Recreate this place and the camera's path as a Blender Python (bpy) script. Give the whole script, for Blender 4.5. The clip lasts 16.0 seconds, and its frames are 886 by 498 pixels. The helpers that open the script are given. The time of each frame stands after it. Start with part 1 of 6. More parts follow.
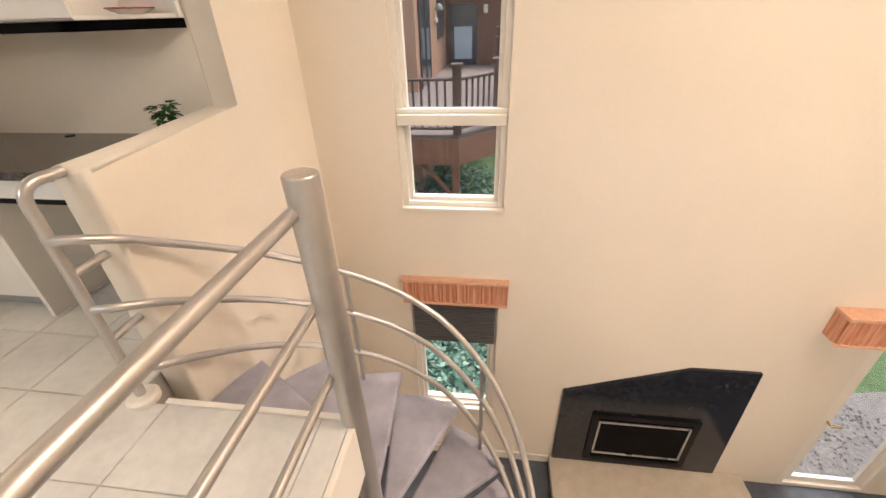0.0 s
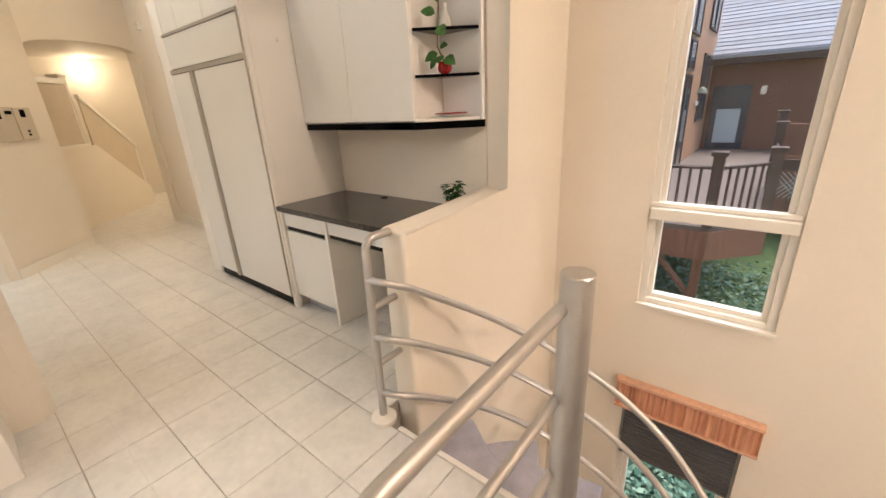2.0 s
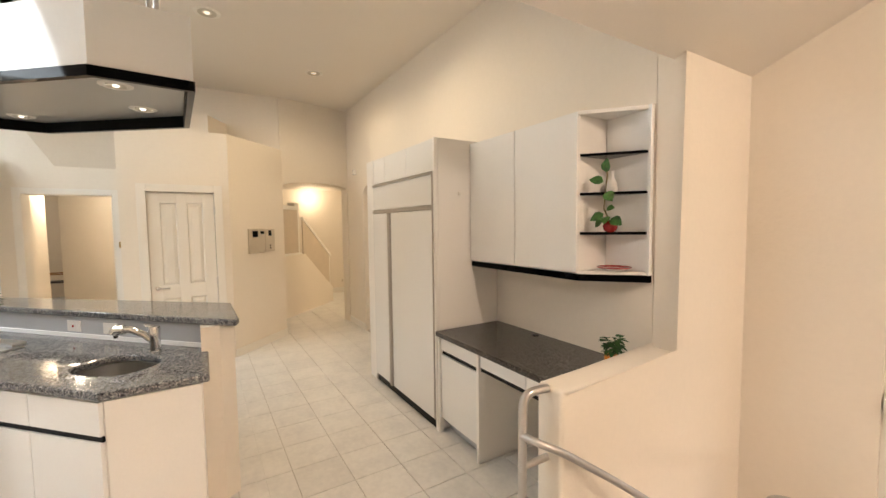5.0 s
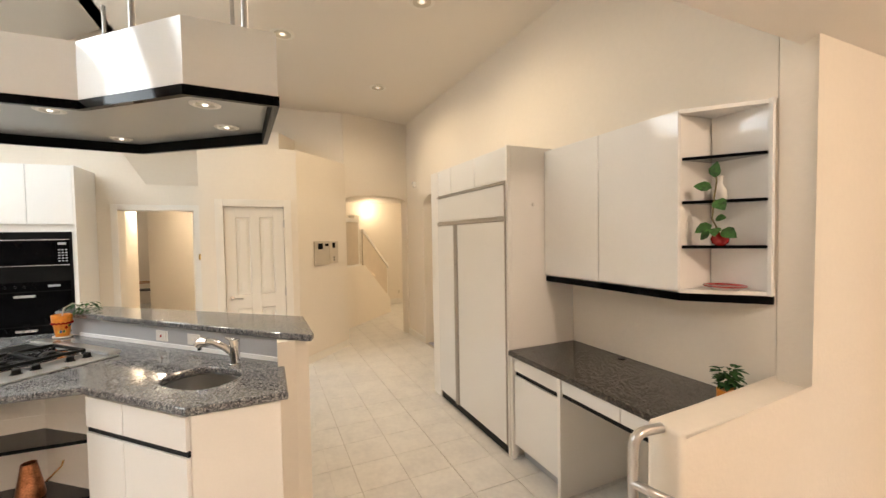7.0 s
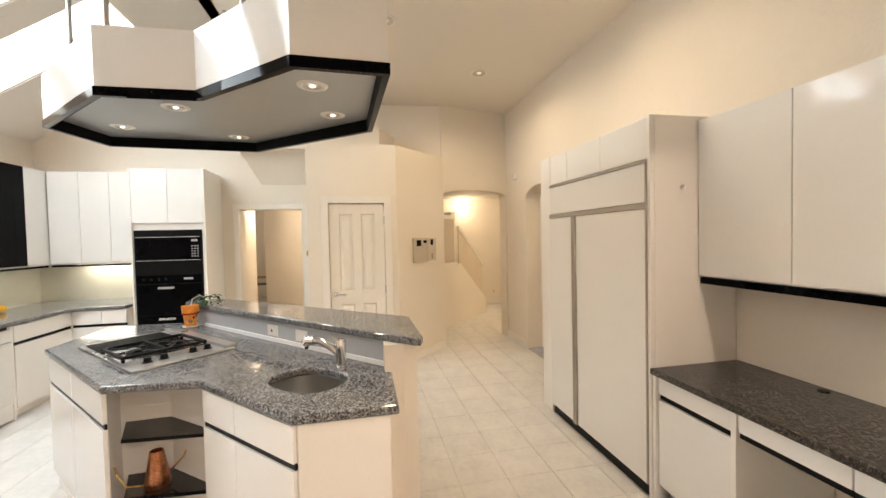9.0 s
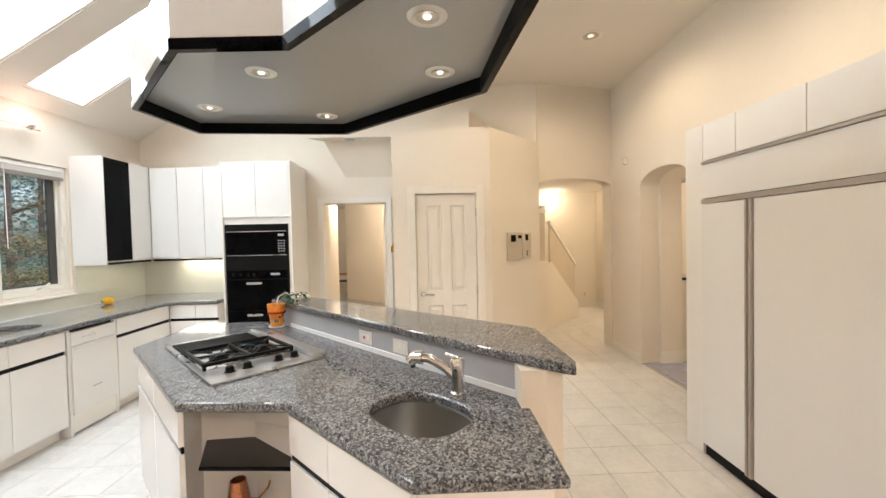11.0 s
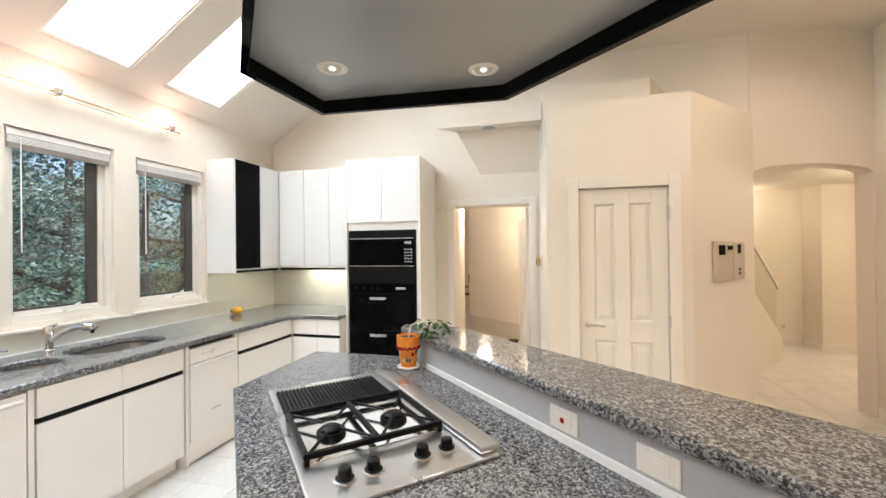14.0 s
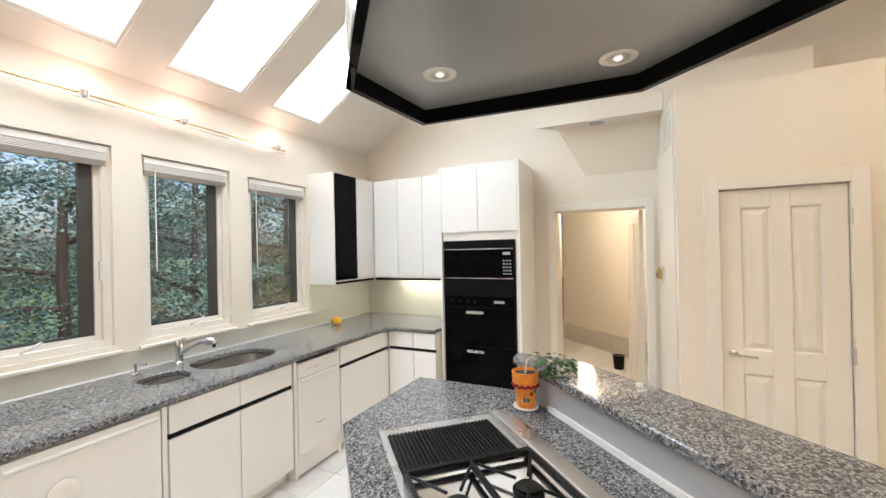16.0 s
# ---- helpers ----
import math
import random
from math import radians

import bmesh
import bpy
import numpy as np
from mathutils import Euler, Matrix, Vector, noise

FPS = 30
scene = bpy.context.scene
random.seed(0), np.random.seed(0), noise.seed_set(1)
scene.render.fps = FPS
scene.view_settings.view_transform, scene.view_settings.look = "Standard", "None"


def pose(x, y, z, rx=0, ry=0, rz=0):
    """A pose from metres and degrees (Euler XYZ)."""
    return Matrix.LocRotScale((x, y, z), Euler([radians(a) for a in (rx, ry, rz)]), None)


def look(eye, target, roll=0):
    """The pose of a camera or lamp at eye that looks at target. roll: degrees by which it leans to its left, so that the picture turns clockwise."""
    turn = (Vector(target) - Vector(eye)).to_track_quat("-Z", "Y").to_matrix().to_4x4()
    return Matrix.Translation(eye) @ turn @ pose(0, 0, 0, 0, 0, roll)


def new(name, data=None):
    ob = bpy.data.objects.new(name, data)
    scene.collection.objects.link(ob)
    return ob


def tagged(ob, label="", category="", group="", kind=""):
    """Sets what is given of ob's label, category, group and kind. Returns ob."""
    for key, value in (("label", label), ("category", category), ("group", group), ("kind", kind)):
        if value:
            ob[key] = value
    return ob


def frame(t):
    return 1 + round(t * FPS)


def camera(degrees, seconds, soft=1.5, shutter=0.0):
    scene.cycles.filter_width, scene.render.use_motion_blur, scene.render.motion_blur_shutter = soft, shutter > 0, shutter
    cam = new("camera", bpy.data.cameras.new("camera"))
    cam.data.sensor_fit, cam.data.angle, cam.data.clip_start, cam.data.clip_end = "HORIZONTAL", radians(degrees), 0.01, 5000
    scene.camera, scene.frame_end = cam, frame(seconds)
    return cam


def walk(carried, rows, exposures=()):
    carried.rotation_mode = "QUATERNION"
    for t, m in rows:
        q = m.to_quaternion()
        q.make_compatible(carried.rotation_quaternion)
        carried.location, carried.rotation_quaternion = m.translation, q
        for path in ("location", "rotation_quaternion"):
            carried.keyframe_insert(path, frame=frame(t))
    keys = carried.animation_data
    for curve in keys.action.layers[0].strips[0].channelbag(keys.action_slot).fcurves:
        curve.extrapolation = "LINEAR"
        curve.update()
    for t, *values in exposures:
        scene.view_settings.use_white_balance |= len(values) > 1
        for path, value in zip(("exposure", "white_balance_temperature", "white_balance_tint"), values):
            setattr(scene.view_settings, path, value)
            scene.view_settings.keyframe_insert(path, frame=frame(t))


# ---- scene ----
cam = camera(96.4, 16.0)
PATH = [
    (0, (0.713, 0.633, 1.311), (0.471, 2.333, 0.285), -1.9),
    (0.5, (0.645, 0.63, 1.328), (0.132, 2.295, 0.346), -2.5),
    (1, (0.614, 0.594, 1.345), (-0.164, 2.204, 0.449), -2.9),
    (1.5, (0.576, 0.578, 1.377), (-0.417, 2.117, 0.574), -2.7),
    (2, (0.558, 0.563, 1.41), (-0.632, 2.019, 0.727), -2.9),
    (2.5, (0.56, 0.513, 1.469), (-0.792, 1.873, 0.901), -2.5),
    (3, (0.548, 0.494, 1.513), (-0.935, 1.759, 1.068), -1.7),
    (3.5, (0.558, 0.493, 1.555), (-0.998, 1.707, 1.235), -1.3),
    (4, (0.557, 0.474, 1.583), (-1.057, 1.638, 1.371), -0.8),
    (6.5, (0.433, 0.372, 1.645), (-1.36, 1.255, 1.57), -0.9),
    (7, (0.348, 0.353, 1.638), (-1.474, 1.175, 1.572), -1.0),
    (7.5, (0.254, 0.331, 1.641), (-1.596, 1.088, 1.579), -0.9),
    (8, (0.162, 0.311, 1.628), (-1.723, 0.976, 1.572), -0.9),
    (8.5, (0.056, 0.313, 1.614), (-1.87, 0.849, 1.553), -1.2),
    (9, (-0.043, 0.305, 1.595), (-2.002, 0.707, 1.536), -1.3),
    (9.5, (-0.157, 0.262, 1.578), (-2.134, 0.563, 1.524), -1.4),
    (10, (-0.301, 0.198, 1.575), (-2.288, 0.424, 1.518), -1.4),
    (12.5, (-1.142, -0.109, 1.5), (-3.131, -0.318, 1.47), -0.8),
    (13, (-1.296, -0.198, 1.506), (-3.274, -0.492, 1.486), -0.6),
    (13.5, (-1.452, -0.286, 1.526), (-3.414, -0.674, 1.521), -0.7),
    (14, (-1.57, -0.371, 1.539), (-3.511, -0.853, 1.55), -0.6),
    (14.5, (-1.66, -0.48, 1.577), (-3.582, -1.034, 1.582), -0.5),
    (15, (-1.718, -0.543, 1.602), (-3.609, -1.194, 1.612), -0.8),
    (15.5, (-1.744, -0.577, 1.635), (-3.595, -1.335, 1.643), -1.1),
    (16, (-1.746, -0.606, 1.664), (-3.551, -1.467, 1.672), -1.2),
]
walk(cam, [(t, look(eye, target, roll)) for t, eye, target, roll in PATH], exposures=((0, 1.08, 6350, 10), (2, 1.02, 6450, 10), (4, 0.98, 6550, 10), (8, 1.06, 6650, 10), (10, 1.10, 6400, 10), (12.5, 1.20, 6150, 10), (14.5, 1.17, 6150, 10), (16, 1.06, 6250, 10)))

# ---- world and light ----
world = bpy.data.worlds.new("sky")
scene.world = world
world.use_nodes = True
_nt = world.node_tree
_sky = _nt.nodes.new("ShaderNodeTexSky")
_sky.sky_type, _sky.sun_disc = "NISHITA", False
_sky.sun_elevation, _sky.sun_rotation = radians(70), radians(34)
_sky.air_density, _sky.dust_density = 1.0, 4.0
_nt.links.new(_sky.outputs[0], _nt.nodes["Background"].inputs[0])
_nt.nodes["Background"].inputs[1].default_value = 0.15


def lamp(name, kind, energy, m, color=(1, 1, 1), **settings):
    data = bpy.data.lights.new(name, kind)
    data.energy, data.color = energy, color
    if kind == "AREA":
        data.shape = "RECTANGLE"
        data.size, data.size_y = settings.get("size", 1), settings.get("size_y", 1)
    elif kind == "SUN":
        data.angle = radians(settings.get("angle", 10))
    else:
        data.shadow_soft_size = settings.get("radius", 0.05)
        if kind == "SPOT":
            data.spot_size, data.spot_blend = radians(settings.get("cone", 120)), settings.get("blend", 0.9)
    ob = new(name, data)
    ob.matrix_world = m
    return tagged(ob, kind="structure")


WARM = (1.0, 0.78, 0.52)
DAY = (0.80, 0.91, 1.0)
lamp("sun", "SUN", 2.1, look((4, 6, 20), (0, 0, 0)), (1.0, 0.97, 0.92), angle=40)

# ---- materials ----


def mat(name, color, rough=0.5, metal=0.0, vary=0.08, scale=6.0, fine=80.0, bump=0.0, bump_scale=120.0, coat=0.0, tint=None, per_object=0.0, spec=0.5):
    m = bpy.data.materials.new(name)
    m.use_nodes = True
    nt = m.node_tree
    b = nt.nodes["Principled BSDF"]
    b.inputs["Roughness"].default_value, b.inputs["Metallic"].default_value = rough, metal
    b.inputs["Coat Weight"].default_value = coat
    b.inputs["Specular IOR Level"].default_value = spec
    geo = nt.nodes.new("ShaderNodeNewGeometry")

    def noise_at(size, detail):
        n = nt.nodes.new("ShaderNodeTexNoise")
        n.inputs["Scale"].default_value, n.inputs["Detail"].default_value = size, detail
        nt.links.new(geo.outputs["Position"], n.inputs["Vector"])
        return n.outputs[0]

    big, small = noise_at(scale, 3), noise_at(fine, 2)
    mixed = nt.nodes.new("ShaderNodeMath")
    mixed.operation = "MULTIPLY_ADD"
    mixed.inputs[1].default_value = 0.4
    nt.links.new(small, mixed.inputs[0])
    half = nt.nodes.new("ShaderNodeMath")
    half.operation, half.inputs[1].default_value = "MULTIPLY", 0.6
    nt.links.new(big, half.inputs[0])
    nt.links.new(half.outputs[0], mixed.inputs[2])
    last = mixed.outputs[0]
    if per_object:
        info = nt.nodes.new("ShaderNodeObjectInfo")
        add = nt.nodes.new("ShaderNodeMath")
        add.operation, add.inputs[1].default_value = "MULTIPLY_ADD", per_object
        nt.links.new(info.outputs["Random"], add.inputs[0])
        nt.links.new(last, add.inputs[2])
        last = add.outputs[0]
    ramp = nt.nodes.new("ShaderNodeValToRGB")
    lo = tint or tuple(c * (1 - vary * 2) for c in color)
    hi = tuple(min(1, c * (1 + vary)) for c in color)
    ramp.color_ramp.elements[0].position, ramp.color_ramp.elements[1].position = 0.3, 0.68
    ramp.color_ramp.elements[0].color, ramp.color_ramp.elements[1].color = (*lo, 1), (*hi, 1)
    nt.links.new(last, ramp.inputs[0])
    nt.links.new(ramp.outputs[0], b.inputs["Base Color"])
    if rough > 0.02:
        rr = nt.nodes.new("ShaderNodeMapRange")
        rr.inputs[3].default_value, rr.inputs[4].default_value = rough * 0.8, min(1, rough * 1.25)
        nt.links.new(big, rr.inputs[0])
        nt.links.new(rr.outputs[0], b.inputs["Roughness"])
    if bump:
        bp = nt.nodes.new("ShaderNodeBump")
        bp.inputs["Strength"].default_value, bp.inputs["Distance"].default_value = 1.0, bump
        nt.links.new(noise_at(bump_scale, 3), bp.inputs["Height"])
        nt.links.new(bp.outputs[0], b.inputs["Normal"])
    return m


def glow(name, color, strength):
    m = bpy.data.materials.new(name)
    m.use_nodes = True
    b = m.node_tree.nodes["Principled BSDF"]
    b.inputs["Base Color"].default_value = (*color, 1)
    b.inputs["Emission Color"].default_value, b.inputs["Emission Strength"].default_value = (*color, 1), strength
    return m


def granite(name, stops, rough=0.1, size=120, warm=(1.0, 1.0, 1.0)):
    """Polished granite: interlocked mineral grains of several greys, in looser light and dark drifts."""
    m = mat(name, (0.2, 0.2, 0.2), rough, spec=0.5)
    nt = m.node_tree
    b = nt.nodes["Principled BSDF"]
    geo = nt.nodes.new("ShaderNodeNewGeometry")

    def noise(scale, detail):
        n = nt.nodes.new("ShaderNodeTexNoise")
        n.inputs["Scale"].default_value, n.inputs["Detail"].default_value = scale, detail
        nt.links.new(geo.outputs["Position"], n.inputs["Vector"])
        return n

    def grains(scale):
        warp = noise(scale * 0.55, 4)
        mixv = nt.nodes.new("ShaderNodeVectorMath")
        mixv.operation = "MULTIPLY_ADD"
        k = 1.6 / scale
        mixv.inputs[1].default_value = (k, k, k)
        nt.links.new(warp.outputs["Color"], mixv.inputs[0])
        nt.links.new(geo.outputs["Position"], mixv.inputs[2])
        cells = nt.nodes.new("ShaderNodeTexVoronoi")
        cells.inputs["Scale"].default_value = scale
        nt.links.new(mixv.outputs[0], cells.inputs["Vector"])
        sep = nt.nodes.new("ShaderNodeSeparateColor")
        nt.links.new(cells.outputs["Color"], sep.inputs[0])
        return sep.outputs[0]

    def blend(a, b_, share):
        n = nt.nodes.new("ShaderNodeMix")
        n.inputs[0].default_value = share
        nt.links.new(a, n.inputs[2])
        nt.links.new(b_, n.inputs[3])
        return n.outputs[0]

    tone = blend(blend(grains(size), grains(size * 2.3), 0.36), noise(9, 3).outputs[0], 0.16)
    ramp = nt.nodes.new("ShaderNodeValToRGB")
    cr = ramp.color_ramp
    cr.elements[0].position, cr.elements[0].color = stops[0][0], (*stops[0][1], 1)
    cr.elements[1].position, cr.elements[1].color = stops[-1][0], (*stops[-1][1], 1)
    for p, c in stops[1:-1]:
        cr.elements.new(p).color = (*c, 1)
    nt.links.new(tone, ramp.inputs[0])
    nt.links.new(ramp.outputs[0], b.inputs["Base Color"])
    return m


def streaked(name, dark, light, axis, rough=0.5, scale=9.0):
    """Streaks along one axis: wood grain, bark, gathered cloth."""
    m = mat(name, light, rough)
    nt = m.node_tree
    geo = nt.nodes.new("ShaderNodeNewGeometry")
    mul = nt.nodes.new("ShaderNodeVectorMath")
    mul.operation = "MULTIPLY"
    s = [scale * 6] * 3
    s["xyz".index(axis)] = scale * 0.35
    mul.inputs[1].default_value = s
    n = nt.nodes.new("ShaderNodeTexNoise")
    n.inputs["Scale"].default_value, n.inputs["Detail"].default_value = 1.0, 4
    nt.links.new(geo.outputs["Position"], mul.inputs[0])
    nt.links.new(mul.outputs[0], n.inputs["Vector"])
    ramp = nt.nodes.new("ShaderNodeValToRGB")
    ramp.color_ramp.elements[0].position, ramp.color_ramp.elements[1].position = 0.3, 0.7
    ramp.color_ramp.elements[0].color, ramp.color_ramp.elements[1].color = (*dark, 1), (*light, 1)
    nt.links.new(n.outputs[0], ramp.inputs[0])
    nt.links.new(ramp.outputs[0], nt.nodes["Principled BSDF"].inputs["Base Color"])
    bp = nt.nodes.new("ShaderNodeBump")
    bp.inputs["Distance"].default_value = 0.002
    nt.links.new(n.outputs[0], bp.inputs["Height"])
    nt.links.new(bp.outputs[0], nt.nodes["Principled BSDF"].inputs["Normal"])
    return m


def glass(name, tint=(1, 1, 1), rough=0.0):
    m = bpy.data.materials.new(name)
    m.use_nodes = True
    nt = m.node_tree
    nt.nodes.remove(nt.nodes["Principled BSDF"])
    clear, gloss = nt.nodes.new("ShaderNodeBsdfTransparent"), nt.nodes.new("ShaderNodeBsdfGlossy")
    clear.inputs[0].default_value, gloss.inputs["Roughness"].default_value = (*tint, 1), rough
    mix = nt.nodes.new("ShaderNodeMixShader")
    facing, power, gain = nt.nodes.new("ShaderNodeLayerWeight"), nt.nodes.new("ShaderNodeMath"), nt.nodes.new("ShaderNodeMath")
    facing.inputs[0].default_value = 0.5
    power.operation, power.inputs[1].default_value = "POWER", 4.5
    gain.operation, gain.inputs[1].default_value, gain.inputs[2].default_value = "MULTIPLY_ADD", 0.9, 0.035
    nt.links.new(facing.outputs["Facing"], power.inputs[0])
    nt.links.new(power.outputs[0], gain.inputs[0])
    nt.links.new(gain.outputs[0], mix.inputs[0])
    nt.links.new(clear.outputs[0], mix.inputs[1])
    nt.links.new(gloss.outputs[0], mix.inputs[2])
    nt.links.new(mix.outputs[0], nt.nodes["Material Output"].inputs[0])
    return m


WALL = mat("cream wall paint", (0.80, 0.73, 0.63), 0.55, vary=0.015, scale=1.2, fine=30, bump=0.0012, bump_scale=55, spec=0.3)
CEIL = mat("ceiling paint", (0.80, 0.745, 0.67), 0.7, vary=0.012, scale=1.0, bump=0.0006, bump_scale=70, spec=0.2)
TRIM = mat("white trim paint", (0.82, 0.78, 0.71), 0.3, vary=0.015, scale=4)
LACQ = mat("white lacquer", (0.83, 0.815, 0.785), 0.07, vary=0.012, scale=1.5, coat=0.0, spec=0.36)
LAMIN = mat("white laminate", (0.83, 0.80, 0.755), 0.3, vary=0.015, scale=2)
BLACK = mat("black gloss", (0.002, 0.002, 0.0025), 0.05, vary=0.2, spec=0.06)
BLACKM = mat("black matt", (0.004, 0.004, 0.004), 0.38, vary=0.2, spec=0.14)
GRAN = granite("granite", ((0.14, (0.014, 0.014, 0.016)), (0.32, (0.045, 0.046, 0.050)), (0.46, (0.115, 0.117, 0.124)), (0.58, (0.185, 0.187, 0.192)), (0.72, (0.275, 0.272, 0.265)), (0.88, (0.42, 0.41, 0.385))), 0.09, 150)
DARKGRAN = granite("dark granite", ((0.15, (0.008, 0.007, 0.007)), (0.42, (0.022, 0.020, 0.019)), (0.60, (0.062, 0.054, 0.048)), (0.86, (0.17, 0.148, 0.13))), 0.12, 125)
BLACKIN = mat("black matt paint", (0.003, 0.003, 0.003), 0.6, vary=0.2, spec=0.1)
STEEL = mat("brushed steel", (0.62, 0.61, 0.60), 0.28, 1.0, vary=0.06, scale=8, fine=300)
SINKM = mat("satin sink steel", (0.52, 0.505, 0.48), 0.34, 1.0, vary=0.06, scale=8, fine=300)
ALU = mat("satin aluminium trim", (0.44, 0.40, 0.355), 0.42, 0.5, vary=0.03, scale=6)
CHROME = mat("chrome", (0.75, 0.74, 0.73), 0.12, 1.0, vary=0.03)
RAILM = mat("silver rail paint", (0.52, 0.50, 0.48), 0.32, 0.75, vary=0.05, scale=12, fine=200)
TILE = mat("marble tile", (0.71, 0.69, 0.655), 0.34, vary=0.05, scale=5.5, fine=26, tint=(0.59, 0.575, 0.555), per_object=0.10, bump=0.0004, bump_scale=40)
GROUT = mat("grout", (0.50, 0.46, 0.41), 0.9, vary=0.1)
CARPET = mat("lavender grey carpet", (0.47, 0.46, 0.53), 0.95, vary=0.14, scale=9, fine=260, bump=0.004, bump_scale=350, spec=0.1)
DARKFLOOR = mat("dark carpet", (0.10, 0.11, 0.13), 0.95, vary=0.15, bump=0.003, bump_scale=300, spec=0.1)
SLATE = mat("black granite slab", (0.018, 0.021, 0.028), 0.12, vary=0.3, scale=20, fine=200)
STONE = mat("beige limestone", (0.52, 0.46, 0.38), 0.45, vary=0.09, scale=8, fine=90, bump=0.0006)
SHADE = mat("grey cellular shade", (0.085, 0.082, 0.085), 0.9, vary=0.1)
VALANCE = streaked("salmon gathered cloth", (0.48, 0.19, 0.10), (0.74, 0.40, 0.25), "z", 0.7, 9)
WINWHITE = mat("white window frame", (0.81, 0.765, 0.69), 0.3, vary=0.015)
WINDARK = mat("dark sash", (0.06, 0.055, 0.05), 0.4, vary=0.1)
GLASS = glass("window glass")
SMOKED = glass("smoked glass shelf", (0.30, 0.30, 0.30))
SPLASH = mat("satin metal backsplash", (0.68, 0.67, 0.60), 0.36, 0.4, vary=0.05, scale=3, fine=150)
BARGREY = mat("grey laminate", (0.42, 0.43, 0.45), 0.3, vary=0.03)
HOODGREY = mat("satin grey panel", (0.40, 0.40, 0.385), 0.33, 0.35, vary=0.03, scale=2)
OUTLET = mat("ivory plastic", (0.78, 0.72, 0.62), 0.35, vary=0.03)
PANELB = mat("beige plastic", (0.58, 0.51, 0.41), 0.5, vary=0.05)
BRASS = mat("brass", (0.62, 0.44, 0.18), 0.25, 1.0, vary=0.08)
COPPER = mat("aged copper", (0.48, 0.20, 0.10), 0.32, 1.0, vary=0.35, scale=25, fine=120)
LEAF = mat("leaf green", (0.05, 0.15, 0.03), 0.5, vary=0.4, scale=30)
LEAFDK = mat("dark leaf green", (0.03, 0.085, 0.022), 0.6, vary=0.4, scale=40, spec=0.2)
STEM = mat("stem", (0.16, 0.13, 0.05), 0.6)
SOIL = mat("soil", (0.03, 0.02, 0.015), 0.95, vary=0.3)
RED = mat("red glaze", (0.35, 0.012, 0.012), 0.12, vary=0.15)
ORANGE = mat("orange painted clay", (0.78, 0.27, 0.03), 0.35, vary=0.15, scale=30)
YELLOW = mat("yellow glaze", (0.78, 0.52, 0.04), 0.35, vary=0.1)
FRUITY = mat("yellow squash", (0.80, 0.45, 0.02), 0.4, vary=0.12, scale=40)
FRUITG = mat("green squash", (0.06, 0.13, 0.03), 0.4, vary=0.2)
BLUE = mat("blue glaze", (0.03, 0.12, 0.35), 0.3, vary=0.1)
CERAMIC = mat("white ceramic", (0.82, 0.79, 0.74), 0.15, vary=0.02)
WHITELINE = mat("white caulk", (0.85, 0.85, 0.85), 0.4, vary=0.02)
LAMPGLOW = glow("lamp glow", (1.0, 0.88, 0.70), 0.55)
HOODGLOW = glow("halogen glow", (1.0, 0.92, 0.80), 1.2)

# ---- mesh tools ----
BASE = {}


def thing(name, at, label, category, group="", kind=""):
    e = new(name)
    e.empty_display_size = 0.1
    e.location = at
    BASE[e.name] = Vector(at)
    return tagged(e, label, category, group, kind)


def part(name, bm, material, parent=None, label="", smooth=False):
    mesh = bpy.data.meshes.new(name)
    base = BASE[parent.name] if parent else Vector((0, 0, 0))
    bmesh.ops.translate(bm, verts=bm.verts, vec=-base)
    bmesh.ops.recalc_face_normals(bm, faces=bm.faces)
    if smooth:
        for f in bm.faces:
            f.smooth = True
    bm.to_mesh(mesh)
    bm.free()
    mesh.materials.append(material)
    if smooth:
        mesh.set_sharp_from_angle(angle=radians(38))
    ob = new(name, mesh)
    if parent:
        ob.parent = parent
    BASE[ob.name] = base
    return tagged(ob, label)


def setting(name, bm, material, label, category, smooth=False):
    return tagged(part(name, bm, material, None, "", smooth), label, category, "", "structure")


def box(bm, x0, x1, y0, y1, z0, z1, bevel=0.0, m=None):
    x0, x1, y0, y1, z0, z1 = min(x0, x1), max(x0, x1), min(y0, y1), max(y0, y1), min(z0, z1), max(z0, z1)
    r = bmesh.ops.create_cube(bm, size=1)
    vs = r["verts"]
    for v in vs:
        v.co = Vector((x0 + (v.co.x + 0.5) * (x1 - x0), y0 + (v.co.y + 0.5) * (y1 - y0), z0 + (v.co.z + 0.5) * (z1 - z0)))
    if m:
        bmesh.ops.transform(bm, matrix=m, verts=vs)
    if bevel:
        es = list({e for v in vs for e in v.link_edges})
        bmesh.ops.bevel(bm, geom=es, offset=bevel, segments=2, affect="EDGES", profile=0.6)
    return bm


def B(x0, x1, y0, y1, z0, z1, bevel=0.003, m=None):
    return box(bmesh.new(), x0, x1, y0, y1, z0, z1, bevel, m)


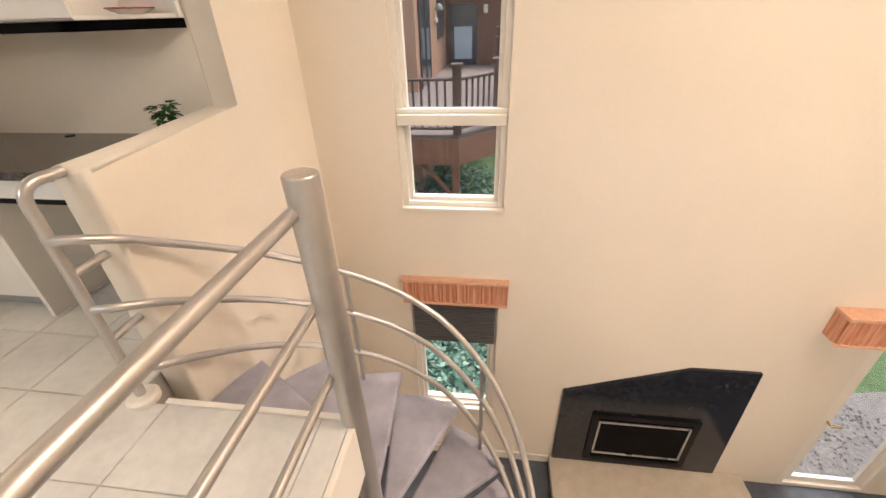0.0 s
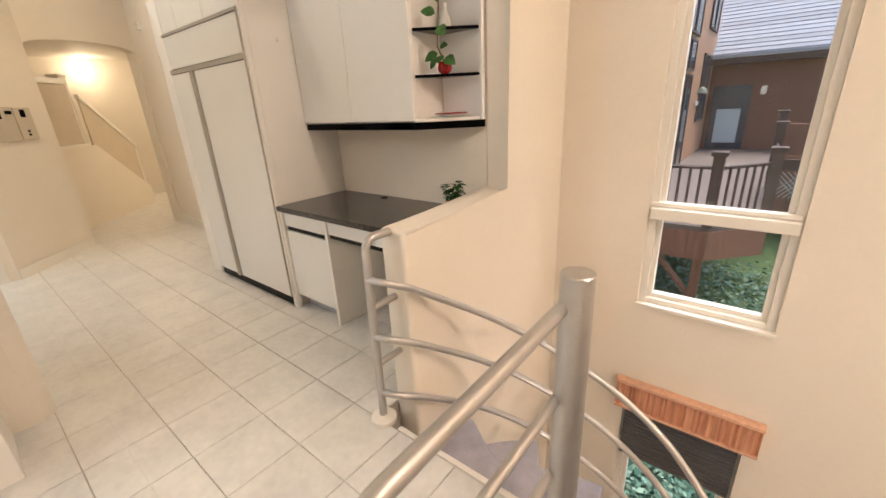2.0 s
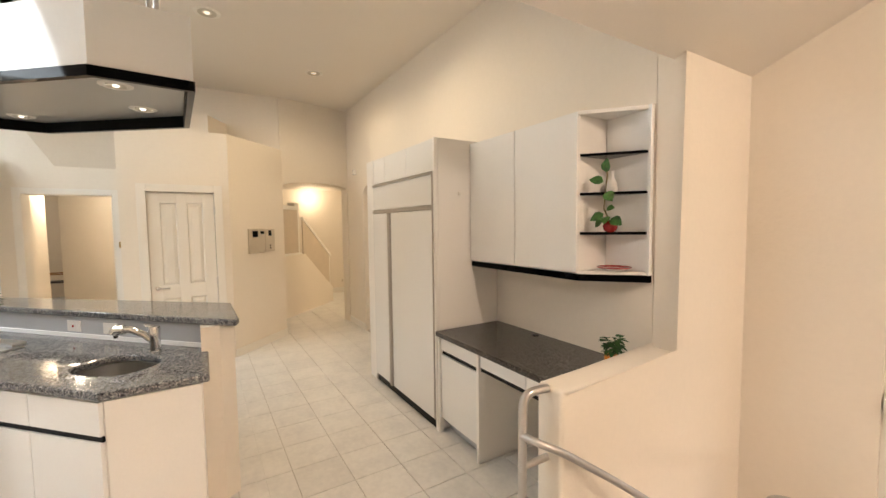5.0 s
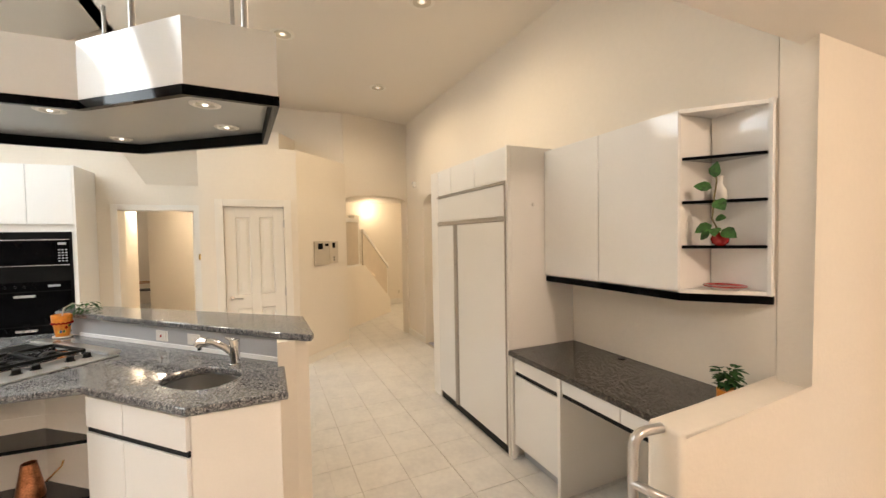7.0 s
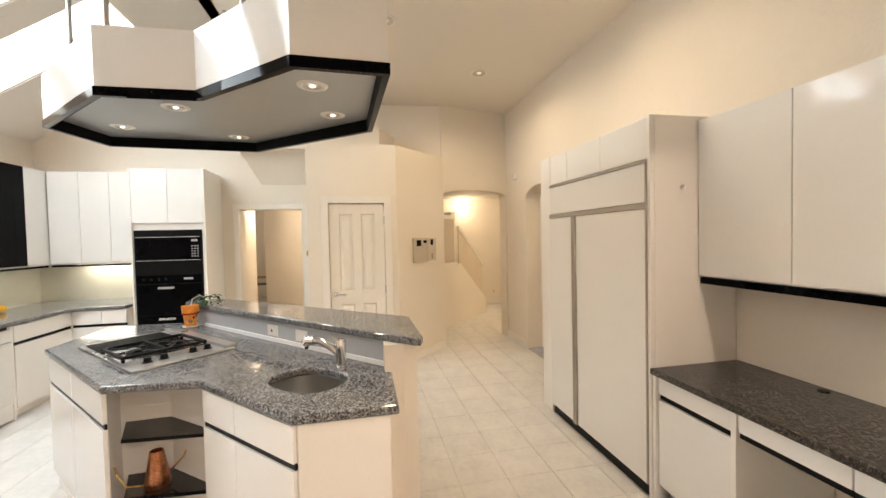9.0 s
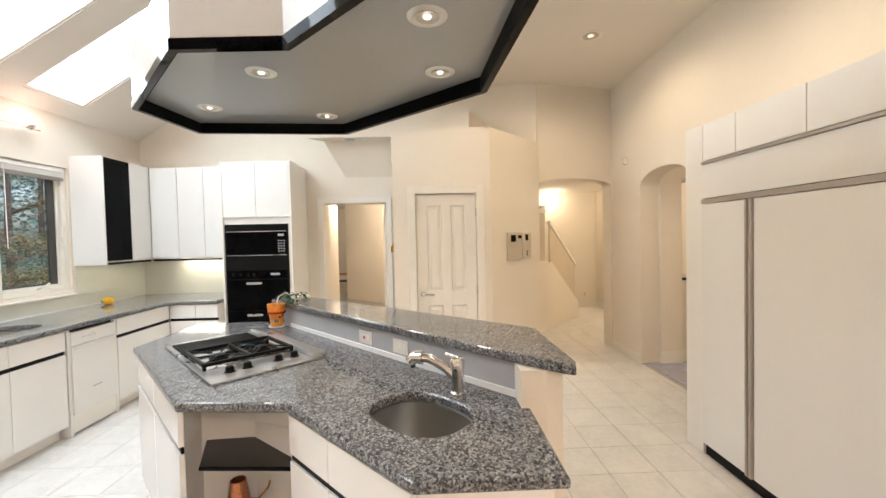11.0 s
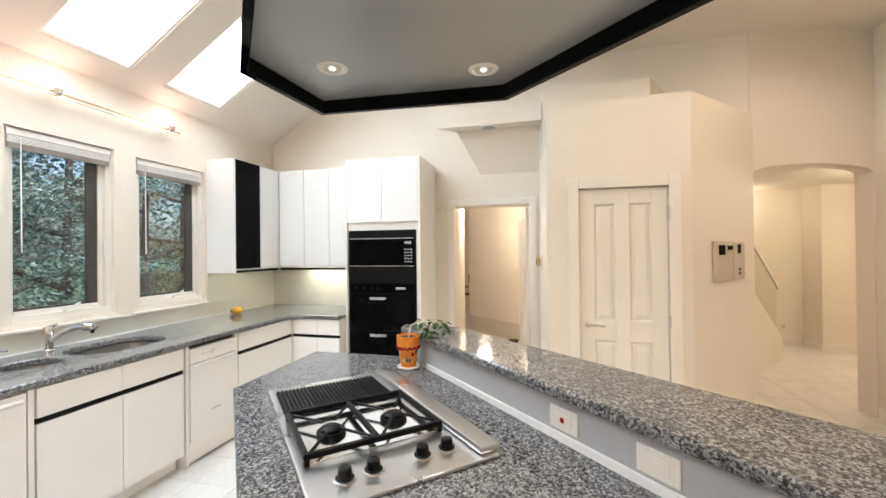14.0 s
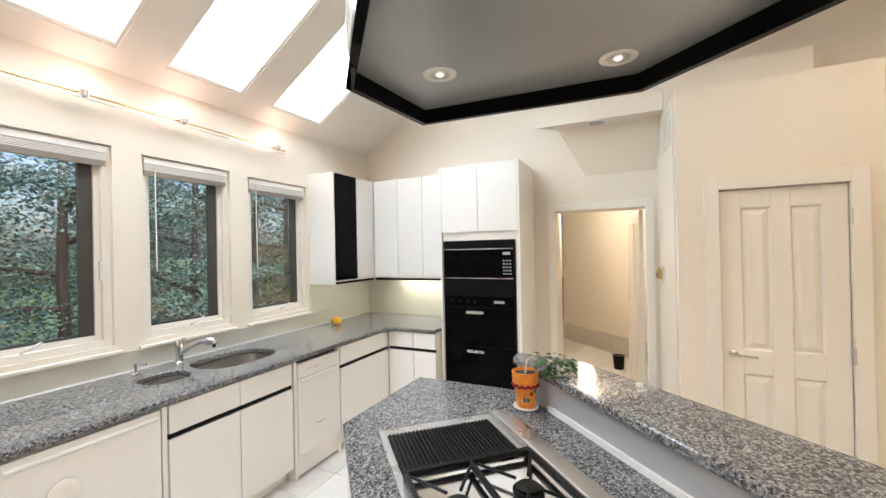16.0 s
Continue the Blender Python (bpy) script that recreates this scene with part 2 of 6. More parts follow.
def prism(bm, pts, z0, z1, bevel=0.0, hole=None):
    """Upright prism on a plan outline; z0 and z1 are heights or functions of x and y."""
    f0 = z0 if callable(z0) else (lambda x, y: z0)
    f1 = z1 if callable(z1) else (lambda x, y: z1)
    low = [bm.verts.new((x, y, f0(x, y))) for x, y in pts]
    top = [bm.verts.new((x, y, f1(x, y))) for x, y in pts]
    n = len(pts)
    faces = [bm.faces.new(low[::-1]), bm.faces.new(top)]
    for i in range(n):
        faces.append(bm.faces.new((low[i], low[(i + 1) % n], top[(i + 1) % n], top[i])))
    bmesh.ops.recalc_face_normals(bm, faces=faces)
    if bevel:
        es = [e for e in bm.edges if e.verts[0] in top and e.verts[1] in top or e.verts[0] in low and e.verts[1] in low]
        bmesh.ops.bevel(bm, geom=es, offset=bevel, segments=3, affect="EDGES", profile=0.5)
    return bm


def P(pts, z0, z1, bevel=0.0):
    return prism(bmesh.new(), pts, z0, z1, bevel)


def wall_between(a, b, z0, z1, thick, bm=None):
    """A straight wall slab from a to b; its thickness lies to the left of the way from a to b."""
    bm = bm or bmesh.new()
    ax, ay, bx, by = *a, *b
    d = math.hypot(bx - ax, by - ay)
    nx, ny = -(by - ay) / d * thick, (bx - ax) / d * thick
    return prism(bm, [(ax, ay), (bx, by), (bx + nx, by + ny), (ax + nx, ay + ny)], z0, z1)


def profile_wall(bm, outline, origin, along, thick):
    """Extrudes an outline given as (distance along, height) from origin along a plan direction, thickness to its left."""
    ax, ay = along
    d = math.hypot(ax, ay)
    ax, ay = ax / d, ay / d
    front = [bm.verts.new((origin[0] + s * ax, origin[1] + s * ay, z)) for s, z in outline]
    back = [bm.verts.new((origin[0] + s * ax - ay * thick, origin[1] + s * ay + ax * thick, z)) for s, z in outline]
    n = len(outline)
    bm.faces.new(front)
    bm.faces.new(back[::-1])
    for i in range(n):
        bm.faces.new((front[i], back[i], back[(i + 1) % n], front[(i + 1) % n]))
    return bm


def tube(points, radius, sides=12, bm=None, closed=False):
    """A round tube along a path of points."""
    bm = bm or bmesh.new()
    pts = [Vector(p) for p in points]
    rings, up = [], None
    for i, p in enumerate(pts):
        t = (pts[min(i + 1, len(pts) - 1)] - pts[max(i - 1, 0)]).normalized()
        if up is None:
            up = t.orthogonal().normalized()
        up = (up - t * up.dot(t)).normalized()
        side = t.cross(up)
        r = radius(i / (len(pts) - 1)) if callable(radius) else radius
        rings.append([bm.verts.new(p + r * (math.cos(a) * up + math.sin(a) * side)) for a in [2 * math.pi * k / sides for k in range(sides)]])
    for r0, r1 in zip(rings, rings[1:]):
        for k in range(sides):
            bm.faces.new((r0[k], r0[(k + 1) % sides], r1[(k + 1) % sides], r1[k]))
    bm.faces.new(rings[0][::-1])
    bm.faces.new(rings[-1])
    return bm


def rounded(points, radius, steps=6):
    """A polyline with its inner corners rounded off."""
    pts = [Vector(p) for p in points]
    out = [pts[0]]
    for a, b, c in zip(pts, pts[1:], pts[2:]):
        r = min(radius, (a - b).length * 0.49, (c - b).length * 0.49)
        p, q = b + (a - b).normalized() * r, b + (c - b).normalized() * r
        for k in range(steps + 1):
            t = k / steps
            out.append((1 - t) ** 2 * p + 2 * t * (1 - t) * b + t * t * q)
    return out + [pts[-1]]


def lathe(at, rings, sides=24, bm=None, squash=1.0):
    """A turned body: rings of (radius, height) above the point at."""
    bm = bm or bmesh.new()
    x, y, z = at
    loops = []
    for r, h in rings:
        loops.append([bm.verts.new((x + r * math.cos(a), y + squash * r * math.sin(a), z + h)) for a in [2 * math.pi * k / sides for k in range(sides)]])
    for a, b in zip(loops, loops[1:]):
        for k in range(sides):
            bm.faces.new((a[k], a[(k + 1) % sides], b[(k + 1) % sides], b[k]))
    bm.faces.new(loops[0][::-1])
    bm.faces.new(loops[-1])
    return bm


def frame_bars(bm, x0, x1, z0, z1, w, y0, y1, bevel=0.003):
    """Four bars round a rectangle in the xz plane, butted end to end."""
    box(bm, x0, x0 + w, y0, y1, z0, z1, bevel)
    box(bm, x1 - w, x1, y0, y1, z0, z1, bevel)
    box(bm, x0 + w, x1 - w, y0, y1, z0, z0 + w, bevel)
    box(bm, x0 + w, x1 - w, y0, y1, z1 - w, z1, bevel)
    return bm


# ---- plan ----
NY = 2.56          # kitchen north wall
SY = -3.6          # kitchen south (window) wall
WX = -5.83         # far west kitchen wall
TY = 3.30          # stairwell north wall
HX = -0.56         # east face of half wall
EX = 5.2
LOW = -2.98        # lower floor
CEILZ = 3.50
PX = -4.95         # pantry face


def slope_s(y):    # kitchen ceiling over the windows
    return 2.86 + (y - SY) * 0.62


# floors: slab under the tiles
bm = bmesh.new()
box(bm, -12.4, EX, SY, 0.72, -0.30, -0.006)
box(bm, -11.5, 0.213, 0.72, 1.525, -0.30, -0.006)
box(bm, -11.5, HX - 0.14, 1.525, NY, -0.30, -0.006)
box(bm, -11.5, -4.0, NY, 6.5, -0.30, -0.006)
FLOOR = setting("floor", bm, GROUT, "white marble tiles with beige grout lines", "floor")
setting("floor_lower", B(-0.72, EX, -1.0, TY, LOW - 0.1, LOW, 0), DARKFLOOR, "dark grey carpet of the lower storey", "floor")
# landing edge nosing
bm = bmesh.new()
box(bm, HX, 0.240, 1.525, 1.552, -0.30, 0.004, 0.006)
box(bm, 0.213, 0.240, 0.72, 1.524, -0.30, 0.004, 0.006)
box(bm, 0.241, EX, 0.72, 0.747, -0.30, 0.004, 0.006)
setting("landing_edge", bm, TRIM, "cream painted nosing round the stair opening", "trim")

# walls
bm = bmesh.new()
outline = [(1.672, LOW), (TY, LOW), (TY, 3.7), (NY, 3.7), (NY, 0.925), (1.672, 0.925)]
west = [bm.verts.new((-0.705, y, z)) for y, z in outline]
east = [bm.verts.new((HX, y, z)) for y, z in outline]
bm.faces.new(west)
bm.faces.new(east[::-1])
for k in range(6):
    bm.faces.new((west[k], east[k], east[(k + 1) % 6], west[(k + 1) % 6]))
rim = [e for e in bm.edges if e.verts[0] in east and e.verts[1] in east and min(v.co.y for v in e.verts) < TY - 0.01 and max(v.co.z for v in e.verts) > 0.0 and not all(abs(v.co.y - TY) < 0.01 for v in e.verts)]
rim += [e for e in bm.edges if all(abs(v.co.z - 0.925) < 0.01 for v in e.verts) and min(v.co.y for v in e.verts) < 2] + [e for e in bm.edges if all(abs(v.co.y - 1.672) < 0.01 for v in e.verts) and abs(e.verts[0].co.z - e.verts[1].co.z) > 1]
bmesh.ops.bevel(bm, geom=list(set(rim)), offset=0.022, segments=4, affect="EDGES", profile=0.5)
setting("wall_half", bm, WALL, "cream half wall with rounded edges rising to the stairwell corner", "wall", True)
# north wall of the kitchen with the second arched opening
A2L, A2R = -5.24, -4.35
def arch_outline(w, spring, rise, top, s0, s1, steps=14):
    """Outline of a wall from s0 to s1 with an arched opening from 0 to w cut out of its foot."""
    pts = [(s0, 0), (0, 0), (0, spring)]
    for k in range(1, steps):
        a = math.pi * k / steps
        pts.append((w / 2 - w / 2 * math.cos(a), spring + rise * math.sin(a)))
    return pts + [(w, spring), (w, 0), (s1, 0), (s1, top), (s0, top)]

bm = bmesh.new()
profile_wall(bm, arch_outline(A2R - A2L, 2.10, 0.16, 3.9, -0.90, -0.708 - A2L), (A2L, NY), (1, 0), 0.22)
setting("wall_north", bm, WALL, "cream plastered kitchen wall with an arched opening", "wall")
# main arch in the slanting wall
AL, AR = (-5.70, 1.487), (-5.97, 2.54)
aw = math.hypot(AR[0] - AL[0], AR[1] - AL[1])
bm = bmesh.new()
profile_wall(bm, arch_outline(aw, 2.215, 0.08, 3.9, -0.02, aw + 0.08), AL, (AR[0] - AL[0], AR[1] - AL[1]), 0.16)
setting("wall_arch", bm, WALL, "cream slanting wall with a wide arched opening to the hall", "wall")
# pantry block
def door_hole(w, h, top, s0, s1):
    return [(s0, 0), (0, 0), (0, h), (w, h), (w, 0), (s1, 0), (s1, top), (s0, top)]

PTOP = 2.74
bm = bmesh.new()
profile_wall(bm, door_hole(0.66, 2.03, PTOP, -0.24, 0.82), (PX, -0.075), (0, 1), 0.12)
setting("wall_pantry", bm, WALL, "cream pantry wall with a closed door", "wall")
bm = P([(PX, 0.745), AL, (AL[0] - 0.15, AL[1] + 0.02), (PX - 0.2, 0.745)], 0, PTOP)
setting("wall_keypad", bm, WALL, "cream slanting wall beside the pantry", "wall")
bm = P([(PX - 0.121, -0.325), (PX - 0.121, -0.195), (WX, -0.195), (WX, -0.385)], 0, PTOP)
setting("wall_pantry_side", bm, WALL, "cream side wall of the pantry", "wall")
bm = P([(PX - 0.002, -0.313), (PX - 0.002, 0.745), (AL[0], AL[1]), (-6.2, 1.39), (-6.2, -0.313)], PTOP - 0.05, PTOP + 0.002)
setting("pantry_roof", bm, WALL, "cream plaster top of the pantry block", "wall")
# set-back upper wall and ledge block above the pantry
setting("wall_upper_west", P([(-5.71, 1.485), (-5.765, 1.15), (-5.79, 0.80), (-5.80, -0.9), (-5.92, -0.9), (-5.92, 0.85), (-5.86, 1.50)], PTOP - 0.02, 3.9), WALL, "cream upper wall above the pantry", "wall", True)
setting("pantry_ledge", P([(-5.37, -0.345), (-5.37, 0.568), (-5.785, 0.80), (-5.795, -0.375)], PTOP + 0.003, 3.045), WALL, "cream plaster ledge above the pantry", "wall")
bm = P([(WX, -1.0), (WX, -0.386), (-5.62, -0.372), (-5.62, -1.215)], lambda x, y: 2.36 if x < -5.7 else 2.78, 2.95)
prism(bm, [(-5.62, -1.215), (-5.62, -0.372), (-5.45, -0.358), (-5.45, -1.39)], 2.78, 2.95)
setting("door_soffit", bm, WALL, "cream sloping soffit over the doorway", "wall")
bm = bmesh.new()
profile_wall(bm, [(-4.0, 0), (-1.30, 0), (-1.30, 2.03), (-0.49, 2.03), (-0.49, 0), (0.4, 0), (0.4, 4.9), (-4.0, 4.9)], (WX, 0), (0, 1), 0.28)
setting("wall_west", bm, WALL, "cream west kitchen wall with an open doorway", "wall")
# stairwell north wall with two windows and a glass door
bm = bmesh.new()
for x0, x1, z0, z1 in ((-0.72, 0.04, LOW, 6.2), (0.79, 3.72, LOW, 6.2), (4.55, EX, LOW, 6.2), (0.04, 0.79, 2.12, 6.2), (0.04, 0.79, -0.72, 0.05), (0.04, 0.79, LOW, -2.2), (3.72, 4.55, -0.9, 6.2)):
    box(bm, x0, x1, TY, TY + 0.16, z0, z1)
setting("wall_stair_north", bm, WALL, "tall cream plastered wall of the stairwell", "wall")
# south wall with three windows
SWIN = [(-4.80, -4.12, 1.10, 2.34), (-3.95, -3.295, 1.10, 2.36), (-3.125, -2.275, 1.10, 2.38)]
bm = bmesh.new()
xs = -6.0
for x0, x1, z0, z1 in SWIN:
    box(bm, xs, x0, SY - 0.16, SY, 0, 2.95)
    box(bm, x0, x1, SY - 0.16, SY, 0, z0)
    box(bm, x0, x1, SY - 0.16, SY, z1, 2.95)
    xs = x1
box(bm, xs, EX, SY - 0.16, SY, 0, 2.95)
setting("wall_south", bm, WALL, "pale window wall over the sink counter", "wall")
# outer walls that close the place
bm = bmesh.new()
box(bm, EX, EX + 0.15, SY - 0.2, TY + 0.2, LOW, 6.2)
setting("wall_east", bm, WALL, "plain cream wall", "wall")
setting("wall_lower_south", B(-0.72, EX, -1.15, -1.0, LOW, -0.3, 0), WALL, "plain cream wall of the lower room", "wall")
setting("wall_lower_west", B(-0.87, -0.72, -1.0, 1.66, LOW, -0.3, 0), WALL, "plain cream wall of the lower room", "wall")

# ceilings
bm = bmesh.new()
# flat part over the walkway
box(bm, -6.4, -1.72, -0.9, NY, CEILZ, CEILZ + 0.1)
# slope down to the valley at the head of the stair
prism(bm, [(-1.72, -0.9), (-0.62, -0.9), (-0.62, NY + 0.75), (-1.72, NY + 0.75)], lambda x, y: CEILZ if x < -1 else 2.46, lambda x, y: CEILZ + 0.1 if x < -1 else 2.56)
setting("ceiling_kitchen", bm, CEIL, "cream painted ceiling with recessed lights", "ceiling")
bm = P([(-0.62, 0.2), (EX, 0.2), (EX, TY + 0.1), (-0.62, TY + 0.1)], lambda x, y: 2.46 + (x + 0.62) * 0.42, lambda x, y: 2.56 + (x + 0.62) * 0.42)
setting("ceiling_stairwell", bm, CEIL, "cream sloping ceiling over the stairwell", "ceiling")
bm = P([(-1.72, -0.9), (EX, -0.9), (EX, 0.2), (-0.62, 0.2), (-1.72, 0.2)], 4.9, 5.0)
setting("ceiling_landing", bm, CEIL, "cream ceiling over the landing", "ceiling")
# sloping ceiling over the windows with skylight openings
SKY = [(-4.84, -4.24), (-3.955, -3.375), (-3.095, -2.505), (-2.225, -1.635)]
SK0, SK1 = -3.45, -1.95
bm = bmesh.new()
def sl(x0, x1, y0, y1):
    prism(bm, [(x0, y0), (x1, y0), (x1, y1), (x0, y1)], lambda x, y: slope_s(y), lambda x, y: slope_s(y) + 0.14)
xs = -6.0
for x0, x1 in SKY:
    sl(xs, x0, SY, -0.9)
    sl(x0, x1, SY, SK0)
    sl(x0, x1, SK1, -0.9)
    xs = x1
sl(xs, EX, SY, -0.9)
setting("ceiling_south", bm, CEIL, "sloping white ceiling with skylights", "ceiling")
setting("wall_ceiling_step", B(-6.0, EX, -0.9, -0.8, CEILZ, 5.0, 0), CEIL, "cream step between the two ceilings", "wall")
setting("wall_ceiling_end", P([(-1.72, -0.8), (-1.72, NY), (-1.62, NY), (-1.62, -0.8)], CEILZ, 5.0), CEIL, "cream step of the ceiling", "wall")

# ---- lamps of the place and added fill lamps ----
CANREF = mat("satin reflector", (0.62, 0.58, 0.50), 0.35, 0.6, vary=0.05)
CANS = [(-3.58, 0.56), (-4.53, 1.70), (-2.63, 1.55), (-1.95, -0.35)]
def can_or_fill_light(x, y, z, energy, colour=WARM, glowing=LAMPGLOW, r=0.075, lab="white recessed ceiling light, lit, seen or added as unseen fill", grp="recessed ceiling lights", bare=False):
    e = thing("recessed_or_fill_light", (x, y, z), lab, "ceiling light", grp)
    part("trim_ring", lathe((x, y, z), [(r, -0.004), (r + 0.012, -0.010), (r + 0.030, -0.004), (r + 0.030, 0.0), (r, 0.0)], 24), TRIM, e, smooth=True)
    part("bulb", lathe((x, y, z), [(0.001, -0.012), (r * 0.24, -0.010), (r * 0.32, -0.005), (r * 0.32, -0.001)], 20), glowing, e, "glowing bulb", True)
    part("reflector", lathe((x, y, z), [(r * 0.34, -0.001), (r * 0.40, -0.003), (r * 0.99, -0.008), (r * 0.99, -0.001)], 20), CANREF, e, "satin reflector", True)
    if energy:
        energy *= 0.45
        if bare:
            lamp("can_lamp", "POINT", energy, pose(x, y, z - 0.20), colour, radius=0.09)
        else:
            lamp("can_lamp", "SPOT", energy, look((x, y, z - 0.03), (x, y, 0)), colour, radius=0.06, cone=168, blend=0.6)
    return e
for x, y in CANS[:3]:
    can_or_fill_light(x, y, CEILZ, 42)
# daylight through windows and skylights
for x0, x1 in SKY:
    yc = (SK0 + SK1) / 2
    lamp("skylight_daylight", "AREA", 10.5, pose((x0 + x1) / 2, yc, slope_s(yc) + 0.19, math.degrees(math.atan(0.62))), DAY, size=x1 - x0 + 0.06, size_y=(SK1 - SK0) * 1.1766 + 0.10)
# bright overcast sky above the skylights
bm = bmesh.new()
bm.faces.new([bm.verts.new((x, y, slope_s(y) + 0.55)) for x, y in ((-6.2, SK0 - 0.9), (-0.6, SK0 - 0.9), (-0.6, SK1 + 1.2), (-6.2, SK1 + 1.2))])
setting("backdrop_sky", bm, glow("white overcast sky", (0.87, 0.94, 1.0), 1.9), "white overcast sky above the skylights", "sky")
# unseen fill lamps added over the stairwell and landing, out of the walk's view
for x, y, z, w in ((2.2, 1.9, 3.40, 64), (3.4, 1.7, 3.95, 178), (0.9, -0.4, 4.9, 40)):
    can_or_fill_light(x, y, z, w, (1.0, 0.82, 0.68), bare=True)
# unseen fill lamp added to brighten the lower room
can_or_fill_light(2.4, 0.35, -0.30, 95, (1.0, 0.83, 0.70), bare=True)
# hall can, then fill lamps added to brighten hall, passage and side room
for x, y, w in ((-8.72, 2.60, 11), (-7.0, 3.6, 38), (-7.0, 5.7, 12), (-4.3, 4.6, 34)):
    can_or_fill_light(x, y, 2.46 if x < -5 else 2.47, w, (1.0, 0.80, 0.55), bare=True)
# unseen fill lamps added in the back room and the space beyond
can_or_fill_light(-7.4, -1.2, 2.46, 46, (1.0, 0.84, 0.64), bare=True)
can_or_fill_light(-10.6, -2.9, 2.46, 14, (1.0, 0.86, 0.70), bare=True)

# ---- kitchen island ----
ISL = [(-3.13, -1.775), (-2.225, -0.95), (-2.185, -0.50), (-1.65, 0.02), (-1.65, 0.437), (-2.15, 0.44), (-3.83, -1.17), (-3.83, -1.775)]
def inset(pts, d):
    """The outline drawn in by d on every side."""
    n, out = len(pts), []
    area = sum(a[0] * b[1] - b[0] * a[1] for a, b in zip(pts, pts[1:] + pts[:1]))
    s = 1 if area > 0 else -1
    for i in range(n):
        p, q, r = Vector(pts[i - 1]), Vector(pts[i]), Vector(pts[(i + 1) % n])
        u, v = (q - p).normalized(), (r - q).normalized()
        nu, nv = Vector((-u.y, u.x)) * s, Vector((-v.y, v.x)) * s
        k = d / max(0.25, 1 + nu.dot(nv))
        out.append(tuple(q + (nu + nv) * k))
    return out

island = thing("kitchen_island", (-2.6, -0.6, 0), "white lacquered kitchen island with open corner shelves", "kitchen island")
body = inset(ISL, 0.035)
L, A_, B_, C_, D_, E_, H_, G_ = body
# cabinet body without the shelf corner between A and B
N_ = (-2.56, -0.79)
part("body", P([L, (A_[0] - 0.02, A_[1] - 0.018), (N_[0] - 0.01, N_[1] - 0.26), N_, (B_[0] - 0.16, B_[1] + 0.12), (B_[0], B_[1]), C_, D_, E_, H_, G_], 0.0, 0.68), LAMIN, island)
BODY = [L, (A_[0] - 0.02, A_[1] - 0.018), (N_[0] - 0.01, N_[1] - 0.26), N_, (B_[0] - 0.16, B_[1] + 0.12), (B_[0], B_[1]), C_, D_, E_, H_, G_]


def slab_on(a, b, s0, s1, z0, z1, proud, material, name, parent, label=""):
    """A board standing on the face from plan point a to b, between fractions of metres s0 and s1."""
    ax, ay = a
    d = math.hypot(b[0] - ax, b[1] - ay)
    ux, uy = (b[0] - ax) / d, (b[1] - ay) / d
    if s1 is None:
        s1 = d
    m = Matrix.Translation((ax, ay, 0)) @ Matrix.Rotation(math.atan2(uy, ux), 4, "Z")
    return part(name, B(s0, s1, -proud, 0.0, z0, z1, 0.003, m), material, parent, label)


def drawer_face(a, b, cuts, parent, z_top=0.862, door_bottom=0.10, dz=0.155):
    """Drawer fronts over a dark finger slot over doors, along the face from a to b."""
    d = math.hypot(b[0] - a[0], b[1] - a[1])
    cuts = [0.004] + cuts + [d - 0.004]
    for s0, s1 in zip(cuts, cuts[1:]):
        slab_on(a, b, s0, s1 - 0.004, z_top - dz, z_top, 0.020, LACQ, "drawer_front", parent)
        slab_on(a, b, s0, s1 - 0.004, door_bottom, z_top - dz - 0.030, 0.020, LACQ, "door", parent)
    slab_on(a, b, 0.004, d - 0.004, z_top - dz - 0.028, z_top - dz - 0.002, 0.012, BLACKM, "finger_slot", parent, "black finger slot")


drawer_face(L, (A_[0] - 0.02, A_[1] - 0.018), [0.58], island)
drawer_face(B_, C_, [0.30], island)
slab_on(C_, D_, 0.002, None, 0.0, 0.866, 0.012, LAMIN, "end_panel", island)
for z in (0.60, 0.30, 0.03):
    part("corner_shelf", P([(A_[0] - 0.05, A_[1] + 0.02), (B_[0] - 0.06, B_[1] - 0.02), (N_[0] + 0.20, N_[1] + 0.24), (N_[0] + 0.005, N_[1] - 0.0), (N_[0] + 0.02, N_[1] - 0.22)], z - 0.006, z + 0.006), SMOKED if z > 0.1 else LAMIN, island, "smoked glass corner shelf" if z > 0.1 else "")
    if z > 0.1:
        slab_on((A_[0] - 0.05, A_[1] + 0.02), (B_[0] - 0.06, B_[1] - 0.02), 0.0, None, z - 0.009, z + 0.009, 0.006, BLACK, "shelf_edge", island, "black edge strip")

# worktop with openings for sink and cooktop
def holed(name, outline, holes, z0, z1, material, parent, label="", bevel=0.012):
    """A slab on an outline with holes right through it (outlines lists of plan points)."""
    bm = bmesh.new()
    loops = []
    for pts in [outline] + holes:
        vs = [bm.verts.new((x, y, z1)) for x, y in pts]
        loops.append([bm.edges.new((vs[i], vs[(i + 1) % len(vs)])) for i in range(len(vs))])
    r = bmesh.ops.triangle_fill(bm, use_beauty=True, use_dissolve=False, edges=[e for l in loops for e in l])
    faces = [f for f in bm.faces]
    ext = bmesh.ops.extrude_face_region(bm, geom=faces)
    moved = [v for v in ext["geom"] if isinstance(v, bmesh.types.BMVert)]
    bmesh.ops.translate(bm, verts=moved, vec=(0, 0, z0 - z1))
    bmesh.ops.recalc_face_normals(bm, faces=bm.faces)
    rim = [e for e in bm.edges if len(e.link_faces) == 2 and abs(e.link_faces[0].normal.z - e.link_faces[1].normal.z) > 0.5]
    if bevel:
        bmesh.ops.bevel(bm, geom=rim, offset=bevel, segments=3, affect="EDGES", profile=0.5)
    return part(name, bm, material, parent, label)


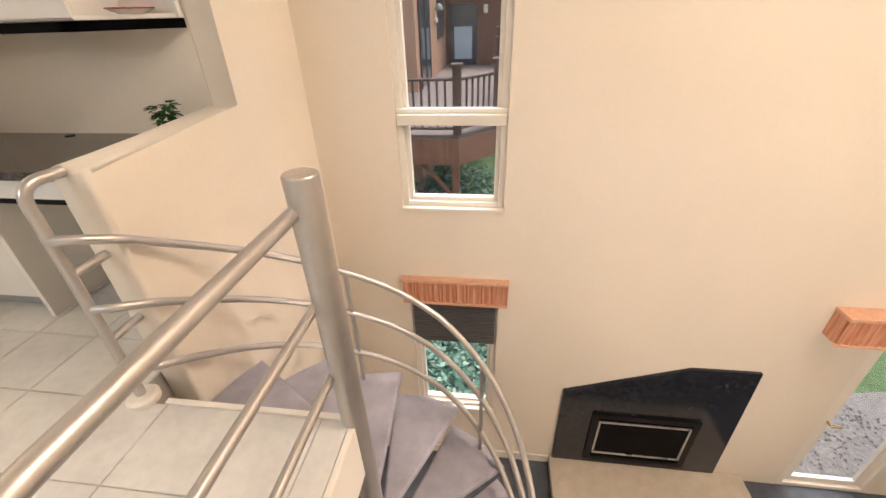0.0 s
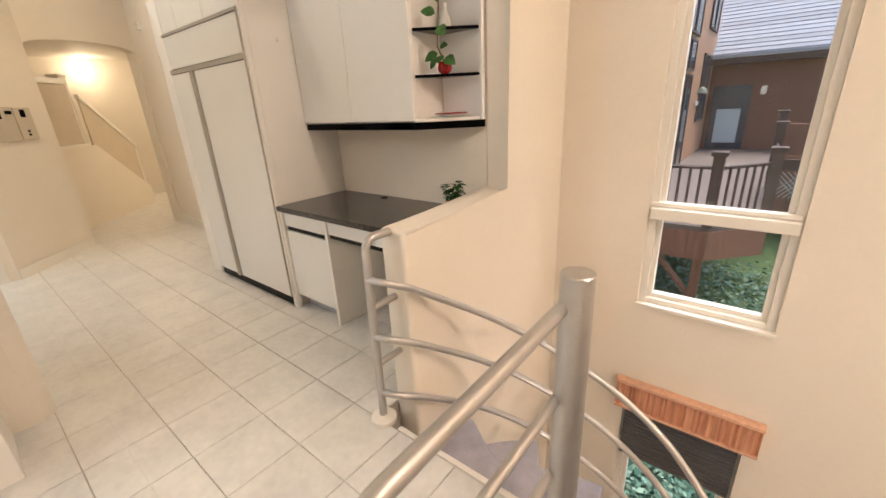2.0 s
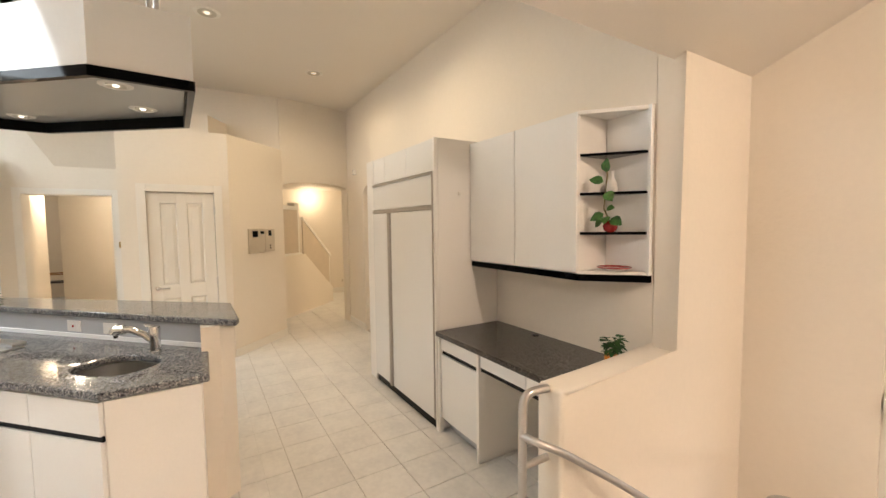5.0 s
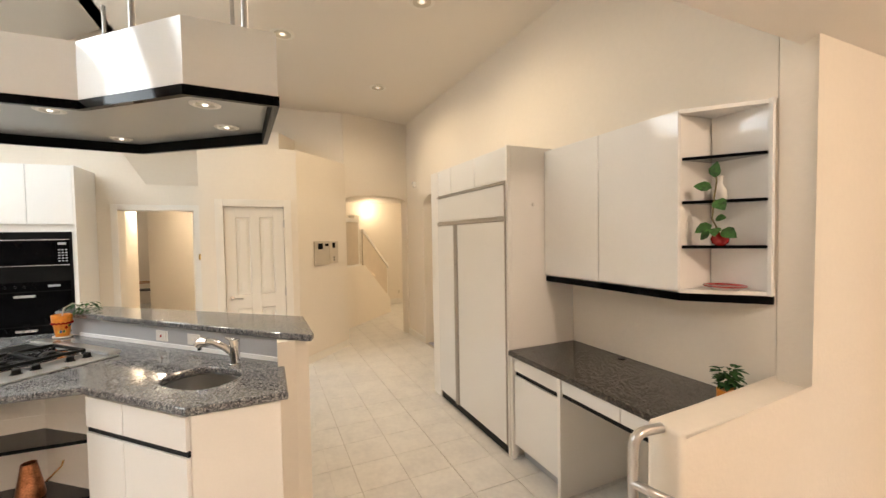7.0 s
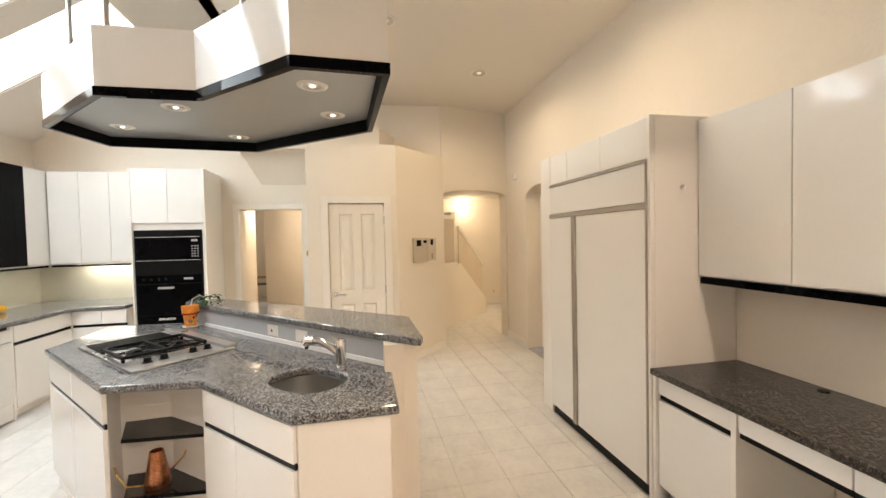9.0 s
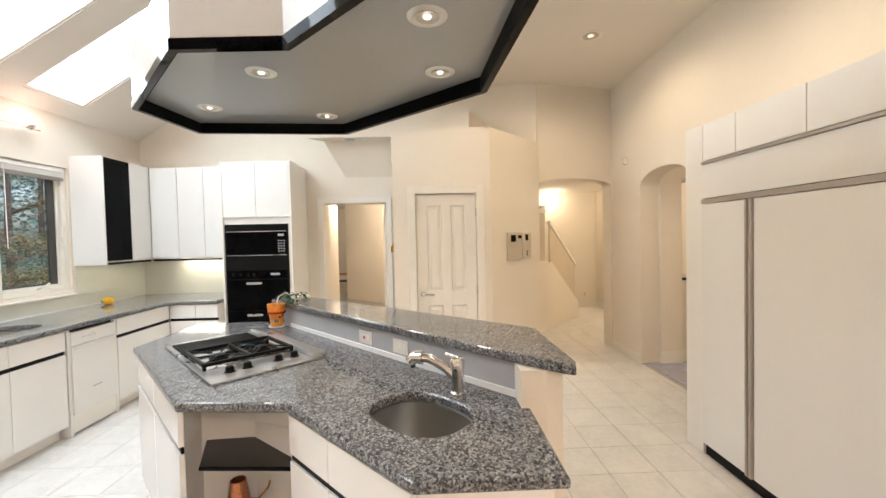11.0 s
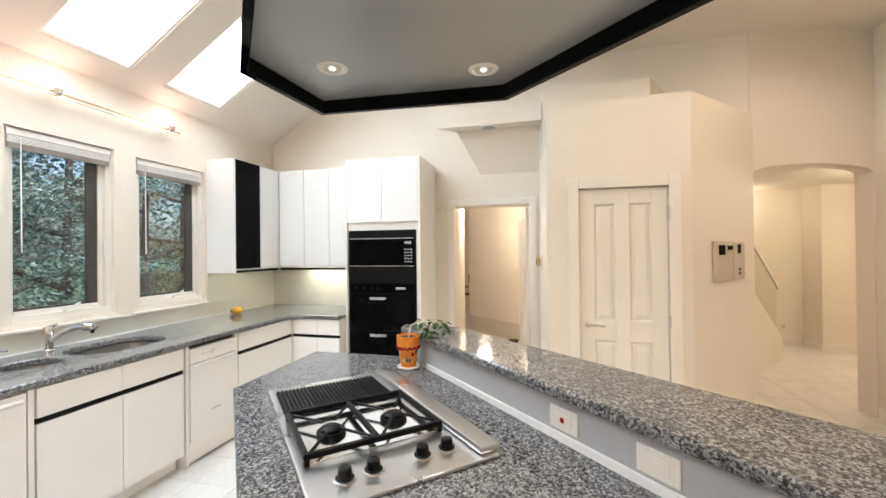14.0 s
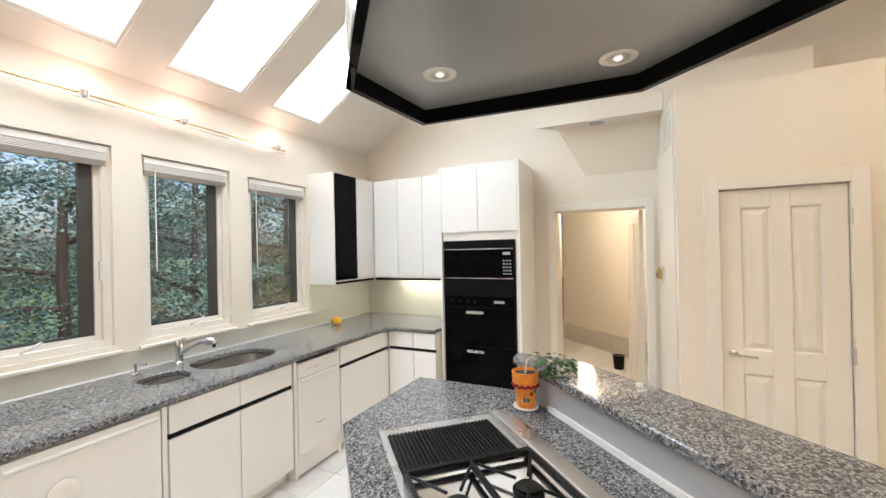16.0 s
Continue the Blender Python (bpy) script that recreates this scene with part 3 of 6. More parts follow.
def oval(cx, cy, rx, ry, turn=0, n=28, power=2.6):
    out = []
    for k in range(n):
        a = 2 * math.pi * k / n
        c, s = math.cos(a), math.sin(a)
        x, y = rx * math.copysign(abs(c) ** (2 / power), c), ry * math.copysign(abs(s) ** (2 / power), s)
        t = radians(turn)
        out.append((cx + x * math.cos(t) - y * math.sin(t), cy + x * math.sin(t) + y * math.cos(t)))
    return out


def basin(name, at, ring, z, depth, label, category="sink"):
    e = thing(name, (*at, z), label, category)
    cx, cy = at
    bm = bmesh.new()
    loops = []
    for k, dz in ((1.04, 0.0), (1.0, -0.004), (0.985, -depth * 0.7), (0.93, -depth * 0.94), (0.80, -depth), (0.12, -depth - 0.006)):
        loops.append([bm.verts.new((cx + (x - cx) * k, cy + (y - cy) * k, z + dz)) for x, y in ring])
    for a, b in zip(loops, loops[1:]):
        for i in range(len(a)):
            bm.faces.new((a[i], a[(i + 1) % len(a)], b[(i + 1) % len(a)], b[i]))
    bm.faces.new(loops[-1])
    part("bowl", bm, SINKM, e, smooth=True)
    part("drain", lathe((cx, cy, z - depth - 0.006), [(0.040, 0.0), (0.040, 0.003), (0.028, 0.004), (0.001, 0.001)], 20), CHROME, e, "chrome drain", True)
    return e


SINKI = oval(-2.075, 0.03, 0.20, 0.155, 45)
holed("upper_body", BODY, [oval(-2.075, 0.03, 0.225, 0.180, 45)], 0.681, 0.870, LAMIN, island, "", 0.0)
worktop = thing("granite_worktop", (-2.6, -0.6, 0.872), "polished grey speckled granite worktop of the island", "worktop")
holed("slab", ISL, [oval(-2.075, 0.03, 0.196, 0.151, 45)], 0.873, 0.912, GRAN, worktop)
basin("island_sink", (-2.075, 0.03), SINKI, 0.872, 0.16, "small stainless steel sink set under the island worktop")

# raised bar: backsplash, white strip and granite bar top
bar = thing("island_bar", (-2.9, -0.2, 0), "raised bar with grey backsplash and granite top", "breakfast bar")
b0, b1 = Vector((-2.15, 0.44)), Vector((-3.83, -1.17))
bu = (b1 - b0).normalized()
bn = Vector((-bu.y, bu.x)) * -1          # away from the worktop
if bn.y < 0:
    bn = -bn
def barpt(s, o):
    p = b0 + bu * s + bn * o
    return (p.x, p.y)
bl = (b1 - b0).length
part("knee_wall", P([barpt(-0.03, 0.006), barpt(bl - 0.10, 0.006), barpt(bl - 0.10, 0.13), barpt(-0.03, 0.13)], 0, 1.05), WALL, bar)
part("end_post", P([(-2.22, 0.404), (-2.07, 0.404), (-2.07, 0.50), (-2.12, 0.575), (-2.25, 0.53)], 0, 1.05), WALL, bar)
part("backsplash", P([barpt(0.0, -0.004), barpt(bl - 0.02, -0.004), barpt(bl - 0.02, 0.004), barpt(0.0, 0.004)], 0.914, 1.05), BARGREY, bar, "grey laminate backsplash")
part("caulk_strip", P([barpt(0.0, -0.016), barpt(bl - 0.3, -0.016), barpt(bl - 0.3, -0.005), barpt(0.0, -0.005)], 0.9125, 0.938), WHITELINE, bar, "white strip at its foot")
BARTOP = [(-1.992, 0.582), (-2.045, 0.60), (-2.58, 0.59), (-3.87, -0.87), (-3.905, -1.195), (-3.81, -1.19), (-3.50, -0.90), (-2.19, 0.362), (-2.008, 0.548)]
part("bar_top", P(BARTOP, 1.052, 1.092, 0.010), GRAN, bar, "polished granite bar top")
for x, y, w in ((-2.996, -0.227, "switch"), (-2.775, 0.001, "outlet")):
    s = (Vector((x, y)) - b0).dot(bu)
    q = Vector((barpt(s, -0.004)[0], barpt(s, -0.004)[1]))
    o = thing("wall_outlet", (q.x, q.y, 0.98), "white electrical outlet plate on the grey backsplash", "outlet", "outlets on the island")
    m = Matrix.Translation((q.x, q.y, 0.985)) @ Matrix.Rotation(math.atan2(bu.y, bu.x), 4, "Z")
    yy = 1 if (m.to_3x3() @ Vector((0, 1, 0))).xy.dot(bn) < 0 else -1
    part("plate", B(-0.058, 0.058, 0.0, yy * 0.007, -0.036, 0.036, 0.002, m), CERAMIC, o)
    part("socket", B(-0.034, 0.034, yy * 0.007, yy * 0.010, -0.017, 0.017, 0.001, m), CERAMIC, o)
    part("button", B(-0.008, 0.008, yy * 0.010, yy * 0.012, -0.008, 0.008, 0.001, m), RED if w == "switch" else OUTLET, o)

# ---- hanging hood over the island ----
HOOD = [(-3.10, -1.70), (-2.235, -0.925), (-2.20, -0.47), (-1.65, 0.055), (-1.65, 0.437), (-2.73, 0.395), (-3.80, -0.55), (-3.80, -1.70)]
def hz(x, y):
    return 2.25 + 0.05 * (-1.65 - x) + 0.02 * (0.44 - y)
hood = thing("island_hood", (-2.7, -0.6, 2.3), "white lacquered hood with black trim, hung on rods", "range hood")
n = len(HOOD)
hin = inset(HOOD, 0.03)
part("underside", P(inset(HOOD, 0.031), lambda x, y: hz(x, y) + 0.078, lambda x, y: hz(x, y) + 0.090), HOODGREY, hood, "satin grey underside panel")
for i in range(n):
    a, b, c, d = HOOD[i], HOOD[(i + 1) % n], hin[(i + 1) % n], hin[i]
    part("trim_band", P([a, b, c, d], hz, lambda x, y: hz(x, y) + 0.045), BLACK, hood, "black trim band")
    part("side_panel", P([inset(HOOD, 0.006)[i], inset(HOOD, 0.006)[(i + 1) % n], c, d], lambda x, y: hz(x, y) + 0.047, lambda x, y: hz(x, y) + 0.335), LACQ, hood)
for i in range(n):
    a, b, c, d = hin[i], hin[(i + 1) % n], inset(HOOD, 0.035)[(i + 1) % n], inset(HOOD, 0.035)[i]
    part("inner_liner", P([a, b, c, d], lambda x, y: hz(x, y) + 0.001, lambda x, y: hz(x, y) + 0.077), BLACKIN, hood, "black inner liner")
part("top_panel", P(hin, lambda x, y: hz(x, y) + 0.30, lambda x, y: hz(x, y) + 0.32), LAMIN, hood)
for x, y in ((-1.75, 0.30), (-2.05, -0.20), (-2.42, -0.95), (-3.15, -1.55), (-2.75, 0.20), (-3.65, -0.75)):
    part("rod", tube([(x, y, hz(x, y) + 0.3), (x, y, CEILZ if y > -0.85 else slope_s(y))], 0.014, 10), RAILM, hood, "silver hanging rod", True)
for x, y in ((-2.68, -0.75), (-2.10, 0.09), (-2.65, 0.15), (-3.53, -0.64), (-3.33, -1.36)):
    e = can_or_fill_light(x, y, hz(x, y) + 0.078, 9, (1, 0.92, 0.80), HOODGLOW, 0.045, "small chrome halogen downlight, lit", "hood downlights")

# ---- built-in fridge and desk on the north wall ----
FY = 1.955
fridge = thing("built_in_fridge", (-2.78, 2.26, 0), "white panelled built-in refrigerator with silver edge trim", "refrigerator")
part("cabinet", B(-3.49, -2.062, FY + 0.03, NY - 0.003, 0.0, 2.28, 0.002), LAMIN, fridge)
part("side_panel", B(-2.085, -2.062, FY - 0.002, FY + 0.028, 0.0, 2.28, 0.002), LAMIN, fridge)
part("filler_panel", B(-3.49, -3.31, FY + 0.004, FY + 0.028, 0.0, 2.28, 0.002), LAMIN, fridge)
for x0, x1 in ((-3.305, -3.02), (-3.015, -2.56), (-2.555, -2.088)):
    part("upper_door", B(x0, x1, FY + 0.004, FY + 0.028, 2.032, 2.276, 0.003), LACQ, fridge)
part("grille_panel", B(-3.30, -2.092, FY - 0.004, FY + 0.028, 1.775, 2.005, 0.003), LACQ, fridge)
part("freezer_door", B(-3.30, -2.915, FY - 0.010, FY + 0.028, 0.085, 1.735, 0.004), LACQ, fridge)
part("fridge_door", B(-2.865, -2.095, FY - 0.010, FY + 0.028, 0.085, 1.735, 0.004), LACQ, fridge)
for x0, x1, z0, z1 in ((-3.305, -2.088, 2.007, 2.024), (-3.305, -2.088, 1.739, 1.770), (-2.094, -2.086, 0.085, 2.005)):
    part("edge_trim", B(x0, x1, FY - 0.013, FY + 0.012, z0, z1, 0.002), ALU, fridge, "brushed metal trim")
for x0, x1 in ((-2.912, -2.894), (-2.886, -2.868)):
    part("door_handle", B(x0, x1, FY - 0.028, FY + 0.010, 0.085, 1.735, 0.004), ALU, fridge, "full-height metal pull")
part("toe_kick", B(-3.30, -2.095, FY + 0.012, FY + 0.029, 0.004, 0.082, 0.001), BLACKM, fridge, "black toe grille")
part("hook", lathe((-2.050, 2.17, 1.86), [(0.010, -0.012), (0.013, 0.0), (0.008, 0.012)], 10), CERAMIC, fridge, "small white hook", True)

desk = thing("desk_cabinet", (-1.38, 2.26, 0), "white lacquered desk base with drawers and open knee space", "desk")
part("pedestal", B(-2.055, -1.56, FY + 0.045, NY - 0.003, 0.10, 0.762, 0.002), LAMIN, desk)
part("side_panel", B(-2.058, -2.035, FY + 0.005, FY + 0.044, 0.0, 0.762, 0.002), LAMIN, desk)
part("leg_panel", B(-1.562, -1.536, FY + 0.012, NY - 0.004, 0.0, 0.762, 0.002), LAMIN, desk)
part("toe_kick", B(-2.03, -1.565, FY + 0.10, FY + 0.11, 0.002, 0.10, 0.001), BARGREY, desk)
part("door", B(-2.032, -1.568, FY + 0.022, FY + 0.044, 0.115, 0.620, 0.003), LACQ, desk)
part("drawer_front", B(-2.032, -1.568, FY + 0.022, FY + 0.044, 0.655, 0.758, 0.003), LACQ, desk)
part("drawer_front", B(-1.532, -1.10, FY + 0.022, FY + 0.044, 0.668, 0.758, 0.003), LACQ, desk)
part("drawer_front", B(-1.095, -0.71, FY + 0.022, FY + 0.044, 0.668, 0.758, 0.003), LACQ, desk)
part("drawer_box", B(-1.534, -0.707, FY + 0.05, NY - 0.004, 0.655, 0.760, 0.002), LAMIN, desk)
part("finger_slot", B(-2.032, -1.568, FY + 0.035, FY + 0.046, 0.622, 0.653, 0.001), BLACKM, desk, "black finger slot")
part("finger_slot", B(-1.532, -0.71, FY + 0.03, FY + 0.049, 0.640, 0.666, 0.001), BLACKM, desk, "black finger slot")
desktop = tagged(part("granite_desktop", B(-2.06, -0.706, FY - 0.012, NY - 0.002, 0.764, 0.800, 0.006), DARKGRAN, None), "dark speckled polished granite desk top", "desk top")
part("cable_grommet", lathe((-1.55, 2.50, 0.80), [(0.024, 0.0), (0.024, 0.004), (0.012, 0.005), (0.001, 0.003)], 18), BLACKM, desktop, "black cable grommet", True)

UY = 2.28
upper = thing("wall_cabinet", (-1.53, 2.42, 1.3), "white lacquered wall cabinet over the desk", "cabinet")
part("body", B(-2.056, -1.005, UY + 0.022, NY - 0.003, 1.325, 2.255, 0.002), LAMIN, upper)
for x0, x1 in ((-2.056, -1.535), (-1.530, -1.003)):
    part("door", B(x0, x1, UY, UY + 0.020, 1.335, 2.252, 0.003), LACQ, upper)
part("light_rail", P([(-2.056, UY + 0.012), (-1.0, UY + 0.012), (-0.715, NY - 0.02), (-0.715, NY - 0.004), (-2.056, NY - 0.004)], 1.284, 1.323), BLACK, upper, "black light rail")
niche = thing("corner_shelf_unit", (-0.88, 2.48, 1.3), "white open corner shelf unit with smoked glass shelves", "shelf")
tri = [(-1.0, UY + 0.004), (-0.712, NY - 0.012), (-0.712, NY - 0.005), (-1.0, NY - 0.005)]
part("bottom", P(tri, 1.325, 1.343), LAMIN, niche)
part("top", P(tri, 2.235, 2.255), LAMIN, niche)
part("back", B(-0.998, -0.714, NY - 0.020, NY - 0.006, 1.343, 2.235, 0.001), LACQ, niche)
part("edge_post", B(-0.726, -0.708, NY - 0.040, NY - 0.021, 1.325, 2.255, 0.002), LACQ, niche)
tri2 = [(-0.996, UY + 0.02), (-0.729, NY - 0.042), (-0.729, NY - 0.024), (-0.996, NY - 0.024)]
for z in (2.005, 1.785, 1.560):
    part("glass_shelf", P(tri2, z - 0.006, z + 0.006), SMOKED, niche, "smoked glass shelf")
    slab_on((-0.996, UY + 0.02), (-0.729, NY - 0.042), 0.0, None, z - 0.008, z + 0.008, 0.006, BLACK, "shelf_edge", niche, "black edge strip")

# ---- spiral stair and guard rails ----
CXS, CYS, RS = 0.223, 1.54, 0.76
def ring_pt(deg, r, z):
    a = radians(deg)
    return (CXS + r * math.cos(a), CYS + r * math.sin(a), z)
RAILZ = [(178, 0.742), (161, 0.592), (142, 0.432), (112, 0.181), (91, 0.03), (72, -0.117), (53, -0.300), (37, -0.47), (-40, -1.40), (-150, -2.55)]
def rail_z(deg):
    for (a, za), (b, zb) in zip(RAILZ, RAILZ[1:]):
        if deg >= b:
            return za + (zb - za) * (a - deg) / (a - b)
    return RAILZ[-1][1]
stair = thing("spiral_staircase", (CXS, CYS, LOW), "silver metal spiral staircase with lavender grey carpeted treads", "staircase")
part("centre_post", lathe((CXS, CYS, LOW), [(0.0475, 0), (0.0475, 0.972 - LOW - 0.004), (0.044, 0.972 - LOW), (0.001, 0.972 - LOW + 0.001)], 32), RAILM, stair, "brushed silver centre post", True)
for k in range(1, 15):
    z, a0, a1 = -0.21 * k, 178 - 27 * (k - 1), 147 - 27 * (k - 1)
    if z < LOW + 0.02:
        break
    pts = [ring_pt(a0, 0.049, 0)[:2]] + [ring_pt(a0 + (a1 - a0) * j / 6, 0.80, 0)[:2] for j in range(7)] + [ring_pt(a1, 0.049, 0)[:2]]
    part("tread", P(pts, z - 0.055, z, 0.016), CARPET, stair, "carpeted tread", True)
for off in (0.0, -0.272, -0.57):
    pts = [(-0.655, 1.540, 0.735 + off), (-0.590, 1.548, 0.738 + off)]
    for j in range(0, 90):
        d = 172 - j * 3.4
        z = rail_z(d) + off
        if z < LOW + 0.15:
            break
        pts.append(ring_pt(d, RS, z))
    part("handrail" if off == 0 else "stair_rail", tube(rounded(pts[:4], 0.04, 4)[:-1] + pts[3:], 0.0165, 12), RAILM, stair, "curved silver rail", True)
for d, zb in ((110, -0.63), (52, -1.05), (-6, -1.47)):
    part("baluster", tube([ring_pt(d, RS, rail_z(d)), ring_pt(d, RS, zb)], 0.0125, 10), RAILM, stair, smooth=True)
part("newel_tube", tube(rounded([(-0.655, 1.535, 0.0), (-0.655, 1.545, 0.915), (-0.640, 1.672, 0.915)], 0.10, 8), 0.0185, 12), RAILM, stair, "bent silver newel tube", True)
for z in (0.60, 0.315):
    part("stub", tube([(-0.655, 1.54, z), (-0.640, 1.672, z + 0.01)], 0.016, 10), RAILM, stair, smooth=True)
part("floor_flange", lathe((-0.655, 1.535, 0.0), [(0.060, 0.0), (0.060, 0.022), (0.048, 0.034), (0.02, 0.036)], 24), TRIM, stair, "cream floor flange", True)
guard = thing("guard_rail", (0.30, 1.0, 0), "silver tubular guard rail round the stair opening", "railing")
for z, x, r in ((0.872, 0.198, 0.0205), (0.562, 0.194, 0.0155), (0.258, 0.190, 0.0155)):
    part("rail", tube(rounded([(x, CYS - 0.02, z), (x, 0.705, z), (1.75, 0.705, z)], 0.13, 10), r, 14), RAILM, guard, smooth=True)
part("post", tube([(1.75, 0.705, 0.0), (1.75, 0.705, 0.90)], 0.03, 16), RAILM, guard, smooth=True)

# ---- windows ----
def white_window(name, x0, x1, z0, z1, y, inward, label, mull=None):
    """A framed window; inward is the sign of the way into the room along y."""
    w = tagged(new(name), label, "window", "", "structure")
    w.location = ((x0 + x1) / 2, y, z0)
    BASE[w.name] = Vector(w.location)
    s = inward
    part("window_frame", frame_bars(bmesh.new(), x0, x1, z0, z1, 0.045, y - s * 0.11, y - s * 0.03), WINWHITE, w)
    part("inner_frame", frame_bars(bmesh.new(), x0 + 0.045, x1 - 0.045, z0 + 0.045, z1 - 0.045, 0.030, y - s * 0.115, y - s * 0.060), WINWHITE, w)
    if mull:
        part("mullion", B(x0 + 0.01, x1 - 0.01, y - s * 0.10, y + s * 0.020, mull[0], mull[1], 0.006), WINWHITE, w)
        part("mullion_bead", B(x0 + 0.01, x1 - 0.01, y - s * 0.085, y - s * 0.02, mull[1] + 0.002, mull[1] + 0.03, 0.004), WINWHITE, w)
    p = part("pane", B(x0 + 0.07, x1 - 0.07, y - s * 0.100, y - s * 0.094, z0 + 0.07, z1 - 0.07, 0), GLASS, w)
    p.visible_shadow = False
    if s > 0:
        part("window_sill", B(x0 - 0.035, x1 + 0.035, y - s * 0.028, y + s * 0.030, z0 - 0.055, z0 - 0.032, 0.006), WINWHITE, w)
    else:
        part("window_sill", B(x0 - 0.008, x1 + 0.008, y - s * 0.028, y + s * 0.018, z0 - 0.014, z0 + 0.010, 0.005), WINWHITE, w)
    return w
white_window("window_1", 0.04, 0.79, 0.05, 2.12, TY, -1, "tall white framed window with a cross rail, looking onto a deck", (0.665, 0.735))
white_window("window_2", 0.04, 0.79, -2.2, -0.72, TY, -1, "white framed lower window under a cloth valance")
shade = thing("pleated_blind", (0.41, TY - 0.01, -0.75), "dark grey pleated cellular shade, half lowered", "blind")
for k in range(14):
    z = -0.80 - k * 0.033
    part("pleat", P([(0.06, TY - 0.030), (0.77, TY - 0.030), (0.77, TY - 0.012), (0.06, TY - 0.012)], z - 0.031, z - 0.001, 0.007), SHADE, shade)
def valance(x0, x1, z0, z1, proj):
    v = thing("window_valance", ((x0 + x1) / 2, TY, z0), "salmon gathered cloth valance box over the window", "valance", "window valances")
    bm = bmesh.new()
    n = int((x1 - x0) / 0.012)
    random.seed(4)
    rows = []
    for z in (z0 + 0.01, z0 + (z1 - z0) * 0.5, z1 - 0.035):
        rows.append([bm.verts.new((x0 + (x1 - x0) * i / n, TY - proj + 0.012 * math.sin(i * 1.9 + math.sin(i * 0.7) * 1.4) * 0.8, z)) for i in range(n + 1)])
    for a, b in zip(rows, rows[1:]):
        for i in range(n):
            bm.faces.new((a[i], a[i + 1], b[i + 1], b[i]))
    part("gathered_cloth", bm, VALANCE, v, "gathered salmon cloth", True)
    part("front_board", B(x0, x1, TY - proj + 0.014, TY - proj + 0.030, z0, z1 - 0.03, 0.002), VALANCE, v)
    part("end_board", B(x0, x0 + 0.014, TY - proj + 0.031, TY - 0.002, z0, z1 - 0.03, 0.002), VALANCE, v)
    part("end_board", B(x1 - 0.014, x1, TY - proj + 0.031, TY - 0.002, z0, z1 - 0.03, 0.002), VALANCE, v)
    part("top_band", B(x0 - 0.008, x1 + 0.008, TY - proj - 0.014, TY - 0.002, z1 - 0.03, z1, 0.006), mat("salmon cloth band", (0.72, 0.42, 0.28), 0.7, vary=0.1, scale=30), v)
    part("bottom_band", B(x0 - 0.004, x1 + 0.004, TY - proj - 0.012, TY - proj + 0.013, z0 - 0.012, z0 + 0.008, 0.004), mat("salmon cloth hem", (0.72, 0.42, 0.28), 0.7, vary=0.1, scale=30), v)
valance(-0.01, 0.86, -0.80, -0.565, 0.055)
valance(3.30, 4.95, -0.92, -0.66, 0.14)
# glass garden door below
gd = tagged(new("door_3"), "white framed glass garden door of the lower room", "door", "", "structure")
gd.location = (4.13, TY, LOW)
BASE[gd.name] = Vector(gd.location)
part("door_frame", frame_bars(bmesh.new(), 3.72, 4.55, LOW, -0.9, 0.05, TY, TY + 0.10), WINWHITE, gd)
part("stile", frame_bars(bmesh.new(), 3.775, 4.495, LOW + 0.055, -0.955, 0.07, TY + 0.03, TY + 0.07), WINWHITE, gd)
pz = part("pane", B(3.845, 4.425, TY + 0.046, TY + 0.052, LOW + 0.125, -1.03, 0), GLASS, gd)
pz.visible_shadow = False
part("door_handle", tube([(3.80, TY + 0.03, LOW + 1.0), (3.80, TY - 0.03, LOW + 1.0), (3.89, TY - 0.03, LOW + 1.0)], 0.011, 10), BRASS, gd, "brass lever", True)
# fireplace
fp = thing("fireplace", (2.25, TY, LOW), "black granite fireplace surround with glass fire door", "fireplace")
def slanted(bm, pts, y0, y1):
    f = [bm.verts.new((x, y0, z)) for x, z in pts]
    b = [bm.verts.new((x, y1, z)) for x, z in pts]
    bm.faces.new(f)
    bm.faces.new(b[::-1])
    for i in range(len(pts)):
        bm.faces.new((f[i], b[i], b[(i + 1) % len(pts)], f[(i + 1) % len(pts)]))
    return bm
part("surround", slanted(bmesh.new(), [(1.45, -2.86), (3.07, -2.86), (3.035, -1.393), (2.48, -1.40), (1.445, -1.794)], TY - 0.03, TY - 0.001), SLATE, fp, "polished black granite slab")
part("fire_frame", frame_bars(bmesh.new(), 1.76, 2.74, -2.78, -2.06, 0.06, TY - 0.055, TY - 0.031), BLACKM, fp, "black metal frame")
part("glass_trim", frame_bars(bmesh.new(), 1.825, 2.675, -2.66, -2.16, 0.018, TY - 0.060, TY - 0.045), STEEL, fp, "silver trim")
part("fire_glass", B(1.845, 2.655, TY - 0.050, TY - 0.046, -2.64, -2.18, 0.0), BLACK, fp, "black fire glass")
tagged(part("hearth", B(1.42, 3.35, TY - 0.85, TY - 0.002, LOW, -2.865, 0.012), STONE), "raised beige limestone hearth slab", "hearth")
bm = bmesh.new()
box(bm, HX + 0.002, 1.415, TY - 0.016, TY - 0.001, LOW, LOW + 0.11, 0.004)
setting("baseboard_lower", bm, TRIM, "cream painted baseboard of the lower room", "baseboard")

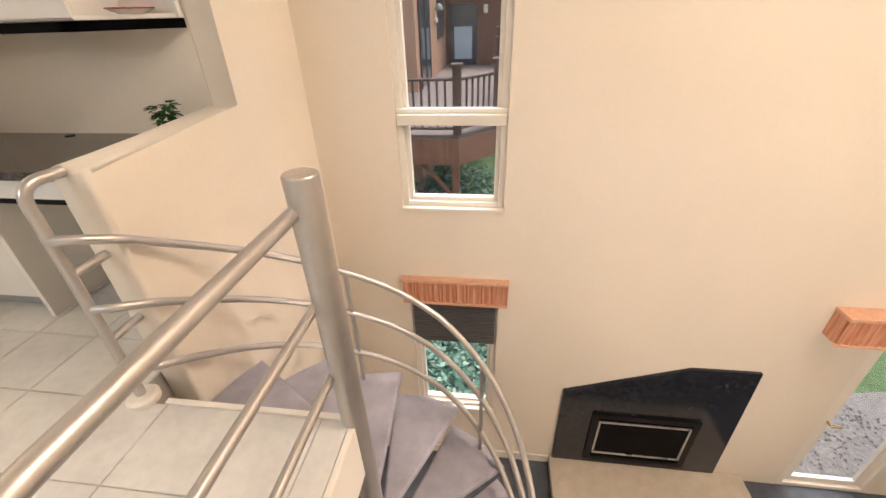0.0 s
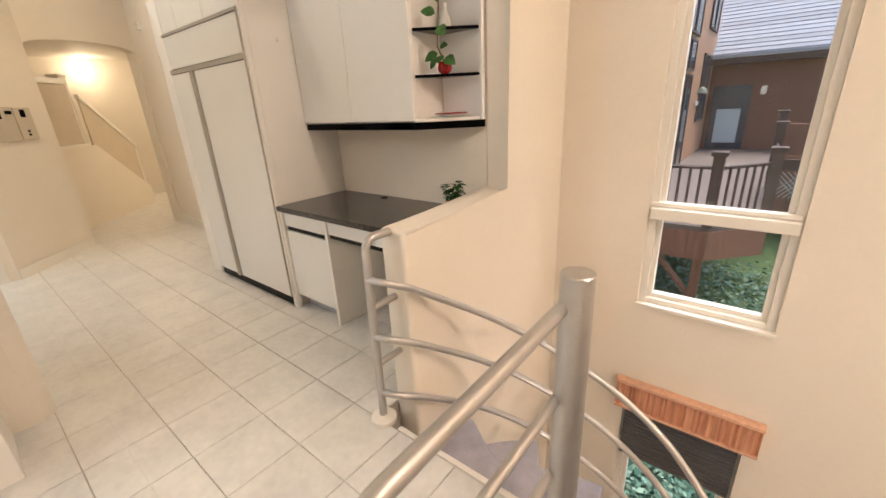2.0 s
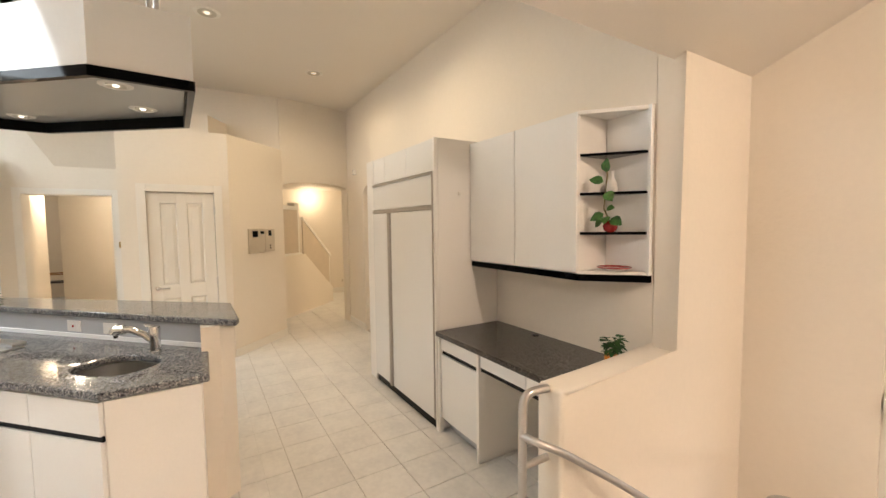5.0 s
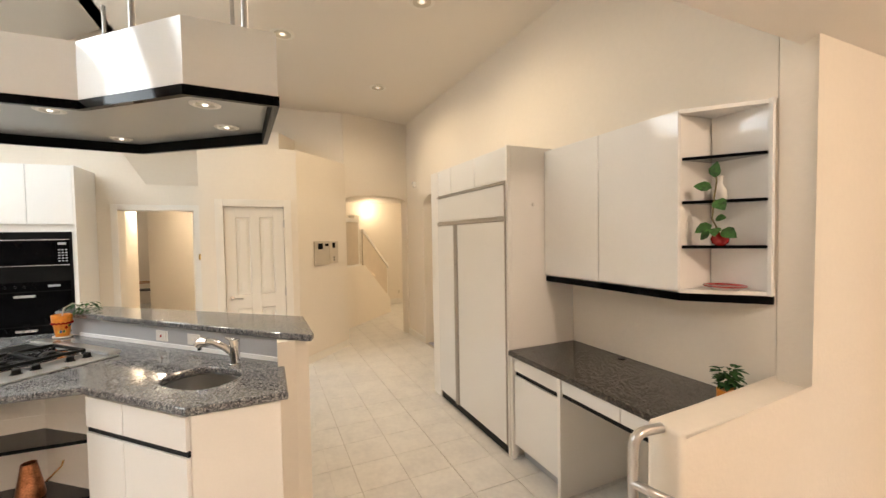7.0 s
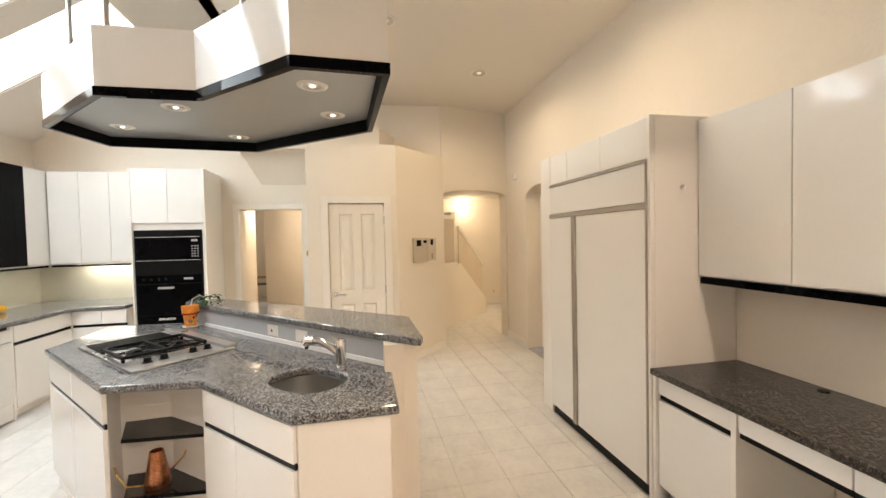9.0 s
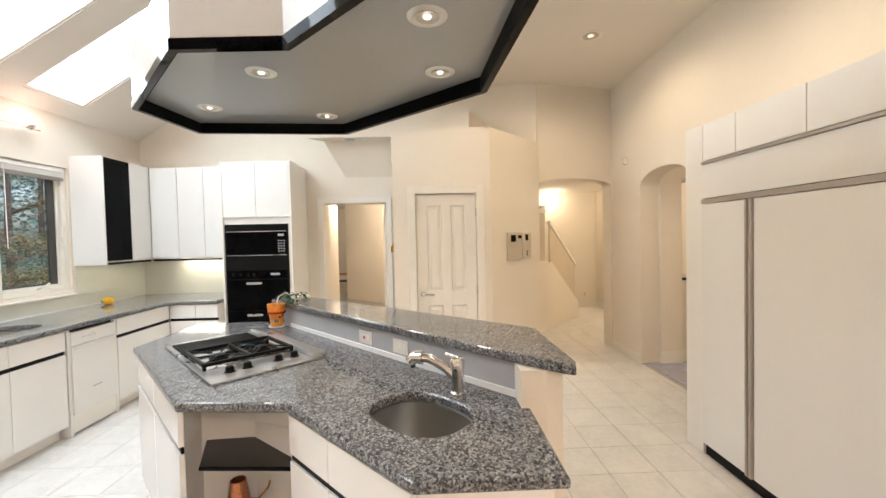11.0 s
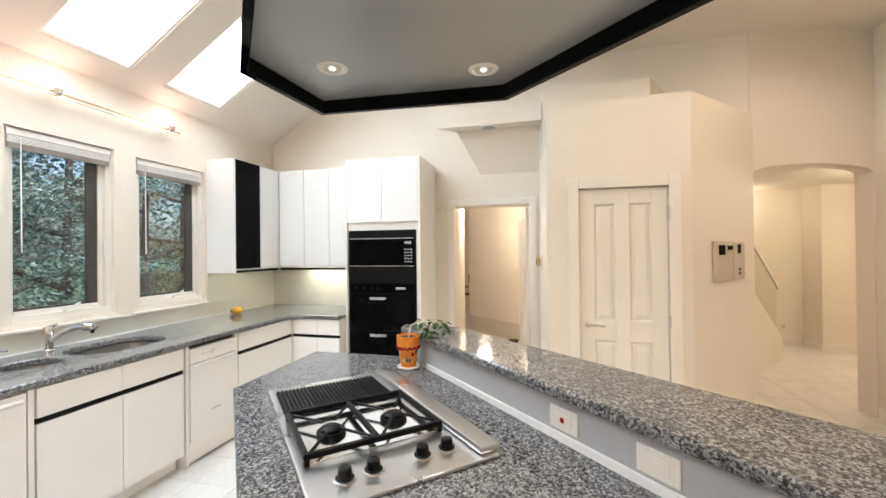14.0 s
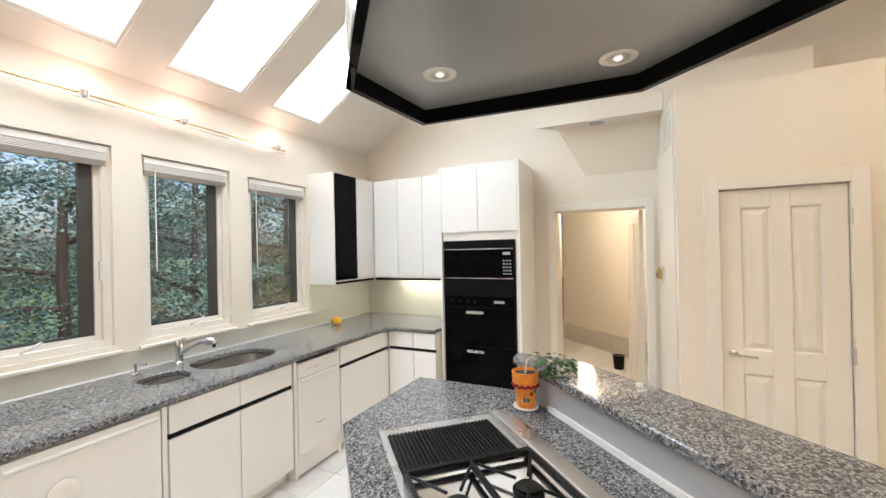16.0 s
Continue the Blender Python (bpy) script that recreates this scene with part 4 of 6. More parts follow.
# ---- south kitchen run ----
CF = -2.83
ctop = thing("granite_counter", (-4.0, -3.2, 0.872), "polished blue grey granite counter under the windows", "countertop")
SINK_A, SINK_B = oval(-3.71, -3.25, 0.280, 0.205, 0, 30, 3.0), oval(-3.22, -3.25, 0.135, 0.135, 0, 24, 2.6)
holed("slab", [(-1.73, CF), (-4.99, CF), (-5.10, CF + 0.11), (-5.10, -2.312), (WX + 0.004, -2.312), (WX + 0.004, SY + 0.004), (-1.73, SY + 0.004)],
      [oval(-3.71, -3.25, 0.275, 0.200, 0, 30, 3.0), oval(-3.22, -3.25, 0.131, 0.131, 0, 24, 2.6)], 0.873, 0.912, GRAN, ctop)
part("caulk_line", B(-5.6, -1.73, SY + 0.014, SY + 0.024, 0.9125, 0.922, 0.001), WHITELINE, ctop, "white caulk line")
basin("kitchen_sink", (-3.71, -3.25), SINK_A, 0.872, 0.19, "large oval stainless steel sink under the window")
basin("prep_sink", (-3.22, -3.25), SINK_B, 0.872, 0.13, "small round stainless steel sink under the window")
part("splash_strip", B(-5.82, -1.73, SY + 0.001, SY + 0.012, 0.913, 1.045, 0.001), SPLASH, ctop, "satin metal splash strip")
FRY = CF - 0.035      # cabinet front plane
def front(name, x0, x1, z0, z1, parent, material=LACQ, proud=0.02, label=""):
    return part(name, B(x0, x1, FRY - 0.002, FRY - 0.002 + proud, z0, z1, 0.003), material, parent, label)
def base_unit(x0, x1, label, doors, drawers=True):
    u = thing("base_cabinet", ((x0 + x1) / 2, -3.2, 0), label, "cabinet", "base cabinets under the counter")
    part("body", B(x0, x1, SY + 0.01, FRY - 0.004, 0.10, 0.871 if doors == 1 else 0.66, 0.002), LAMIN, u)
    if doors == 2:
        part("front_rail", B(x0, x1, FRY - 0.03, FRY - 0.004, 0.661, 0.871, 0.002), LAMIN, u)
    part("toe_kick", B(x0 + 0.002, x1 - 0.002, FRY - 0.07, FRY - 0.06, 0.002, 0.10, 0.001), LAMIN, u)
    w = (x1 - x0 - 0.006) / doors
    for i in range(doors):
        a, b = x0 + 0.003 + i * w, x0 + 0.003 + (i + 1) * w - 0.004
        if drawers:
            front("drawer_front", a, b, 0.715, 0.866, u)
        front("door", a, b, 0.105, 0.683, u)
    front("finger_slot", x0 + 0.003, x1 - 0.003, 0.685, 0.713, u, BLACKM, 0.010, "black finger slot")
    return u
base_unit(-3.865, -3.01, "white lacquered sink cabinet with black finger slot", 2)
base_unit(-5.122, -4.38, "white lacquered corner base cabinet", 1)
base_unit(-2.365, -1.745, "white lacquered base cabinet at the counter end", 1)
def washer(x0, x1, name, label, compact=False):
    d = thing(name, ((x0 + x1) / 2, -3.2, 0), label, "dishwasher" if not compact else "trash compactor")
    part("body", B(x0, x1, SY + 0.02 if compact else -3.02, FRY - 0.006, 0.09, 0.868, 0.002), LAMIN, d)
    if compact:
        front("door", x0 + 0.004, x1 - 0.004, 0.10, 0.862, d, LACQ, 0.026)
        part("door_lip", tube([(x0 + 0.02, FRY + 0.026, 0.825), (x1 - 0.02, FRY + 0.026, 0.825)], 0.012, 10), LACQ, d, smooth=True)
        m = Matrix.Translation(((x0 + x1) / 2 + 0.10, FRY + 0.026, 0.66)) @ Matrix.Rotation(radians(-90), 4, "X")
        bm = lathe((0, 0, 0), [(0.055, 0.0), (0.055, 0.012), (0.045, 0.018), (0.02, 0.020), (0.001, 0.014)], 24)
        bmesh.ops.transform(bm, matrix=m, verts=bm.verts)
        part("knob", bm, CERAMIC, d, "round white knob", True)
    else:
        front("control_panel", x0 + 0.004, x1 - 0.004, 0.735, 0.845, d, LACQ, 0.022)
        front("door", x0 + 0.004, x1 - 0.004, 0.17, 0.73, d, LACQ, 0.024)
        part("door_lip", tube([(x0 + 0.02, FRY + 0.024, 0.716), (x1 - 0.02, FRY + 0.024, 0.716)], 0.008, 8), LACQ, d, smooth=True)
        front("kick_plate", x0 + 0.004, x1 - 0.004, 0.02, 0.165, d, LAMIN, 0.010)
        for k in range(4):
            front("button", x1 - 0.20 + k * 0.028, x1 - 0.185 + k * 0.028, 0.785, 0.795, d, BARGREY, 0.024)
        part("dial", lathe((x0 + 0.24, FRY + 0.021, 0.79), [(0.018, -0.014), (0.018, 0.014)], 16), CERAMIC, d, smooth=True)
        front("name_plate", (x0 + x1) / 2 - 0.06, (x0 + x1) / 2 + 0.04, 0.34, 0.352, d, BARGREY, 0.0245, "faint name plate")
        # black strip stands in for the shade in the gap under the counter
        part("top_gap", B(x0 + 0.01, x1 - 0.01, FRY - 0.01, FRY - 0.004, 0.847, 0.869, 0), BLACKM, d)
washer(-4.355, -3.91, "dishwasher", "slim white dishwasher between white panels")
washer(-2.975, -2.375, "trash_compactor", "white under-counter appliance with a round knob", True)
for x in (-3.008, -3.907, -4.378):
    p = thing("filler_panel", (x + 0.015, -3.2, 0), "white laminate panel between the base units", "cabinet panel", "filler panels")
    part("board", B(x, x + 0.026, -3.02, FRY + 0.014, 0.0, 0.870, 0.002), LAMIN, p)
# west return under the counter
wu = thing("base_cabinet", (-5.45, -2.6, 0), "white lacquered base cabinet beside the oven tower", "cabinet", "base cabinets under the counter")
part("body", B(WX + 0.01, -5.145, FRY + 0.0, -2.315, 0.10, 0.871, 0.002), LAMIN, wu)
for y0, y1 in ((-2.845, -2.565), (-2.56, -2.318)):
    part("drawer_front", B(-5.143, -5.123, y0, y1, 0.715, 0.866, 0.003), LACQ, wu)
    part("door", B(-5.143, -5.123, y0, y1, 0.105, 0.683, 0.003), LACQ, wu)
part("finger_slot", B(-5.143, -5.135, -2.845, -2.318, 0.685, 0.713, 0.001), BLACKM, wu, "black finger slot")
# wall cabinets in the corner
wc = thing("corner_wall_cabinet", (-5.2, -3.43, 1.36), "white lacquered corner wall cabinet with a black glass door", "cabinet")
part("body", B(WX + 0.01, -4.842, SY + 0.004, -3.29, 1.37, 2.47, 0.002), LAMIN, wc)
part("end_panel", B(-4.840, -4.820, SY + 0.004, -3.268, 1.345, 2.472, 0.002), LACQ, wc)
part("glass_door", B(-5.19, -4.845, -3.288, -3.270, 1.385, 2.466, 0.003), BLACK, wc, "black glass door")
part("door", B(-5.495, -5.195, -3.288, -3.270, 1.385, 2.466, 0.003), LACQ, wc)
part("light_rail", B(-5.515, -4.845, SY + 0.30, -3.292, 1.345, 1.369, 0.001), BLACK, wc, "black light rail")
wv = thing("wall_cabinet", (-5.65, -2.8, 1.36), "white lacquered wall cabinet beside the oven tower", "cabinet")
part("body", B(WX + 0.006, -5.522, -3.266, -2.306, 1.37, 2.47, 0.002), LAMIN, wv)
for y0, y1 in ((-3.264, -2.950), (-2.946, -2.640), (-2.636, -2.308)):
    part("door", B(-5.520, -5.500, y0, y1, 1.385, 2.466, 0.003), LACQ, wv)
part("light_rail", B(-5.535, -5.515, -3.264, -2.308, 1.345, 1.369, 0.001), BLACK, wv, "black light rail")
part("under_lamp", B(-5.78, -5.60, -3.10, -2.45, 1.350, 1.366, 0.002), glow("strip lamp glow", (1.0, 0.93, 0.75), 1.5), wv, "lit strip lamp")
lamp("under_cabinet_lamp", "AREA", 1.6, look((-5.68, -2.78, 1.345), (-5.68, -2.78, 0)), (1.0, 0.93, 0.72), size=0.18, size_y=0.6)
setting("backsplash_west", B(WX + 0.001, WX + 0.012, SY + 0.013, -2.315, 0.914, 1.345, 0.001), SPLASH, "satin metal backsplash", "backsplash")
setting("backsplash_corner", B(WX + 0.013, -4.822, SY + 0.001, SY + 0.0125, 1.046, 1.345, 0.001), SPLASH, "satin metal backsplash", "backsplash")
# oven tower
ot = thing("oven_tower", (-5.53, -1.9, 0), "tall white lacquered cabinet around built-in ovens", "cabinet")
part("side_panel", B(WX + 0.005, -5.238, -1.530, -1.508, 0.0, 2.475, 0.002), LAMIN, ot)
part("side_panel", B(WX + 0.005, -5.238, -2.304, -2.284, 0.0, 2.475, 0.002), LAMIN, ot)
part("body", B(WX + 0.005, -5.262, -2.282, -1.532, 0.0, 2.472, 0.002), LAMIN, ot)
for y0, y1 in ((-2.282, -1.910), (-1.906, -1.532)):
    part("door", B(-5.260, -5.240, y0, y1, 1.835, 2.470, 0.003), LACQ, ot)
part("base_door", B(-5.260, -5.240, -2.282, -1.532, 0.10, 0.325, 0.003), LACQ, ot)
ov = thing("wall_oven", (-5.25, -1.91, 0.34), "black glass microwave above a black double wall oven", "oven")
part("housing", B(-5.60, -5.246, -2.272, -1.556, 0.335, 1.755, 0.004), BLACKM, ov)
part("microwave_door", B(-5.245, -5.232, -2.25, -1.69, 1.405, 1.665, 0.004), BLACK, ov, "black microwave door")
part("microwave_controls", B(-5.245, -5.233, -1.685, -1.575, 1.405, 1.665, 0.003), BLACK, ov)
for r in range(5):
    for c in range(3):
        part("button", B(-5.232, -5.231, -1.668 + c * 0.030, -1.650 + c * 0.030, 1.435 + r * 0.030, 1.447 + r * 0.030, 0), BARGREY, ov)
part("display", B(-5.232, -5.2305, -1.668, -1.600, 1.615, 1.640, 0), BARGREY, ov)
part("chrome_line", B(-5.236, -5.229, -2.25, -1.575, 1.668, 1.674, 0.001), STEEL, ov, "thin chrome strip")
part("chrome_line", B(-5.236, -5.229, -2.25, -1.575, 1.395, 1.401, 0.001), STEEL, ov, "thin chrome strip")
part("control_panel", B(-5.245, -5.230, -2.25, -1.575, 1.130, 1.225, 0.003), BLACK, ov)
for y in (-2.18, -2.10, -2.02, -1.95):
    bm = lathe((0, 0, 0), [(0.014, 0), (0.012, 0.016), (0.001, 0.017)], 12)
    bmesh.ops.transform(bm, matrix=Matrix.Translation((-5.230, y, 1.178)) @ Matrix.Rotation(radians(90), 4, "Y"), verts=bm.verts)
    part("knob", bm, BLACKM, ov, "black knob", True)
part("clock", B(-5.231, -5.229, -1.76, -1.66, 1.168, 1.190, 0), BARGREY, ov)
for z0, z1 in ((0.765, 1.115), (0.350, 0.750)):
    part("oven_door", B(-5.245, -5.228, -2.25, -1.575, z0, z1, 0.004), BLACK, ov, "black glass oven door")
    part("door_handle", B(-5.228, -5.205, -2.03, -1.86, z1 - 0.050, z1 - 0.025, 0.006), STEEL, ov, "steel handle")
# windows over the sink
# shade on the lower slats of the white blinds, put into a tan colour
SHADEDSLAT = mat("shaded tan slat", (0.40, 0.35, 0.30), 0.5, vary=0.08, scale=20)
for i, (x0, x1, z0, z1) in enumerate(SWIN):
    w = white_window("window_%d" % (i + 3), x0, x1, z0, z1, SY, 1, "white casement window over the counter looking into trees")
    part("dark_sash", B(x0 + 0.076, x0 + 0.150, SY - 0.090, SY - 0.070, z0 + 0.077, z1 - 0.077, 0.003), WINDARK, w, "dark screen frame")
    part("dark_sash", B(x0 + 0.151, x1 - 0.077, SY - 0.090, SY - 0.076, z0 + 0.077, z0 + 0.092, 0.003), WINDARK, w, "dark screen frame")
    part("crank", tube(rounded([((x0 + x1) / 2, SY - 0.02, z0 + 0.05), ((x0 + x1) / 2, SY + 0.02, z0 + 0.065), ((x0 + x1) / 2 - 0.07, SY + 0.03, z0 + 0.10)], 0.02, 4), 0.008, 8), CERAMIC, w, "white crank", True)
    part("latch", B(x0 + 0.052, x0 + 0.066, SY - 0.035, SY - 0.012, z0 + 0.42, z0 + 0.54, 0.004), CERAMIC, w)
    bl_ = thing("window_blind", ((x0 + x1) / 2, SY - 0.05, z1 - 0.12), "white slatted blind pulled up to the window head", "blind", "window blinds")
    part("head_rail", B(x0 + 0.02, x1 - 0.02, SY - 0.055, SY - 0.012, z1 - 0.052, z1 - 0.012, 0.004), LAMIN, bl_)
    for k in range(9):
        part("slat", B(x0 + 0.025, x1 - 0.025, SY - 0.054, SY - 0.014, z1 - 0.062 - k * 0.009, z1 - 0.0565 - k * 0.009, 0), SHADEDSLAT if k > 4 else LAMIN, bl_)
    part("wand", tube([(x1 - 0.09, SY - 0.012, z1 - 0.06), (x1 - 0.092, SY - 0.010, z1 - 0.80)], 0.004, 6), CERAMIC, bl_, smooth=True)
# skylight frames and panes
for i, (x0, x1) in enumerate(SKY):
    w = tagged(new("skylight_%d" % (i + 1)), "white framed skylight in the sloping ceiling", "skylight", "", "structure")
    w.location = ((x0 + x1) / 2, SK0, slope_s(SK0))
    BASE[w.name] = Vector(w.location)
    for a0, a1, b0_, b1_ in ((x0, x0 + 0.02, SK0, SK1), (x1 - 0.02, x1, SK0, SK1), (x0 + 0.02, x1 - 0.02, SK0, SK0 + 0.02), (x0 + 0.02, x1 - 0.02, SK1 - 0.02, SK1)):
        part("curb", P([(a0, b0_), (a1, b0_), (a1, b1_), (a0, b1_)], lambda x, y: slope_s(y) + 0.01, lambda x, y: slope_s(y) + 0.20), WINWHITE, w)
# low-voltage rail lights above the windows
rl = thing("rail_light", (-3.4, SY, 2.64), "thin metal rail with lit halogen heads above the windows", "wall light")
part("rail", tube([(-1.83, SY + 0.06, 2.655), (-4.48, SY + 0.06, 2.63)], 0.006, 8), BRASS, rl, "thin metal rail", True)
part("rail", tube([(-1.83, SY + 0.06, 2.630), (-4.48, SY + 0.06, 2.605)], 0.004, 8), CHROME, rl, "thin metal rail", True)
for x in (-2.13, -2.95, -3.53, -4.37):
    part("stand_off", tube([(x - 0.10, SY, 2.64), (x - 0.10, SY + 0.06, 2.64)], 0.007, 8), CHROME, rl, smooth=True)
    part("lamp_head", lathe((x, SY + 0.085, 2.64), [(0.010, -0.03), (0.028, -0.015), (0.034, 0.02), (0.026, 0.022), (0.012, -0.01)], 16), CHROME, rl, "chrome lamp head", True)
    part("bulb", lathe((x, SY + 0.085, 2.655), [(0.004, -0.02), (0.022, -0.006), (0.024, 0.010), (0.004, 0.016)], 14), glow("halogen bulb glow", (1.0, 0.80, 0.66), 9.0), rl, "glowing halogen bulb", True)
    lamp("halogen_lamp", "POINT", 0.75, pose(x, SY + 0.13, 2.70), (1.0, 0.62, 0.50), radius=0.03)

# ---- doors, hall and rooms beyond ----
def slope_ring(a, b, z0, z1, x0, x1, w, close, m):
    """A sloping band round a rectangle from depth x0 at its outside to x1 at its inside, closed by a flat field if asked."""
    bm = bmesh.new()
    out = [bm.verts.new(m @ Vector((x0, y, z))) for y, z in ((a, z0), (b, z0), (b, z1), (a, z1))]
    inn = [bm.verts.new(m @ Vector((x1, y, z))) for y, z in ((a + w, z0 + w), (b - w, z0 + w), (b - w, z1 - w), (a + w, z1 - w))]
    for k in range(4):
        bm.faces.new((out[k], out[(k + 1) % 4], inn[(k + 1) % 4], inn[k]))
    if close:
        bm.faces.new(inn)
    return bm
def field(a, b, z0, z1, m):
    return slope_ring(a, b, z0, z1, -0.0178, -0.004, 0.034, True, m)
def moulding(a, b, z0, z1, m):
    return slope_ring(a, b, z0, z1, -0.0008, -0.0176, 0.011, False, m)
def panel_door(name, hinge, width, height, angle, label, knob_side=1, lever=True):
    """A four-panel door leaf turned by angle about its hinge line; at 0 it runs along +y and faces +x."""
    dr = tagged(new(name), label, "door", "", "structure")
    dr.location = (hinge[0], hinge[1], 0.008)
    BASE[dr.name] = Vector(dr.location)
    m = Matrix.Translation(dr.location) @ Matrix.Rotation(radians(angle), 4, "Z")
    st, top = 0.115, 0.12
    mid = 0.90
    xs = [(0.0, st), (width / 2 - 0.05, width / 2 + 0.05), (width - st, width)]
    for a, b in xs:
        part("stile", B(-0.035, 0, a, b, 0, height, 0.003, m), TRIM, dr)
    for a, b in ((st, width / 2 - 0.05), (width / 2 + 0.05, width - st)):
        for z0, z1 in ((0, 0.22), (mid - 0.10, mid + 0.06), (height - top, height)):
            part("rail", B(-0.035, -0.0005, a, b, z0, z1, 0.003, m), TRIM, dr)
        for z0, z1 in ((0.22, mid - 0.10), (mid + 0.06, height - top)):
            part("panel", B(-0.028, -0.018, a, b, z0, z1, 0, m), TRIM, dr)
            part("raised_field", field(a + 0.012, b - 0.012, z0 + 0.012, z1 - 0.012, m), TRIM, dr)
            part("moulding", moulding(a, b, z0, z1, m), TRIM, dr)
    ky = width - 0.06 if knob_side > 0 else 0.06
    s = -1 if knob_side > 0 else 1
    ros = part("rosette", lathe((0, 0, 0), [(0.026, 0), (0.026, 0.006), (0.012, 0.010)], 18), CHROME, dr, smooth=True)
    ros.matrix_local = Matrix.Rotation(radians(angle), 4, "Z") @ Matrix.Translation((0.0, ky, 0.93)) @ Matrix.Rotation(radians(90), 4, "Y")
    ros.data.transform(Matrix.Translation(Vector(dr.location)))
    bm = tube([(0.0, ky, 0.93), (0.05, ky, 0.93), (0.055, ky + s * 0.03, 0.93), (0.055, ky + s * 0.12, 0.925)], 0.010, 10)
    bmesh.ops.transform(bm, matrix=m, verts=bm.verts)
    part("door_handle", bm, CHROME, dr, "chrome lever", True)
    return dr
HINGE_AT = (0.25, 0.98, 1.82)
def casing_x(x, y0, y1, z, w, d):
    bm = bmesh.new()
    box(bm, x, x + d, y0 - w, y0, 0, z + w, 0.004)
    box(bm, x, x + d, y1, y1 + w, 0, z + w, 0.004)
    box(bm, x, x + d, y0, y1, z, z + w, 0.004)
    return bm
panel_door("door_1", (PX - 0.012, -0.070), 0.650, 2.015, 0, "closed white four-panel pantry door with chrome lever", -1)
setting("door_casing", casing_x(PX + 0.001, -0.075, 0.585, 2.03, 0.085, 0.018), TRIM, "white door casing of the pantry", "trim")
hin = thing("door_hinges", (PX, 0.58, 1.0), "satin steel door hinges on the pantry casing", "hinge")
for z in HINGE_AT:
    part("hinge", tube([(PX + 0.012, 0.583, z - 0.048), (PX + 0.012, 0.583, z + 0.048)], 0.011, 10), STEEL, hin, smooth=True)
setting("door_casing_far", casing_x(WX + 0.001, -1.30, -0.49, 2.03, 0.07, 0.018), TRIM, "white casing of the open doorway", "trim")
panel_door("door_2", (WX - 0.285, -0.505), 0.78, 2.015, 99, "white door standing open into the next room", 1)
hf = thing("door_hinges", (WX - 0.28, -0.50, 1.0), "satin steel hinges of the open door", "hinge")
for z in HINGE_AT:
    part("hinge", B(WX - 0.25, WX - 0.19, -0.4955, -0.4905, z - 0.05, z + 0.05, 0.002), STEEL, hf)
# room behind the doorway, with a slanting wall and a further space
bm = bmesh.new()
wall_between((-9.30, -1.76), (-7.30, 0.42), 0, 2.6, 0.12, bm)
box(bm, -7.38, WX - 0.281, 0.36, 0.48, 0, 2.6)
box(bm, -12.3, -7.35, -3.62, -3.50, 0, 2.6)
box(bm, -12.42, -12.3, -3.62, -0.8, 0, 2.6)
box(bm, -12.3, -9.3, -0.92, -0.8, 0, 2.6)
box(bm, -7.35, WX - 0.281, -1.62, -1.50, 0, 2.6)
box(bm, -7.47, -7.35, -3.5, -1.50, 0, 2.6)
setting("wall_back_room", bm, WALL, "cream walls of the room behind the kitchen", "wall")
setting("ceiling_back_room", B(-12.4, WX - 0.01, -3.6, 0.48, 2.46, 2.60, 0), CEIL, "plain ceiling of the room behind", "ceiling")
bd = Vector((2.0, 2.18)).normalized()
bn = Vector((bd.y, -bd.x))
setting("baseboard_back_room", wall_between((-9.295 + bn.x * 0.016, -1.75 + bn.y * 0.016), (-7.32 + bn.x * 0.016, 0.40 + bn.y * 0.016), 0, 0.29, 0.015), mat("grey paint", (0.62, 0.57, 0.50), 0.5, vary=0.04), "grey painted skirting band", "baseboard")
cx_, cy_ = -11.45, -2.32
ch = thing("folding_chair", (cx_, cy_, 0), "folding wooden chair with a black cloth seat", "chair")
CW = streaked("orange wood", (0.30, 0.12, 0.03), (0.50, 0.24, 0.08), "z", 0.4)
part("seat", B(cx_ - 0.21, cx_ + 0.21, cy_ - 0.21, cy_ + 0.21, 0.44, 0.46, 0.006), BLACKM, ch, "black cloth seat")
part("backrest", B(cx_ - 0.21, cx_ + 0.21, cy_ + 0.19, cy_ + 0.21, 0.74, 0.95, 0.006), BLACKM, ch, "black cloth back")
for dx, dy, z in ((-0.2, -0.2, 0.62), (0.2, -0.2, 0.62), (-0.2, 0.23, 0.95), (0.2, 0.23, 0.95)):
    part("leg", B(cx_ + dx - 0.017, cx_ + dx + 0.017, cy_ + dy - 0.017, cy_ + dy + 0.017, 0, z, 0.004), CW, ch)
for dx in (-0.2, 0.2):
    part("armrest", B(cx_ + dx - 0.025, cx_ + dx + 0.025, cy_ - 0.22, cy_ + 0.20, 0.621, 0.645, 0.005), CW, ch)
bk = thing("waste_bin", (-7.66, -0.80, 0), "small black waste bin on the tiles", "bin")
part("bucket", lathe((-7.66, -0.80, 0), [(0.001, 0.004), (0.062, 0.0), (0.075, 0.17), (0.069, 0.17), (0.056, 0.012)], 20), BLACKM, bk, smooth=True)
part("rim", lathe((-7.66, -0.80, 0.17), [(0.069, 0.001), (0.080, 0.001), (0.080, 0.014), (0.069, 0.014)], 20), BLACK, bk, smooth=True)
